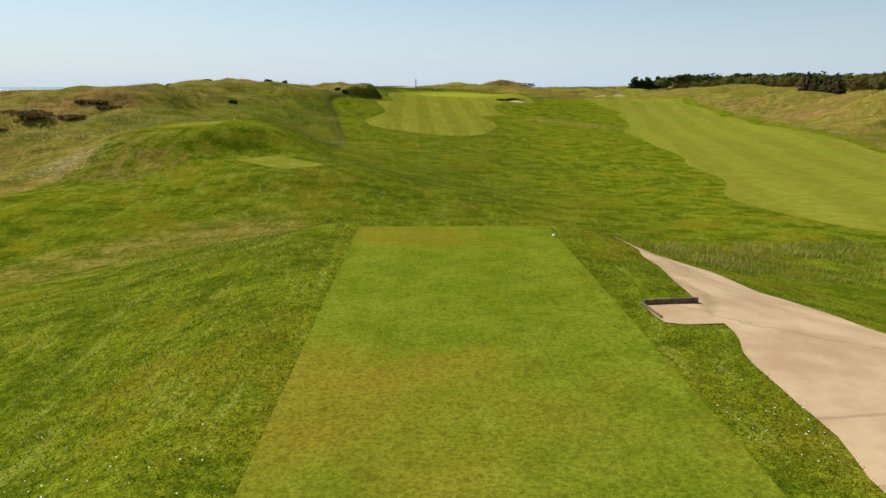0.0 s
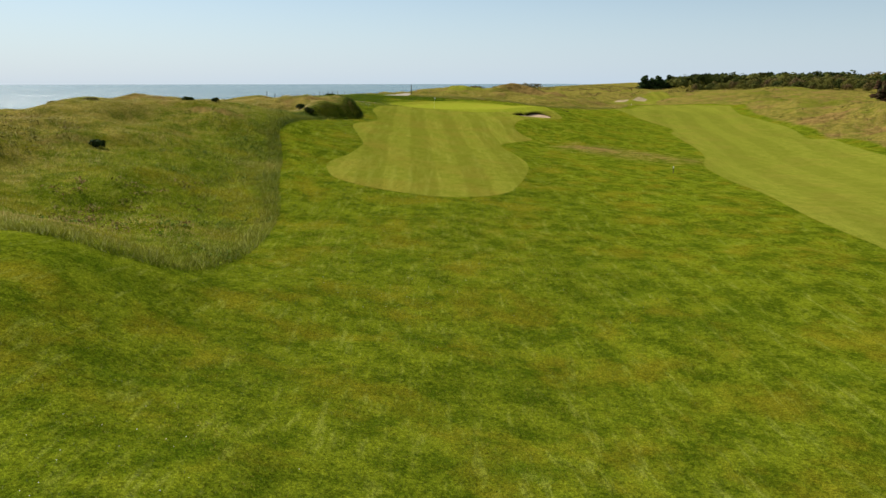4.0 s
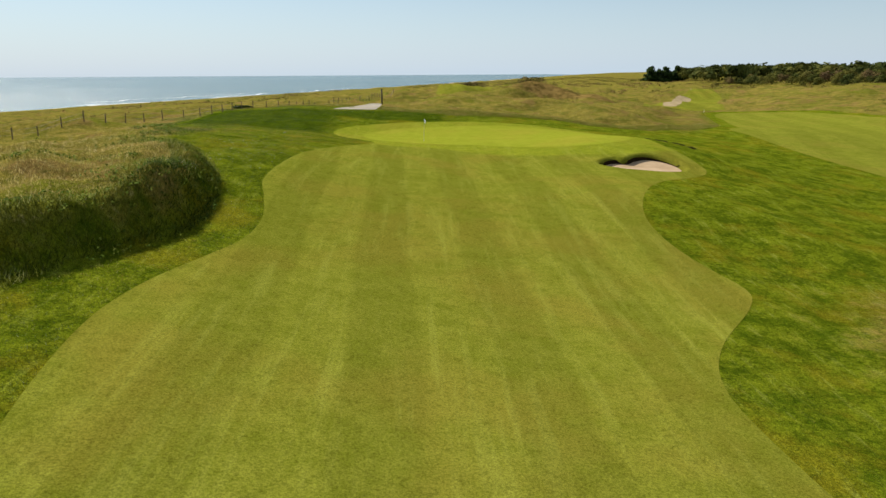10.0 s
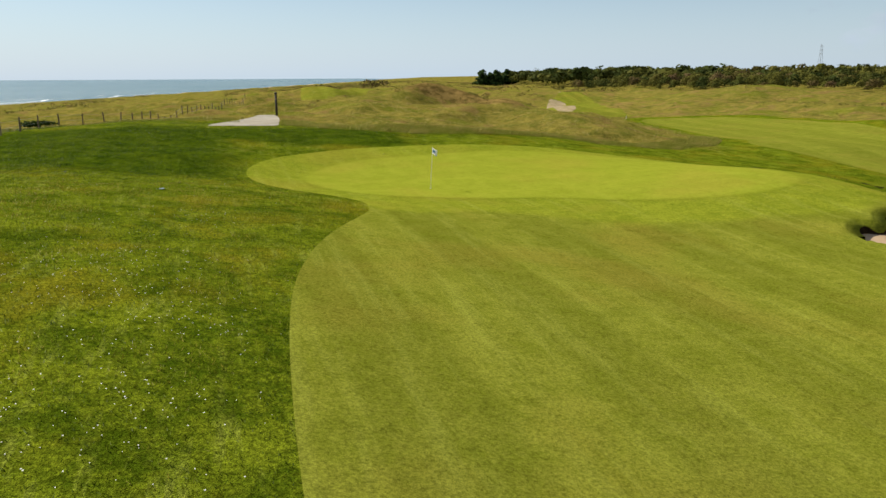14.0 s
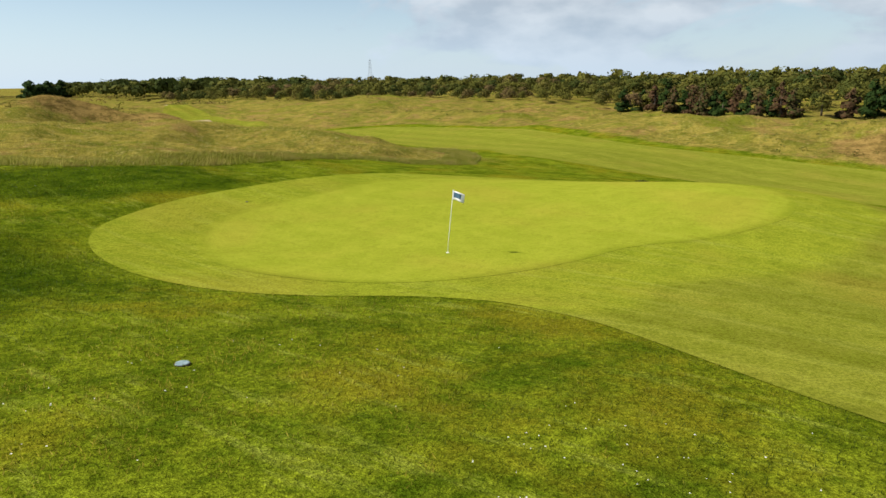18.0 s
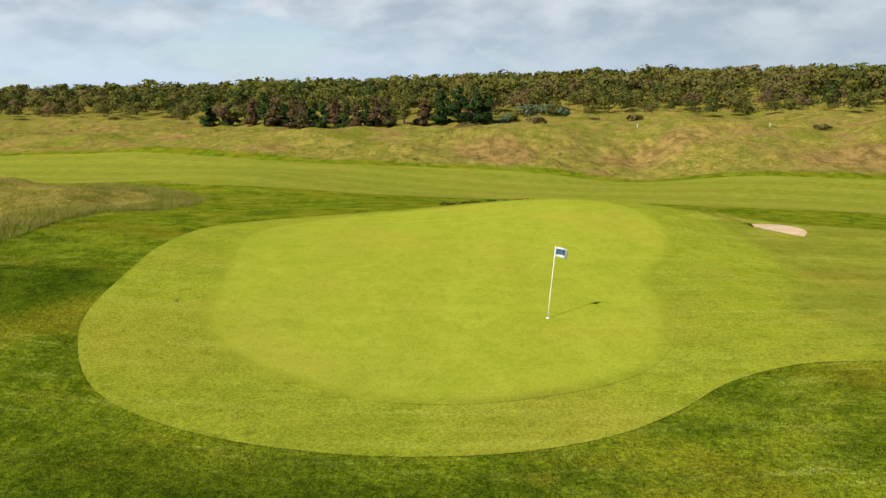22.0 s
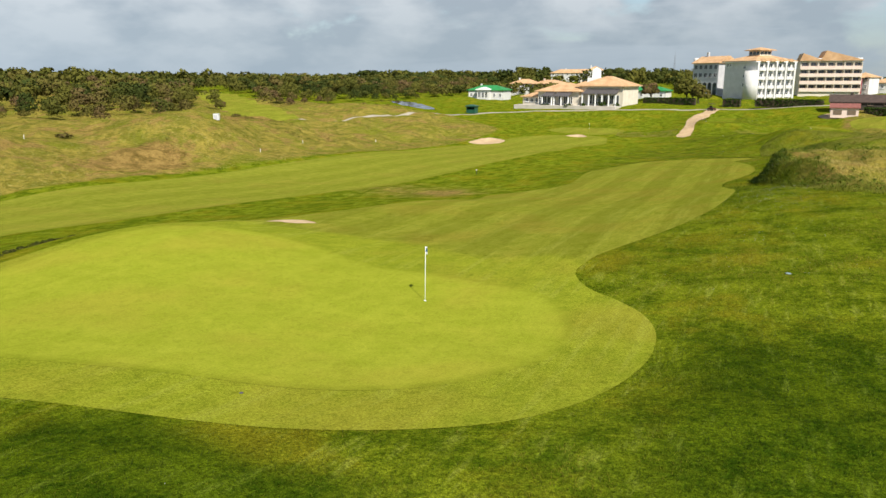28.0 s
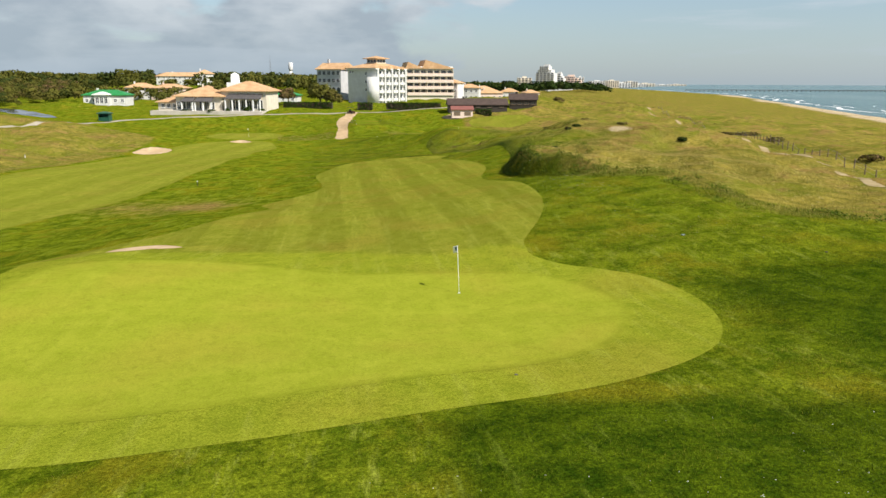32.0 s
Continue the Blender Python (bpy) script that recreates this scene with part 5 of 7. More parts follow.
def house(name, ahead, right, w, d, h, turn, label, wall, roof, rise, cols=3, rows=1, hip=True, win=(1.0, 1.3), category="house", group=""):
    """A plain house: walls, roof, windows on the face towards the green, and a chimney."""
    x, y = town(ahead, right)
    ob = thing(name, x, y, gz(x, y) - 0.4, FACING + turn, label, category, group)
    part("wall", boxed(-w / 2, w / 2, -d / 2, d / 2, -2.5, h + 0.4), wall, ob)
    bm = hip_roof(-w / 2, w / 2, -d / 2, d / 2, h + 0.4, rise) if hip else gable_roof(-w / 2, w / 2, -d / 2, d / 2, h + 0.4, rise)
    part("roof", bm, roof, ob)
    step = w / cols
    for r in range(rows):
        wall_windows(ob, side(0, d / 2, 0), [-w / 2 + step * (k + 0.5) for k in range(cols)], [0.4 + 0.9 + r * 2.8], win[0], win[1], M["wood"] if wall is M["dark_wood"] else M["white"])
    part("chimney", boxed(w * 0.22, w * 0.22 + 0.6, -0.3, 0.3, h + 0.4 + rise * 0.4, h + rise + 0.9, bevel=0.03), wall, ob)
    return ob


def hotel():
    x, y = town(269, -24.5)
    t = FACING - 37
    ob = thing("hotel", x, y, gz(x, y) - 0.5, t, "four-storey white hotel with orange hipped roof and rooftop pavilion", "hotel")
    hx, hy, H = 6.75, 8.0, 12.2
    part("wall", boxed(-hx, hx, -hy, hy, -2, H, bevel=0.05), M["wall_white"], ob)
    part("roof", hip_roof(-hx, hx, -hy, hy, H, 2.7, 0.8), M["tiles"], ob)
    part("eaves_band", boxed(-hx - 0.75, hx + 0.75, -hy - 0.75, hy + 0.75, H - 0.25, H - 0.02), M["white"], ob)
    # rooftop pavilion
    pv = part("pavilion", boxed(-2.4, 2.4, -2.4, 2.4, H + 1.3, H + 3.5), M["wall_cream"], ob, "small glazed pavilion on the roof")
    part("pavilion_roof", hip_roof(-2.4, 2.4, -2.4, 2.4, H + 3.5, 1.1, 1.1), M["tiles"], pv)
    for a in (0, 90, 180, 270):
        for u in (-1.5, 0, 1.5):
            q = part("pavilion_window", boxed(u - 0.6, u + 0.6, 2.36, 2.46, H + 2.2, H + 3.2), M["window"], pv, "dark glazing")
            q.matrix_local = pose(0, 0, 0, 0, 0, a)
    # the face with balconies is to the right of the corner as seen from the course
    face_b = lambda u, z: pose(-hx, 0, 0, 0, 0, 90) @ pose(u, 0, z)
    face_a = lambda u, z: pose(0, hy, 0, 0, 0, 0) @ pose(u, 0, z)
    cols = [-5.7, -1.9, 1.9, 5.7]
    for k, z in enumerate((1.1, 3.9, 6.7, 9.5)):
        for u in cols:
            m = face_b(u, z)
            window_part(ob, m, 1.7, 1.9, M["white"], False)
            b = part("balcony", boxed(-1.3, 1.3, 0, 1.0, -0.25, -0.05), M["wall_white"], ob)
            b.matrix_local = m
            part("rail", boxed(-1.3, 1.3, 0.9, 1.0, -0.05, 0.75), M["wall_white"], b)
    for u in (-7.6, -3.8, 0, 3.8, 7.6):
        q = part("pier", boxed(u - 0.35, u + 0.35, 0.0, 1.05, 0, H - 0.3), M["wall_white"], ob)
        q.matrix_local = pose(-hx, 0, 0, 0, 0, 90)
    for u in cols:
        q = part("dormer", gable_roof(-1.2, 1.2, -0.9, 0.9, 0, 0.9, 0.1), M["tiles"], ob, "small tiled dormer over a balcony")
        q.matrix_local = pose(-hx, 0, 0, 0, 0, 90) @ pose(u, 0.1, H - 0.1, 0, 0, 90)
    for z in (4.2, 7.0, 9.8):
        window_part(ob, face_a(-2.2, z), 1.0, 1.2, M["white"])
    for u in (4.2, 5.4):
        window_part(ob, face_a(u, 10.6), 0.9, 1.0, M["white"])
    part("stair_tower", tube([(-hx + 1.0, hy + 0.2, 0), (-hx + 1.0, hy + 0.2, 9.3)], [2.2, 2.2], 28), M["wall_white"], ob, "round white stair tower", True)
    for z in (4.3, 7.1):
        window_part(ob, pose(-hx + 1.0, hy + 2.35, z), 0.6, 1.0, M["white"], False)
    return ob


hotel()


def hotel_wing():
    x, y = town(284, -41.5)
    ob = thing("hotel_wing", x, y, gz(x, y) - 0.4, FACING - 30, "arcaded hotel wing with orange gabled roof, shade put into its grey walls", "hotel")
    w, d, H = 11.5, 9.0, 12.0
    part("wall", boxed(-w / 2, w / 2, -d / 2, d / 2, -2, H), M["wall_grey"], ob)
    part("roof", gable_roof(-w / 2, w / 2, -d / 2, d / 2, H, 2.6, 0.6), M["tiles"], ob)
    for k in range(5):
        u = -4.5 + k * 2.25
        for z in (7.2, 10.0):
            window_part(ob, pose(u, d / 2, z), 1.4, 1.5, M["wall_grey"])
        # solid dark panel on the wall, standing for the shade inside an arch
        bm = boxed(u - 0.85, u + 0.85, d / 2 - 0.1, d / 2 + 0.02, 0.6, 4.6)
        bmesh.ops.create_cone(bm, cap_ends=True, segments=20, radius1=0.85, radius2=0.85, depth=0.12, matrix=Matrix.Translation((u, d / 2 - 0.04, 4.6)) @ Euler((radians(90), 0, 0)).to_matrix().to_4x4())
        part("arch", bm, M["window"], ob, "tall dark arched panel standing for the shade in an open arch")
    part("chimney", boxed(3.0, 3.8, -0.4, 0.4, H + 1.4, H + 4.0, bevel=0.03), M["wall_grey"], ob)


hotel_wing()


def apartments():
    x, y = town(300, -6.5)
    ob = thing("apartment_block", x, y, gz(x, y) - 0.4, FACING + 12, "terraced cream apartment block with slanted orange roofs", "apartments")
    w, d, H = 19.0, 11.0, 12.2
    part("wall", boxed(-w / 2, w / 2, -d / 2, d / 2, 0, H), M["wall_cream"], ob)
    part("plinth", boxed(-w / 2 - 0.1, w / 2 + 0.1, d / 2, d / 2 + 2.0, 0, 1.6), M["wall_cream"], ob)
    for k, z in enumerate((2.0, 4.5, 7.0, 9.5)):
        dep = 2.6 - 0.45 * k
        s = part("terrace", boxed(-w / 2, w / 2, d / 2, d / 2 + dep, z - 0.25, z), M["wall_cream"], ob)
        part("parapet", boxed(-w / 2, w / 2, d / 2 + dep - 0.12, d / 2 + dep, z, z + 0.95), M["wall_pink"], s, "ochre parapet")
        for c in range(7):
            u = w / 2 - (c + 0.5) * w / 7
            window_part(ob, pose(u, d / 2, z + 0.1), 1.7, 1.9, M["wood"], False)
            part("divider", boxed(u - w / 14 - 0.08, u - w / 14 + 0.08, d / 2, d / 2 + dep - 0.2, z, z + 2.1), M["wall_cream"], s)
    for a, b, rise in ((-w / 2, -w / 2 + 6.5, 2.6), (-w / 2 + 6.5, w / 2, 3.4)):
        q = gable_roof(0, d + 1.2, a, b, H, rise, 0.3, 0.25, 0.12)
        r = part("roof", q, M["tiles"], ob)
        r.matrix_local = pose(0, 0, 0)
        for v in r.data.vertices:
            v.co = Vector((-v.co.y, v.co.x - d / 2 - 0.6, v.co.z))
        r.data.flip_normals()
        part("gable", boxed(-b + 0.1, -a - 0.1, d / 2 - 0.2, d / 2 + 0.75, H - 0.1, H + 0.9), M["white"], ob, "white slanted gable wall")


apartments()
house("white_house", 318, 4.5, 7, 7, 7.5, -25, "white three-storey house with an orange roof", M["wall_white"], M["tiles"], 1.8, 3, 3)
house("white_house", 326, 12, 9, 7, 5.6, -10, "white house with balconies and an orange roof", M["wall_white"], M["tiles"], 1.8, 4, 2)
house("red_house", 311, 1.0, 4, 6, 7.4, -25, "narrow dark red town house", M["red_wall"], M["tiles"], 1.2, 2, 3)
house("pink_house", 345, 22, 11, 8, 3.4, 10, "low pale pink house with an orange roof", M["wall_pink"], M["tiles"], 2.2, 4, 1)
house("pale_house", 395, 36, 9, 7, 4, 0, "pale bungalow with an orange roof", M["wall_white"], M["tiles"], 2.0, 3, 1)
house("pale_house", 400, 48, 8, 7, 3.4, 15, "pale bungalow with an orange roof", M["wall_cream"], M["tiles"], 1.8, 3, 1)
house("pale_house", 470, 26, 10, 8, 4.4, 10, "pale house with an orange roof among trees", M["wall_white"], M["tiles"], 2.0, 3, 1)
house("long_hall", 213, 10.0, 17, 6, 1.5, 4, "long low hall with a dark brown roof", M["dark_wood"], M["brown_tiles"], 1.9, 5, 1, False, (1.2, 0.9), "hall")
house("long_hall", 217, 24.0, 8, 6, 2.2, -6, "low timber hall with a dark brown roof", M["dark_wood"], M["brown_tiles"], 1.9, 4, 1, False, (1.2, 0.9), "hall")


def red_hut():
    x, y = town(203, 5.3)
    ob = thing("hut", x, y, gz(x, y) - 0.1, FACING + 4, "small grey-pink hut with a red tiled roof", "hut")
    part("wall", boxed(-2.9, 2.9, -1.9, 1.9, 0, 2.2), M["wall_pink"], ob)
    part("roof", gable_roof(-2.9, 2.9, -1.9, 1.9, 2.2, 1.1, 0.3), M["red_tiles"], ob)
    for a in (-1.45, 1.45):
        part("shutter", boxed(a - 0.9, a + 0.9, 1.9, 1.95, 0.7, 1.8, bevel=0.01), M["wood"], ob)


red_hut()
house("green_roofed_house", 252, -116, 14, 8, 3.2, 6, "long white house with a green roof", M["wall_white"], M["green_metal"], 1.9, 6, 1, True)


def porch():
    x, y = town(247.4, -116)
    ob = thing("porch", x, y, gz(x, y) - 0.2, FACING + 6, "white gabled porch with a glazed front", "porch")
    part("wall", boxed(-2.4, 2.4, -1.2, 1.0, 0, 3.6), M["wall_white"], ob)
    r = part("roof", gable_roof(-1.4, 1.4, -2.7, 2.7, 3.6, 1.1, 0.2), M["white"], ob)
    r.matrix_local = pose(0, 0, 0, 0, 0, 90)
    for u in (-1.4, 0, 1.4):
        window_part(ob, pose(u, 1.0, 0.8), 1.1, 2.2, M["white"], False)


porch()
house("green_roofed_annexe", 268, -60, 14, 7, 2.8, 0, "low annexe with a green roof behind shrubs", M["wall_white"], M["green_metal"], 1.6, 4, 1)
house("villa", 300, -124, 11, 8, 5.2, 8, "white villa with an orange roof among trees", M["wall_white"], M["tiles"], 2.0, 3, 2)
house("villa", 300, -112, 13, 9, 4.2, -4, "pink villa with an arched porch and orange roof", M["wall_pink"], M["tiles"], 1.8, 4, 1)
house("villa", 310, -100, 8, 8, 4.0, 10, "pale villa with an orange roof", M["wall_cream"], M["tiles"], 1.8, 3, 1)
house("far_residence", 430, -152, 30, 9, 5.0, 4, "long white residence with an orange roof on the wooded rise", M["wall_white"], M["tiles"], 2.4, 10, 2)
house("far_residence", 424, -138, 10, 10, 6.2, 20, "white end pavilion with an orange hipped roof", M["wall_white"], M["tiles"], 2.6, 3, 2)


def clubhouse():
    x, y = town(222, -66)
    ob = thing("clubhouse", x, y, gz(x, y) - 0.4, FACING - 4, "cream clubhouse with low orange hipped roofs and white lantern", "clubhouse")
    # +y faces the course; +x is to the east
    part("hall_wall", boxed(-13.5, 0.5, -8, 4, -3, 5.7), M["wall_cream"], ob)
    part("hall_roof", hip_roof(-13.5, 0.5, -8, 4, 5.7, 3.0, 0.9), M["tiles"], ob)
    part("front_wall", boxed(-0.5, 13.5, -5, 6, -3, 4.1), M["wall_cream"], ob)
    part("front_roof", hip_roof(-0.5, 13.5, -5, 6, 4.1, 2.7, 0.9), M["tiles"], ob)
    part("wing_wall", boxed(13.0, 19.5, -4, 5, -3, 2.4), M["wall_cream"], ob)
    part("wing_roof", hip_roof(13.0, 19.5, -4, 5, 2.4, 1.7, 0.7), M["tiles"], ob)
    lan = part("lantern", boxed(-3.0, -0.9, -3.6, -1.6, 7.4, 10.4, bevel=0.05), M["white"], ob, "tall white roof lantern")
    part("lantern_cap", hip_roof(-2.8, -1.1, -3.4, -1.8, 10.4, 0.9, 0.1), M["white"], lan)
    part("lantern_base", boxed(-4.0, 0.1, -4.6, -0.6, 6.9, 8.3), M["white"], lan)
    # slate canopies on columns
    for a, b, y0, z in ((-12.5, -2.0, 4.0, 3.7), (1.6, 6.4, 6.0, 2.9), (7.2, 10.4, 6.0, 2.9)):
        bm = bmesh.new()
        v = [bm.verts.new(q) for q in ((a, y0, z + 1.3), (b, y0, z + 1.3), (b + 0.3, y0 + 3.4, z), (a - 0.3, y0 + 3.4, z), (a, y0, z + 1.1), (b, y0, z + 1.1), (b + 0.3, y0 + 3.4, z - 0.2), (a - 0.3, y0 + 3.4, z - 0.2))]
        for f in ((0, 1, 2, 3), (7, 6, 5, 4), (0, 4, 5, 1), (1, 5, 6, 2), (2, 6, 7, 3), (3, 7, 4, 0)):
            bm.faces.new([v[k] for k in f])
        bmesh.ops.recalc_face_normals(bm, faces=bm.faces)
        c = part("canopy", bm, M["slate"], ob, "dark slate canopy")
        n = int((b - a) / 1.9) + 1
        for k in range(n):
            u = a + (b - a) * k / max(1, n - 1)
            part("column", boxed(u - 0.17, u + 0.17, y0 + 2.9, y0 + 3.24, 0, z, bevel=0.02), M["white"], c, "white square column")
    for u in (-11.6, -9.9, -8.2, -6.5, -4.8, -3.1):
        window_part(ob, pose(u, 4.0, 0.5), 1.6, 2.7, M["white"], False)
    for u in (2.3, 4.0, 5.7, 8.0, 9.6, 11.2, 12.6):
        window_part(ob, pose(u, 6.0, 0.5), 1.3, 2.2, M["white"], False)
    for u in (14.4, 16.2, 18.0):
        window_part(ob, pose(u, 5.0, 0.9), 1.1, 1.2, M["white"])
    part("terrace", boxed(-14, 19.5, 6.0, 10.5, -3.0, 0.16), M["stone_grey"], ob, "pale paved terrace")


clubhouse()


def shelter():
    x, y = 71.5, -6.0
    ob = thing("tee_shelter", x, y, gz(x, y), FACING, "small dark green open shelter on the lawn", "shelter")
    part("back", boxed(-1.4, 1.4, -1.0, -0.9, 0, 2.0), M["dark_green"], ob)
    for a in (-1.4, 1.3):
        part("side", boxed(a, a + 0.1, -1.0, 1.0, 0, 1.9), M["dark_green"], ob)
    part("front", boxed(-1.3, 1.3, 0.9, 1.0, 0, 1.1), M["dark_green"], ob)
    part("roof", hip_roof(-1.4, 1.4, -1.0, 1.0, 2.0, 0.6, 0.3), M["dark_green"], ob)


shelter()


def white_box():
    x, y = 73.2, 100.5
    ob = thing("pump_box", x, y, gz(x, y) - 0.05, 20, "small white utility box on a dune", "box")
    part("case", boxed(-0.42, 0.42, -0.35, 0.35, 0, 0.95, bevel=0.03), M["white"], ob)
    part("lid", boxed(-0.47, 0.47, -0.40, 0.40, 0.96, 1.04, bevel=0.02), M["white"], ob)
    part("door", boxed(-0.34, 0.34, 0.35, 0.37, 0.1, 0.85, bevel=0.008), M["wall_grey"], ob)


white_box()


def golf_cart():
    x, y = town(216.5, -27.5)
    ob = thing("golf_cart", x, y, gz(x, y) + 0.03, FACING + 60, "dark maroon golf cart parked at the head of the path", "golf cart")
    part("body", boxed(-0.55, 0.55, -1.1, 1.1, 0.28, 0.72, bevel=0.1), M["cart_paint"], ob)
    part("seat", box(boxed(-0.5, 0.5, -0.35, 0.15, 0.72, 0.86, bevel=0.04), -0.5, 0.5, -0.45, -0.33, 0.82, 1.25, bevel=0.04), M["rubber"], ob)
    part("roof", boxed(-0.6, 0.6, -0.95, 0.75, 1.78, 1.86, bevel=0.03), M["rubber"], ob)
    for a in (-0.52, 0.52):
        for b in (-0.85, 0.65):
            part("roof_post", tube([(a, b, 0.6), (a, b * 0.98, 1.8)], [0.022, 0.022], 6), M["rubber"], ob)
        for b in (-0.75, 0.75):
            w = part("wheel", tube([(a - 0.09, b, 0.24), (a + 0.09, b, 0.24)], [0.24, 0.24], 18), M["rubber"], ob)
            part("rim", tube([(a - 0.1, b, 0.24), (a + 0.1, b, 0.24)], [0.12, 0.12], 12), M["wire"], w)


golf_cart()


def hedge(ahead, right, w, d, h, turn, seed, label):
    x, y = town(ahead, right)
    rng = np.random.RandomState(seed)
    ob = thing("hedge", x, y, gz(x, y) - 0.1, FACING + turn, label, "hedge")
    n = int(w * 75)
    q = rng.uniform(-1, 1, (n, 3))
    s = rng.randint(0, 3, n)
    q[s == 0, 2] = 1
    q[s == 1, 1] = 1
    q[s == 2, 1] = -1
    q *= rng.uniform(0.86, 1.03, (n, 1))
    c = np.stack([q[:, 0] * w / 2, q[:, 1] * d / 2, (q[:, 2] + 1) * h / 2], 1)
    a = rng.normal(size=(n, 3))
    a /= np.linalg.norm(a, axis=1, keepdims=True)
    b = np.cross(a, rng.normal(size=(n, 3)))
    b /= np.linalg.norm(b, axis=1, keepdims=True)
    Q = c[:, None] + 0.2 * (LEAF[None, :, :1] * a[:, None] + LEAF[None, :, 1:2] * b[:, None])
    o = new("foliage", quads("foliage", Q, M["hedge_leaves"], rng.uniform(0, 1, n)))
    o.parent = ob
    # solid dark box filling the hedge behind its leaves
    part("core", boxed(-w / 2 + 0.2, w / 2 - 0.2, -d / 2 + 0.2, d / 2 - 0.2, 0, h - 0.2), M["soil_and_core"], ob)


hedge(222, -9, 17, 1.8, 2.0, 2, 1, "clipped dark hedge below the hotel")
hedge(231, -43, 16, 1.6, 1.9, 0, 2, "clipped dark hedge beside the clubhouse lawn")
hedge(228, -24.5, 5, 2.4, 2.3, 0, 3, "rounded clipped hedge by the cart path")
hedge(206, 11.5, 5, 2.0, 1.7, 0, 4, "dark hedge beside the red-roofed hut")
for n, (a, r, w) in enumerate(((214, -76, 2.5), (213, -68, 3), (213.5, -58, 3.2), (215, -54, 2.2), (213, -63.5, 1.6))):
    x, y = town(a, r)
    shrub("garden_shrub", x, y, w * 0.55, 1.6 if n != 2 else 2.3, M["hedge_leaves"], 120 + n, "rounded garden shrub before the clubhouse", 300, 0.16, 0.6)


def mast():
    x, y = town(760, -179)
    ob = thing("radio_mast", x, y, gz(x, y), 0, "slim lattice radio mast on the wooded skyline", "mast")
    for k in range(3):
        a = k * 2.094
        part("leg", tube([(1.6 * math.cos(a), 1.6 * math.sin(a), 0), (0.25 * math.cos(a), 0.25 * math.sin(a), 28)], [0.14, 0.1], 5), M["wire"], ob)
    for z in range(2, 28, 3):
        r = 1.6 - 1.35 * z / 28
        part("brace", tube([(r * math.cos(a), r * math.sin(a), z) for a in (0, 2.094, 4.189, 6.283)], [0.07] * 4, 4), M["wire"], ob)
    part("antenna", tube([(0, 0, 28), (0, 0, 33)], [0.1, 0.05], 5), M["wire"], ob)


mast()


def pylon():
    ob = thing("pylon", 620, 783, gz(620, 783), 0, "thin steel pylon rising above the far woods", "pylon")
    for sx, sy in ((-1, -1), (1, -1), (1, 1), (-1, 1)):
        part("leg", tube([(2.2 * sx, 2.2 * sy, 0), (0.4 * sx, 0.4 * sy, 34)], [0.2, 0.12], 5), M["wire"], ob)
    for z in (24, 28, 32):
        part("arm", boxed(-2.4, 2.4, -0.1, 0.1, z, z + 0.2), M["wire"], ob)


pylon()


def water_tower():
    x, y = town(760, -158)
    ob = thing("water_tower", x, y, gz(x, y), 0, "pale cylindrical water tower above the woods", "tower")
    part("shaft", tube([(0, 0, 0), (0, 0, 17)], [1.5, 1.5], 16), M["wall_white"], ob, smooth_faces=True)
    part("tank", tube([(0, 0, 17), (0, 0, 19), (0, 0, 25), (0, 0, 25.6)], [1.5, 2.3, 2.3, 1.8], 20), M["wall_white"], ob, smooth_faces=True)


water_tower()


def tower_block(ahead, right, w, d, h, turn, floors, cols, wall, label, steps=0):
    """A block of flats with its balconies and windows floor by floor; steps: how far its top is stepped back."""
    x, y = town(ahead, right)
    z0 = gz(x, y)
    ob = thing("apartment_tower", x, y, z0 - 1, FACING + turn, label, "tower", "seafront apartment towers")
    if steps:
        for k in range(3):
            part("wall", boxed(-w / 2 + k * w * 0.16, w / 2 - k * w * 0.10, -d / 2, d / 2 - 0.1 * k, 0, h * (0.72 + 0.14 * k)), wall, ob)
    else:
        part("wall", boxed(-w / 2, w / 2, -d / 2, d / 2, 0, h), wall, ob)
    part("plant_room", boxed(-w * 0.15, w * 0.15, -d * 0.2, d * 0.2, h - 0.2, h + 2.2), wall, ob)
    fh = (h - 2) / floors
    for f in range(floors):
        z = 1.8 + f * fh
        cut = steps and z > h * 0.70
        a, b = (-w / 2 + (w * 0.3 if cut else 0), w / 2 - (w * 0.2 if cut else 0))
        sl = part("balcony", boxed(a + 0.4, b - 0.4, d / 2, d / 2 + 1.3, z - 0.3, z + 0.7), wall, ob)
        for c in range(cols):
            u = a + (b - a) * (c + 0.5) / cols
            part("window", boxed(u - (b - a) / cols * 0.32, u + (b - a) / cols * 0.32, d / 2 - 0.05, d / 2 + 0.06, z + 0.7, z + fh - 0.45), M["window"], sl)
        for c in range(2):
            v = -d / 2 + d * (c + 0.5) / 2
            part("side_window", boxed(w / 2 - 0.04 - (w * 0.2 if cut else 0), w / 2 + 0.06 - (w * 0.2 if cut else 0), v - 1.2, v + 1.2, z + 0.7, z + fh - 0.5), M["window"], ob)
    return ob


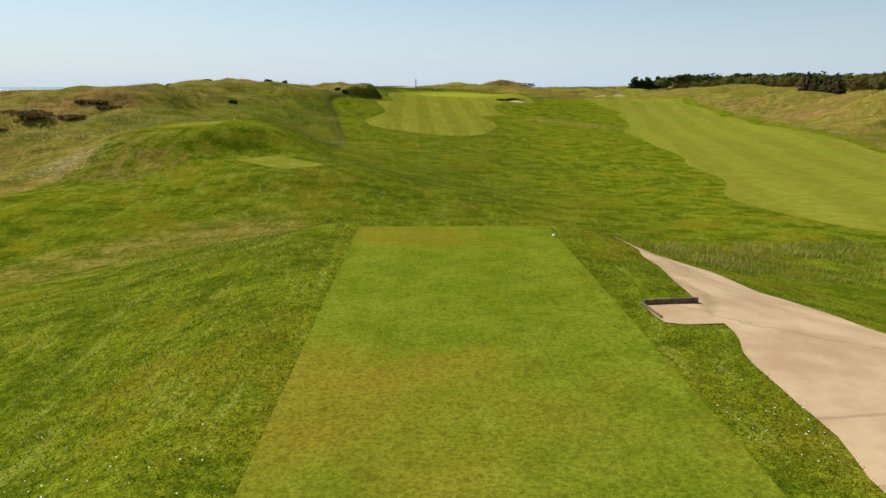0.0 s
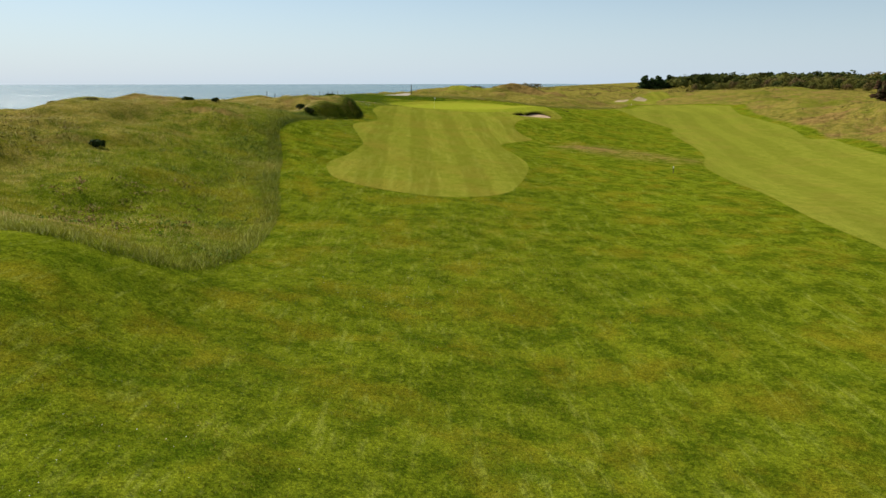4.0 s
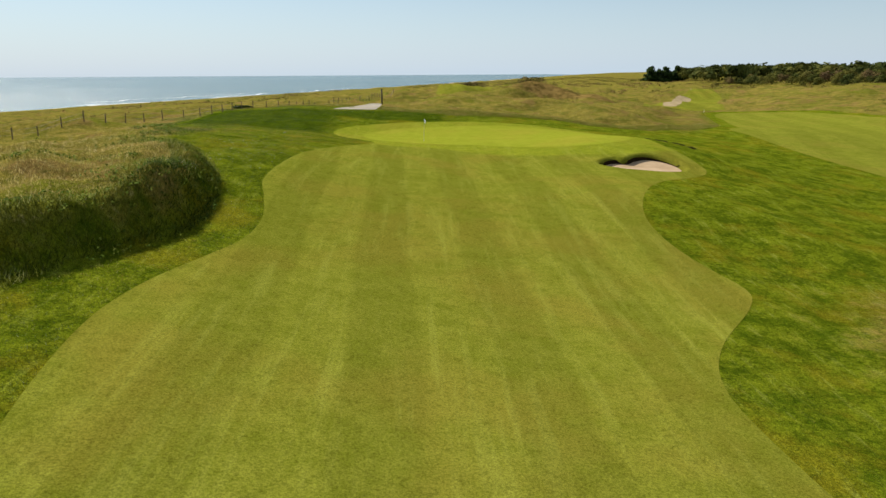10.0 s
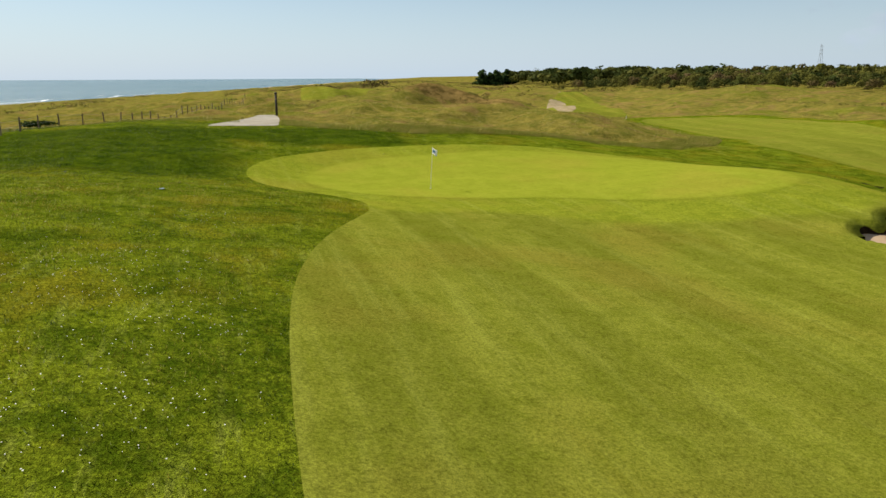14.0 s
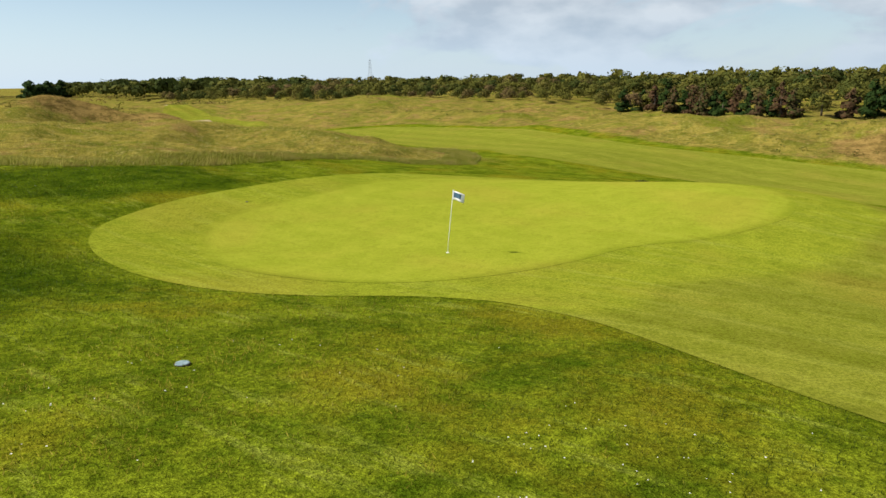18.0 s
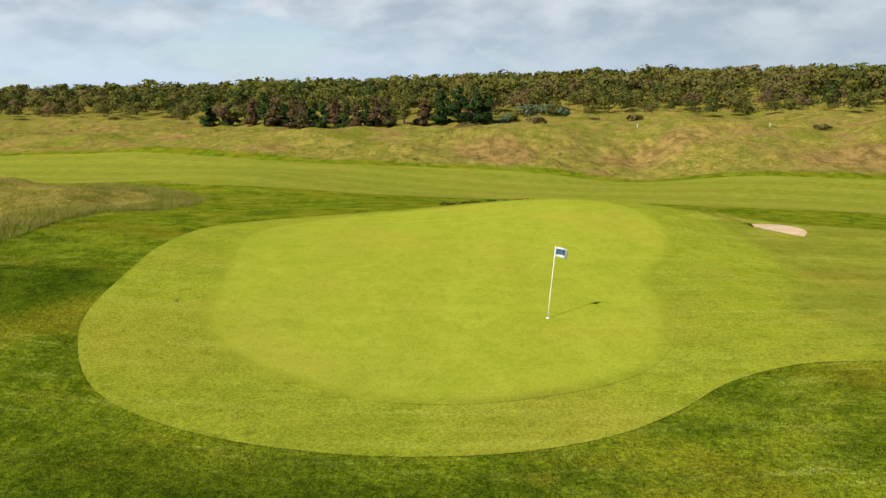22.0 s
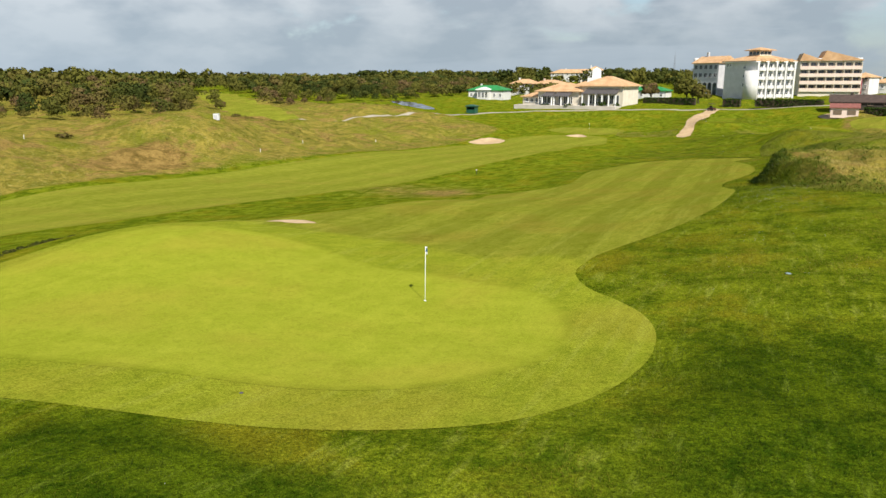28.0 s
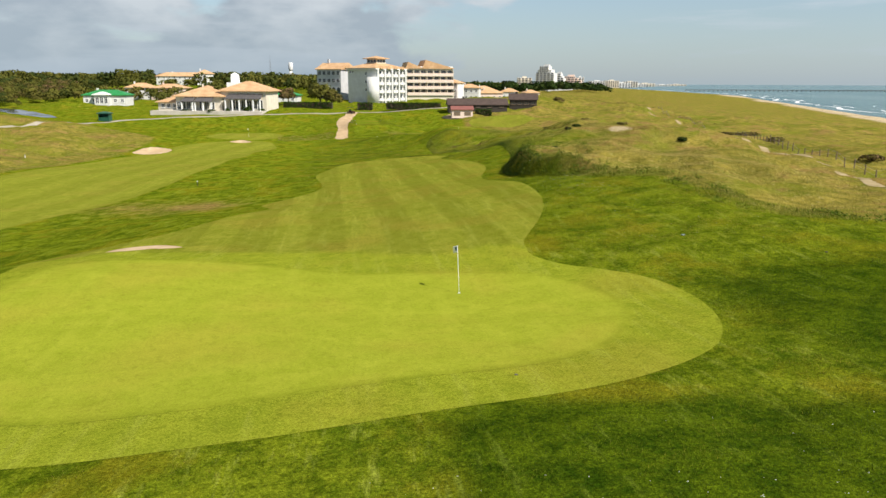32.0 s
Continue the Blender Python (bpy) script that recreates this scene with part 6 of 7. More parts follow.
tower_block(1010, 143, 26, 16, 34, -25, 12, 5, M["wall_white"], "tall white stepped apartment tower near the seafront", 1)
tower_block(1040, 166, 15, 16, 24, -20, 8, 3, M["wall_white"], "white apartment tower with brown balconies", 1)
tower_block(1060, 186, 30, 14, 19, -15, 6, 6, M["wall_pink"], "ochre stepped apartment block near the seafront", 1)
tower_block(1150, 128, 22, 14, 18, 0, 5, 4, M["wall_cream"], "cream apartment block behind dark trees")
tower_block(1400, 262, 14, 12, 18, 0, 5, 3, M["wall_white"], "pale seafront apartment block in the distance")
for n, (a, r, w, h) in enumerate(((1900, 400, 40, 16), (1950, 450, 36, 20), (2300, 560, 60, 18), (2500, 640, 50, 24), (2700, 720, 60, 16), (3000, 830, 80, 20), (3200, 960, 70, 16), (3500, 1120, 90, 18))):
    tower_block(a, r, w, 20, h, 5 * (n % 3), 5, 6, M["wall_cream"] if n % 2 else M["wall_white"], "hazy pale apartment block along the far bay")
house("seafront_villa", 800, 128, 26, 10, 4.5, 0, "low orange-roofed villa beside dark trees", M["wall_white"], M["tiles"], 2.6, 6, 1)
house("seafront_villa", 820, 150, 18, 9, 4.0, 10, "low orange-roofed villa beside dark trees", M["wall_white"], M["tiles"], 2.4, 4, 1)


def pier():
    ob = thing("pier", 0, 0, 0, 0, "long dark timber jetty reaching out over the sea", "pier")
    a, b = Vector(town(1500, 500)), Vector(town(1500, 930))
    n = 46
    d = (b - a).normalized()
    s = Vector((-d.y, d.x))
    zz = SEA_Z + 3.2
    deck = tube([(a.x, a.y, zz), (b.x, b.y, zz)], [0.7, 0.7], 4)
    part("deck", deck, M["dark_wood"], ob)
    base = tube([(0, 0, SEA_Z - 2), (0, 0, zz)], [0.5, 0.5], 5)
    first = part("pile", base, M["dark_wood"], ob)
    for k in range(n):
        for o in (-1.2, 1.2):
            q = a + (b - a) * k / (n - 1) + s * o
            t = first if k == 0 and o < 0 else new("pile", first.data)
            t.parent = ob
            t.location = (q.x, q.y, 0)
    part("head", boxed(b.x - 6, b.x + 6, b.y - 6, b.y + 6, zz, zz + 1.6, bevel=0.2), M["dark_wood"], ob)


pier()
lay("pond", M["pond"], lambda x, y: np.hypot((x - 97) / 13, (y + 16 - (x - 97) * -0.8) / 5.0) - 1, (80, 114, -36, 4), 0.05, "small dark pond on the course", "pond")

# ---- trees and woods ----
ROW = [(111.5 - 0.12 * (209 - q), q) for q in np.arange(209.5, 184.5, -1.9)]
for n, (x, y) in enumerate(ROW):
    tint = (0.95, 0.30, 0.85, 0.20, 0.90, 0.75, 0.15, 0.25)[n % 8]
    tree("cypress_tree", x + 0.7 * math.sin(n * 2.4), y, 4.9 + 0.9 * math.sin(n * 1.7), 1.9, cypress_lumps, M["dark_leaves"], 200 + n,
         "dense dark cypress with browned branches in a row" if tint > 0.5 else "dense dark green cypress in a row", 800, 0.22, tint, group="row of cypresses")
for n, (x, y, h, r, tint) in enumerate(((120.5, 178.5, 5.0, 2.4, 0.9), (119.5, 175, 6.4, 2.7, 0.2), (118.8, 172, 7.0, 3.0, 0.1), (118.2, 169, 6.8, 2.9, 0.15), (119.5, 166, 5.8, 2.6, 0.25), (130, 224, 4.6, 2.4, 0.2), (128, 219, 4.4, 2.2, 0.4))):
    tree("cypress_tree", x, y, h, r, cypress_lumps, M["dark_leaves"], 220 + n, "broad dark cypress at the wood's edge", 1000, 0.26, tint)
for n, (x, y, r, h) in enumerate(((125.5, 162, 2.0, 2.0), (127, 158.5, 2.6, 2.6), (126.5, 155, 2.6, 2.4), (127.5, 151.5, 2.4, 2.0), (122.5, 163.5, 1.3, 1.7))):
    shrub("silvery_shrub", x, y, r, h, M["silver_leaves"], 320 + n, "rounded grey-green shrub at the wood's edge", 650, 0.20, 0.5)
tree("small_tree", 117.5, 182.4, 3.8, 1.7, broad_lumps, M["leaves"], 231, "small light green tree with a bare trunk", 420, 0.2, 0.42)
for n, (a, r, h, w, tint) in enumerate(((246, -42, 9.0, 5.4, 0.42), (243, -37, 6.6, 4.0, 0.6), (240, -51, 6.0, 3.8, 0.85), (300, 1, 6.0, 3.0, 0.3), (258, -100, 5.5, 3.2, 0.3), (262, -92, 5.2, 3.0, 0.35))):
    x, y = town(a, r)
    tree("garden_tree", x, y, h, w, broad_lumps, M["leaves"], 240 + n, "rounded leafy tree beside the buildings", 900, 0.36, tint)
for n in range(9):
    x, y = 186 + 4.2 * n, 672 + 9 * math.sin(n * 1.7) + n * 3
    tree("dark_pine", x, y, 11.0 + 1.2 * math.sin(n * 2.3), 7.5, cypress_lumps, M["dark_leaves"], 260 + n, "tall dark pine at the end of the far wood", 420, 1.0, 0.2, group="clump of dark pines")

FRONT_Y = [-420, -260, -200, -37, 16, 50, 80, 108, 128, 150, 174, 185, 200, 226, 240, 295, 350, 430, 660, 1000, 1400]
FRONT_X = [190, 150, 135, 108, 122, 112, 106, 114, 124, 121, 119, 114, 114, 126, 136, 156, 148, 140, 205, 330, 470]


def scatter(rng, x0, x1, y0, y1, step, keep):
    gx, gy = np.meshgrid(np.arange(x0, x1, step), np.arange(y0, y1, step))
    gx = gx + rng.uniform(-0.45, 0.45, gx.shape) * step
    gy = gy + rng.uniform(-0.45, 0.45, gy.shape) * step
    gx, gy = gx.ravel(), gy.ravel()
    k = keep(gx, gy)
    return gx[k], gy[k]


def wood(name, label, xs, ys, hs, leaves, leaf, rng, mat, tints, pines=0.3, spread_r=0.42):
    """A wood as one object: templates of leaf clouds, turned and scaled from tree to tree, with their trunks."""
    shapes, outs = [], []
    for k in range(8):
        f = pine_lumps if k < 8 * pines else broad_lumps
        q, d = leaf_cloud(rng, f(rng, 1.0, spread_r), leaves, leaf, True)
        shapes.append(q)
        outs.append(0.25 * outward(q, rng) + 0.9 * d)
    out, tint, norm = [], [], []
    kind = rng.randint(0, 8, len(xs))
    turn = rng.uniform(0, 6.28, len(xs))
    zs = ground_z(xs, ys)
    for k, (x, y, z, h, a, t) in enumerate(zip(xs, ys, zs, hs, turn, tints)):
        q = shapes[kind[k]]
        c, s = math.cos(a), math.sin(a)
        w = np.stack([q[..., 0] * c - q[..., 1] * s, q[..., 0] * s + q[..., 1] * c, q[..., 2]], -1) * h
        out.append(w + (x, y, z - 0.1 * h))
        v = outs[kind[k]]
        norm.append(np.stack([v[:, 0] * c - v[:, 1] * s, v[:, 0] * s + v[:, 1] * c, v[:, 2]], -1))
        tint.append(np.full(leaves, t))
    Q = np.concatenate(out)
    T = np.concatenate(tint)
    return tagged(new(name, quads(name, Q, mat, T, np.concatenate(norm))), label, "woods", kind="stuff")


rng = np.random.RandomState(11)


def deep(x, y):
    return x - np.interp(y, FRONT_Y, FRONT_X)


def off_ride(x, y):
    return away(x, y, RIDE, False) > 8.5


xs, ys = scatter(rng, 95, 330, -300, 460, 6.2, lambda x, y: (deep(x, y) > 1) & (deep(x, y) < 38) & off_ride(x, y) & ((y > 215) | (y < 183) | (deep(x, y) > 4)))
tone = np.clip(0.45 + 0.6 * (lumps(xs, ys, 30, 8) - 0.5) + 0.7 * (lumps(xs, ys, 9, 9) - 0.5) + 0.7 * (rng.rand(len(xs)) - 0.5), 0.02, 0.98)
wood("woodland_edge", "mixed brown and green woodland along the course", xs, ys, (3.2 + 2.9 * rng.rand(len(xs))) * np.clip(0.75 + deep(xs, ys) / 60, 0.75, 1.4), 430, 0.040, rng, M["leaves"], tone, 0.1, 0.62)
xs, ys = scatter(rng, 95, 460, -300, 460, 8.5, lambda x, y: (deep(x, y) >= 38) & (deep(x, y) < 135) & off_ride(x, y))
tone = np.clip(0.36 + 0.5 * (lumps(xs, ys, 50, 8) - 0.5) + 0.5 * (lumps(xs, ys, 14, 9) - 0.5) + 0.7 * (rng.rand(len(xs)) - 0.5), 0.02, 0.9)
wood("inner_woodland", "dense green and brown woodland on rising ground", xs, ys, 5.0 + 3.2 * rng.rand(len(xs)), 190, 0.060, rng, M["leaves"], tone, 0.4, 0.58)
xs, ys = scatter(rng, 95, 900, -420, 700, 15, lambda x, y: (deep(x, y) >= 135) & (deep(x, y) < 520))
tone = np.clip(0.22 + 0.5 * (lumps(xs, ys, 80, 8) - 0.5) + 0.35 * rng.rand(len(xs)), 0.02, 0.8)
wood("far_woodland", "far pine woodland along the skyline", xs, ys, 6.5 + 4.5 * rng.rand(len(xs)), 90, 0.085, rng, M["leaves"], tone, 0.6, 0.66)
xs, ys = scatter(rng, 120, 900, 460, 1350, 13, lambda x, y: (deep(x, y) > 0) & (deep(x, y) < 110))
wood("north_woodland", "dark woodland on the skyline beyond the dunes", xs, ys, 8 + 4 * rng.rand(len(xs)), 80, 0.11, rng, M["leaves"], np.clip(0.02 + 0.30 * rng.rand(len(xs)), 0, 1), 0.3, 0.62)
ta, tr = scatter(rng, 300, 980, -420, -54, 13, lambda a, r: (a > 345 + 0.0 * r) | (r < -170))
keep = np.abs(tr + 146) + np.abs(ta - 428) * 0.4 > 26
px, py = 4.33 + ta * AHEAD.x + tr * RIGHT.x, 200.19 + ta * AHEAD.y + tr * RIGHT.y
keep &= ~((px > 90) & (deep(px, py) > 0) & (py > -300))
wood("south_woodland", "wooded rise behind the clubhouse", px[keep], py[keep], 6.6 + 4.2 * rng.rand(keep.sum()) + 4.0 * (ta[keep] > 520), 120, 0.078, rng, M["leaves"], np.clip(0.04 + 0.50 * rng.rand(keep.sum()) ** 1.5, 0, 1), 0.4, 0.6)
ta, tr = scatter(rng, 420, 720, 6, 150, 9, lambda a, r: (np.abs(a - 560 - r * 0.9) < 70) & (r < 40 + (a - 420) * 0.5))
px, py = 4.33 + ta * AHEAD.x + tr * RIGHT.x, 200.19 + ta * AHEAD.y + tr * RIGHT.y
wood("town_trees", "dark evergreen trees before the seaside town", px, py, 6 + 3.5 * rng.rand(len(px)), 110, 0.10, rng, M["dark_leaves"], np.clip(0.1 + 0.5 * rng.rand(len(px)), 0, 1), 0.2, 0.6)
ta, tr = scatter(rng, 252, 330, -150, -84, 7, lambda a, r: (a > 272) | (r < -132))
px, py = 4.33 + ta * AHEAD.x + tr * RIGHT.x, 200.19 + ta * AHEAD.y + tr * RIGHT.y
wood("garden_trees", "leafy trees between the villas", px, py, 4 + 2.5 * rng.rand(len(px)), 110, 0.085, rng, M["leaves"], np.clip(0.1 + 0.6 * rng.rand(len(px)), 0, 1), 0.1, 0.55)
RIDE_EDGE = lambda x, y: away(x, y, RIDE, False) - 7.5
lay("fairway_4", M["fairway_far"], RIDE_EDGE, (92, 218, -56, 64), 0.02, "bright mown fairway climbing through a gap in the woods", "fairway")

# ---- grass blades ----


def blades(name, label, x, y, h, w, lean, tint, mat, rng):
    """Upright blades, one thin leaf each, rooted in the ground."""
    n = len(x)
    z = ground_z(x, y)
    a = rng.uniform(0, 2 * math.pi, n)
    d = np.stack([np.cos(a), np.sin(a)], 1) * (w / 2)[:, None]
    b = rng.normal(size=(n, 2)) * (h * lean)[:, None] + np.stack([h * 0.25, -h * 0.28], 1)
    d = d * np.where(d[:, 0] * b[:, 1] - d[:, 1] * b[:, 0] < 0, -1, 1)[:, None]
    V = np.empty((n, 3, 3), np.float32)
    V[:, 0, :2], V[:, 1, :2], V[:, 2, :2] = np.stack([x, y], 1) - d, np.stack([x, y], 1) + d, np.stack([x, y], 1) + b
    V[:, 0, 2] = V[:, 1, 2] = z - 0.01
    V[:, 2, 2] = z + h
    me = sheet(name, V.reshape(-1, 3), np.arange(3 * n).reshape(n, 3), mat, soft=True)
    put_attribute(me, "tint", np.repeat(np.clip(tint, 0, 1), 3))
    sx, sy = (ground_z(x + 0.3, y) - ground_z(x - 0.3, y)) / 0.6, (ground_z(x, y + 0.3) - ground_z(x, y - 0.3)) / 0.6
    N = np.stack([-0.75 * sx, -0.75 * sy, np.ones(n)], 1) + np.concatenate([b / h[:, None] * 0.45, np.zeros((n, 1))], 1)
    me.normals_split_custom_set_from_vertices(np.repeat(N / np.linalg.norm(N, axis=1, keepdims=True), 3, 0))
    return tagged(new(name, me), label, "grass", kind="stuff")


class Field:
    """Distances to an outline on a quarter-metre grid, for looking up many points."""

    def __init__(self, dist, x0, x1, y0, y1, step=0.25):
        self.x0, self.y0, self.step = x0, y0, step
        gx, gy = np.arange(x0, x1 + step, step), np.arange(y0, y1 + step, step)
        X, Y = np.meshgrid(gx, gy)
        self.d = dist(X, Y)

    def __call__(self, x, y):
        u, v = (np.asarray(x) - self.x0) / self.step, (np.asarray(y) - self.y0) / self.step
        i, j = np.clip(u.astype(int), 0, self.d.shape[1] - 2), np.clip(v.astype(int), 0, self.d.shape[0] - 2)
        u, v, d = u - i, v - j, self.d
        return (d[j, i] * (1 - u) + d[j, i + 1] * u) * (1 - v) + (d[j + 1, i] * (1 - u) + d[j + 1, i + 1] * u) * v


MOWN_AT = Field(inside(MOWN), -78, 62, -10, 292, 0.5)
FAIR_AT = Field(inside(FAIRWAY), -26, 28, -10, 205)
BANK_AT = Field(inside(BANK), -78, 62, 50, 292, 0.5)
SECOND_AT = Field(inside(SECOND), -78, 62, 50, 292, 1.0)
TRACK_AT = Field(lambda x, y: away(x, y, TRACK, False), -78, 62, 50, 292, 0.5)


def free_of_paths(x, y):
    k = np.ones(len(x), bool)
    for p in (PATH_TEE, PATH_POST, BUNKER):
        k &= away(x, y, p) > 0.05
    k &= box_away(x, y, 5.25, 3.55, 0.85, 0.66, 8.0) > 0.0
    for cx, cy, hx, hy, turn, top, skirt in TEES:
        k &= box_away(x, y, cx, cy, hx - 0.33, hy - 0.33, turn) > 0
    return k


def thin_by(x, y, near, far):
    """Keeps all points within near metres of the line, and fewer towards far."""
    d = np.abs(MID_AT(x, y))
    return rng.rand(len(x)) < 1 - smooth((d - near) / (far - near))


MIDLINE = np.array([(0.0, -12.0), (0.0, 60.0), (0.0, 105.0), (-9.0, 135.0), (-15.0, 150.0), (-17.0, 175.0), (-9.0, 192.0), (4.0, 197.0)])
MID_AT = Field(lambda x, y: away(x, y, MIDLINE, False), -26, 28, -10, 205, 0.5)
n = 1800000
x, y = rng.uniform(-24, 26, n), rng.uniform(-8, 203, n)
k = thin_by(x, y, 4.0, 17.0)
x, y = x[k], y[k]
k = (MOWN_AT(x, y) < 0.1)
x, y = x[k], y[k]
k = (FAIR_AT(x, y) > 0.02) & free_of_paths(x, y)
x, y = x[k], y[k]
clump = lumps(x, y, 0.55, 12) * 0.6 + lumps(x, y, 1.9, 13) * 0.4
k = rng.rand(len(x)) < 0.35 + 0.9 * clump
x, y, clump = x[k], y[k], clump[k]
yellow = smooth((lumps(x, y, 7, 14) - 0.45) * 2.4)
blades("rough_grass_blades", "short green blades of the mown rough", x, y, (0.026 + 0.050 * clump) * rng.uniform(0.6, 1.3, len(x)), 0.011 + 0.010 * rng.rand(len(x)), 0.6,
       0.02 + 0.62 * smooth((clump - 0.25) * 1.9) + 0.42 * yellow - 0.30 * smooth((lumps(x, y, 4.5, 44) - 0.5) * 2.6) - 0.48 * dark_rough(x, y) + 0.08 * np.exp(-(((y - 155) / 9) ** 2)) + 0.18 * rng.normal(size=len(x)), M["blade_short"], rng)

n = 900000
x, y = rng.uniform(-36, -9, n), rng.uniform(50, 200, n)
m, ins = MOWN_AT(x, y), -BANK_AT(x, y)
weedy = (y > 151) & (m < 3.2) & (lumps(x, y, 3.0, 24) > 0.35)
near = smooth((7 - m) / 6)
keep = np.where(ins > 0, np.where((ins < 3.6) & (x > -20), 1.0, 0.4), np.where(weedy, 0.9, np.where(y > 149, 0.0, 0.3 + 0.45 * near)))
k = (m > -0.05) & (rng.rand(n) < keep)
x, y, m, ins, weedy, near = x[k], y[k], m[k], ins[k], weedy[k], near[k]
clump = lumps(x, y, 0.7, 15) * 0.6 + lumps(x, y, 2.2, 25) * 0.4
# bank face: darker green blades, its shade partly put into the tint
face = (ins > 0) & (ins < 2.4) & (x > -17.5) & (y < 143.5)
dry_and_shade = np.where(face, -0.10, np.where(weedy, 0.06, 0.54 - np.where(y < 88, 0.22, 0.40) * near)) + (lumps(x, y, 5, 16) - 0.5) * 0.5 + 0.25 * ((ins > 0) & ~face)
# blades by the mown edge are tinted darker for the long grass's shadow
blades("tall_grass_blades", "tall uncut grass of the rough and its steep bank", x, y, (0.06 + 0.24 * clump**1.5 + 0.12 * face + 0.15 * ((m < 1.2) & (y < 122) & ~(ins > 0))) * np.where(weedy, 0.6, 1.0) * rng.uniform(0.6, 1.25, len(x)), 0.013 + 0.014 * rng.rand(len(x)), 0.45,
       0.05 + dry_and_shade - 0.10 * ((m < 0.5) & (y < 122)) + 0.25 * rng.rand(len(x)), M["blade_tall"], rng)

n = 700000
x, y = rng.uniform(-75, 60, n), rng.uniform(55, 290, n)
m = MOWN_AT(x, y)
k = (m > 0.0) & (BANK_AT(x, y) > 0) & (SECOND_AT(x, y) > 1) & (away(x, y, PATH_POST) > 0.1) & (TRACK_AT(x, y) > 0.5) & ~((x > -30) & (x < -9) & (y < 150))
k &= rng.rand(n) < np.where(m < 4.0, 0.9, 0.42)
x, y, m = x[k], y[k], m[k]
clump = lumps(x, y, 1.6, 17) * 0.6 + lumps(x, y, 6.0, 18) * 0.4
k = rng.rand(len(x)) < 0.15 + 1.0 * clump
x, y, clump, m = x[k], y[k], clump[k], m[k]
blades("dune_grass_blades", "dry pale dune grass in clumps", x, y, (0.07 + 0.17 * clump) * rng.uniform(0.6, 1.3, len(x)) * np.where((m < 3.5) & (x > -12), 1.5, 1.0), 0.016 + 0.018 * rng.rand(len(x)), 0.42,
       0.15 + 0.6 * lumps(x, y, 8, 19) + 0.25 * rng.rand(len(x)), M["blade_dry"], rng)

# a belt of tall pale grass behind the green, and tufts beside the cart path
n = 330000
x, y = rng.uniform(-9, 44, n), rng.uniform(184, 206, n)
m = MOWN_AT(x, y)
k = (m > 0.0) & (m < 3.2) & (away(x, y, PATH_POST) > 0.1)
x, y = x[k], y[k]
u, v = rng.uniform(9.4, 26, 26000), rng.uniform(8, 25, 26000)
k = (box_away(u, v, 15.5, 19.5, 7.5, 4.5, 8) < 1.5 * (lumps(u, v, 2, 33) - 0.3)) & (lumps(u, v, 1.3, 34) > 0.3)
x, y = np.concatenate([x, u[k]]), np.concatenate([y, v[k]])
clump = lumps(x, y, 0.8, 35)
blades("belt_grass_blades", "tall pale green grass edging the mown rough", x, y, (0.10 + 0.24 * clump) * rng.uniform(0.6, 1.2, len(x)), 0.015 + 0.014 * rng.rand(len(x)), 0.4, 0.24 + 0.46 * clump + 0.2 * rng.rand(len(x)), M["blade_tall"], rng)

# broad-leaved weeds on the bank and along the foot of the dunes
n = 16000
x, y = rng.uniform(-34, -9.5, n), rng.uniform(60, 172, n)
m, ins = MOWN_AT(x, y), -BANK_AT(x, y)
patch = lumps(x, y, 2.4, 41) * 0.6 + lumps(x, y, 0.9, 42) * 0.4
k = np.where((ins > 0) & (ins < 2.8) & (x > -20), patch > 0.36, (m > 0.1) & (m < 9) & (patch > 0.56 + 0.02 * m) & (y < 149)) | ((y > 151) & (m > 0) & (m < 3) & (patch > 0.5))
x, y = x[k], y[k]
Q = leaf_cloud(rng, [(0, 0, 0.0, 0.17, 0.14)], 9 * len(x), 0.042)
Q = Q + np.repeat(np.stack([x, y, ground_z(x, y) + 0.12], 1), 9, 0)[:, None, :]
tagged(new("weeds", quads("weeds", Q, M["weeds"], np.repeat(rng.rand(len(x)), 9), rng.normal(size=(len(Q), 3)) * 0.4 + (0, 0, 1))), "clumps of broad-leaved weeds in the long grass", "weeds", kind="stuff")


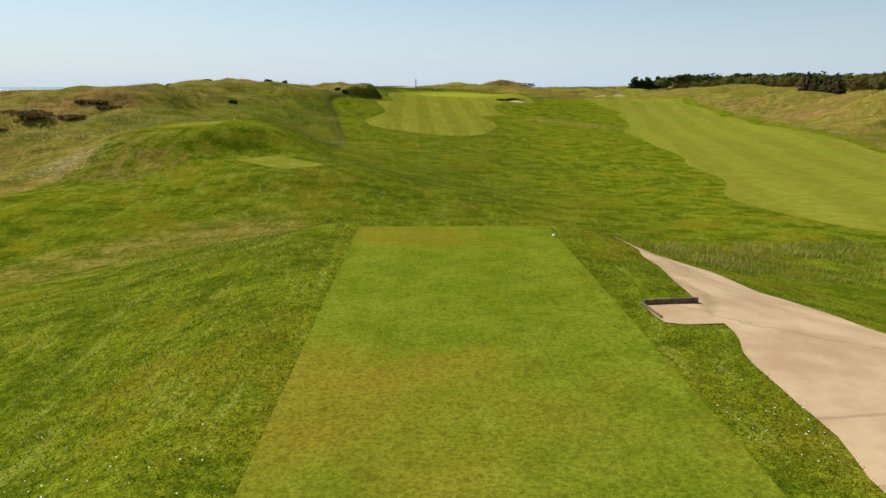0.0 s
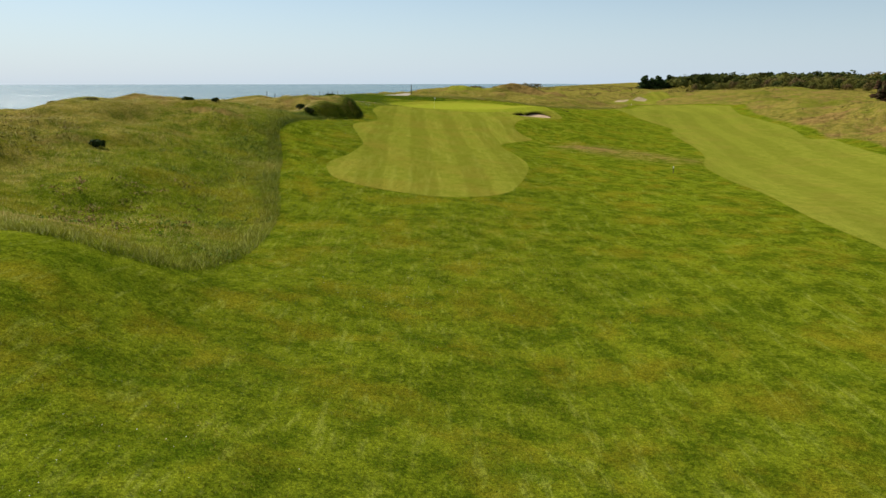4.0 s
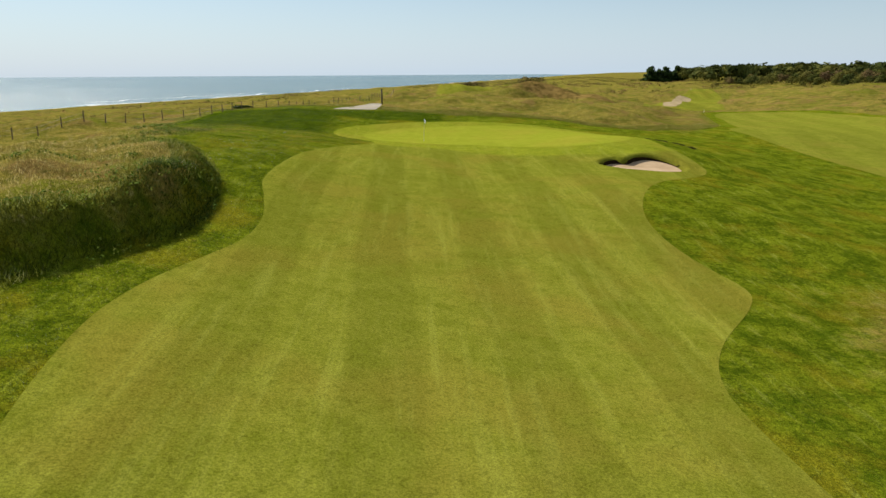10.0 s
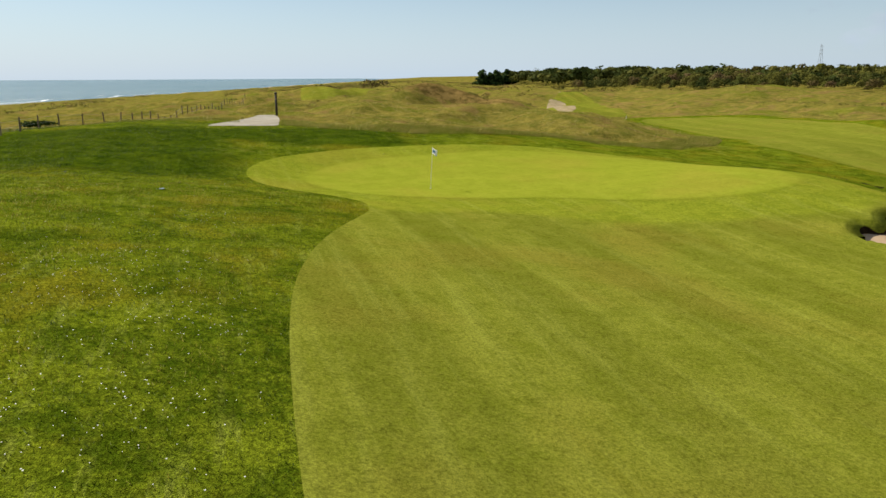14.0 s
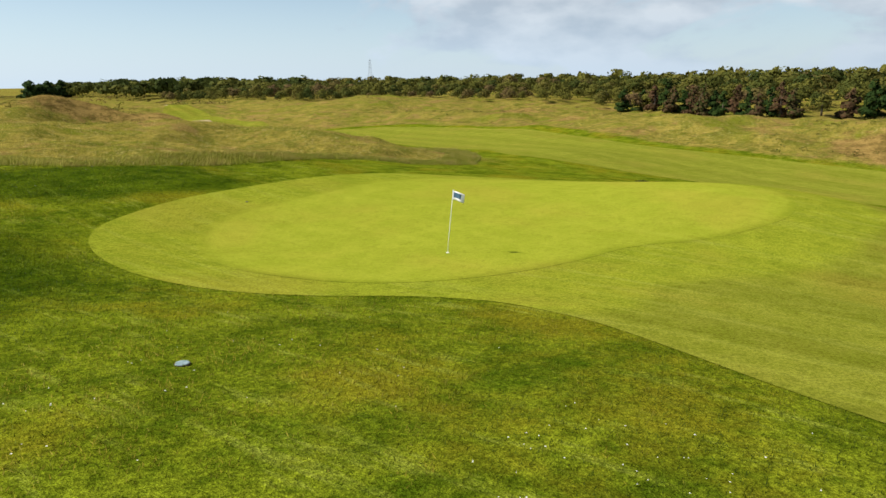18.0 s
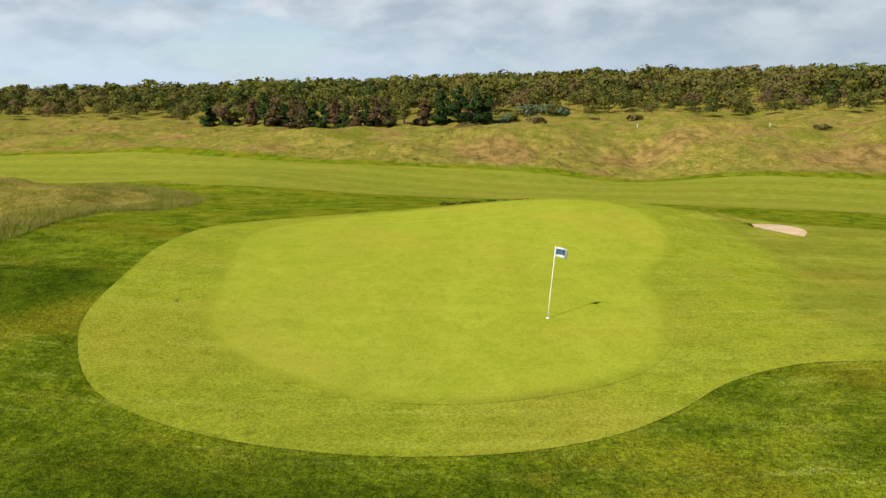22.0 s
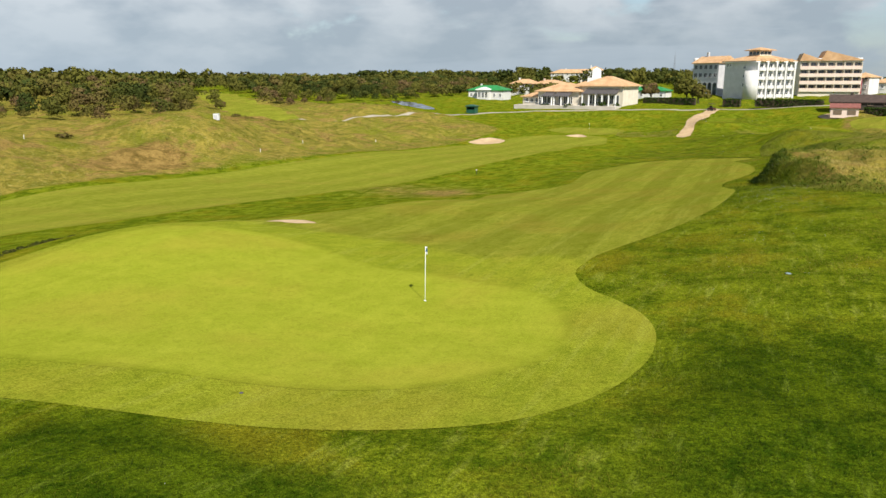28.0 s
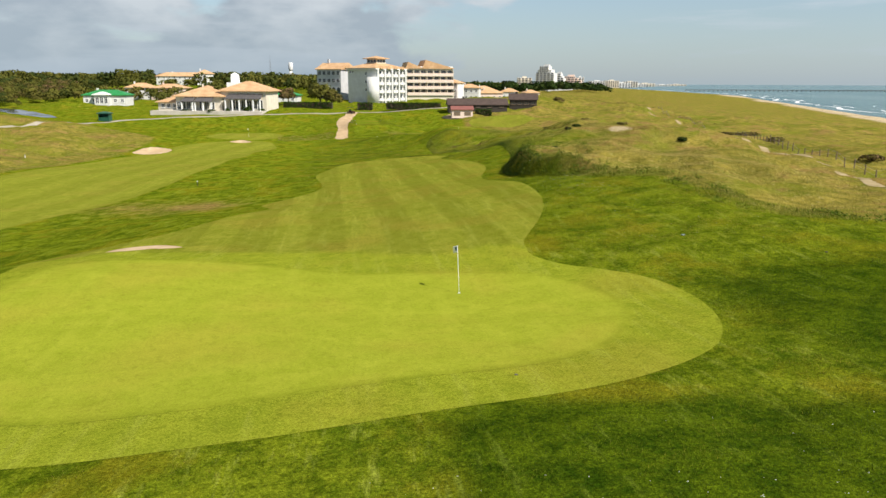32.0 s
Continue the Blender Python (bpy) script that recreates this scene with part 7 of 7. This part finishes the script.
def daisies(spots):
    """Small white flowers in drifts over the rough."""
    xs, ys = [], []
    for a, b, r, count in spots:
        q = rng.normal(size=(count, 2)) * r
        xs.append(a + q[:, 0])
        ys.append(b + q[:, 1])
    x, y = np.concatenate(xs), np.concatenate(ys)
    k = (FAIR_AT(x, y) > 0.1) & free_of_paths(x, y)
    x, y = x[k], y[k]
    z = ground_z(x, y) + 0.07 + 0.05 * rng.rand(len(x))
    a = np.arange(6) * math.pi / 3
    r = 0.007 + 0.007 * rng.rand(len(x))
    V = np.empty((len(x), 6, 3), np.float32)
    V[..., 0] = x[:, None] + r[:, None] * np.cos(a)
    V[..., 1] = y[:, None] + r[:, None] * np.sin(a)
    V[..., 2] = z[:, None] + 0.004 * np.sin(a * 2)
    tagged(new("daisies", sheet("daisies", V.reshape(-1, 3), np.arange(6 * len(x)).reshape(-1, 6), M["flower"], False)), "scattered small white daisies in the rough", "flowers", kind="stuff")


daisies(((5.2, -1.5, 0.7, 110), (4.8, -5, 0.6, 70), (-4.5, -4, 1.6, 160), (-12, 148, 1.5, 170), (-12.5, 143.5, 1.2, 150), (-13.2, 151, 1.4, 120), (-12, 158, 1.5, 60), (-10.5, 164.5, 1.3, 16), (-12, 135, 0.8, 120),
         (-3, 60, 2.0, 80), (-8, 108, 1.5, 60), (-16, 187, 2.0, 120), (-5, 190, 2.0, 60), (2, 190, 1.5, 80), (-15, 165, 1.8, 30), (-8, 40, 2.0, 60), (8, 60, 4.0, 60)))

# surf along the beach
SURF_Y = np.arange(-1600, 900, 6.0)
shore = -243 - south_shift(SURF_Y) + coast_shift(SURF_Y)
for n, off in enumerate((-6.0, -22.0, -46.0)):
    V = []
    wob = lumps(SURF_Y, SURF_Y * 0 + 40 * n, 28, 20) * 16 + lumps(SURF_Y, SURF_Y * 0 + 7 * n, 9, 21) * 5
    wid = np.clip(lumps(SURF_Y, SURF_Y * 0 + 90 * n, 45, 22) * 9 - 3.0 - n * 1.5, 0.10, 6)
    a = np.stack([shore + off - wob, SURF_Y, np.full_like(SURF_Y, SEA_Z + 0.06)], 1)
    b = np.stack([shore + off - wob + wid, SURF_Y, np.full_like(SURF_Y, SEA_Z + 0.06)], 1)
    V = np.concatenate([a, b])
    k = np.arange(len(a) - 1)
    tagged(new("surf", sheet("surf", V, np.stack([k, k + 1, k + 1 + len(a), k + len(a)], 1), M["foam"])), "white line of breaking surf along the beach", "surf", kind="structure")
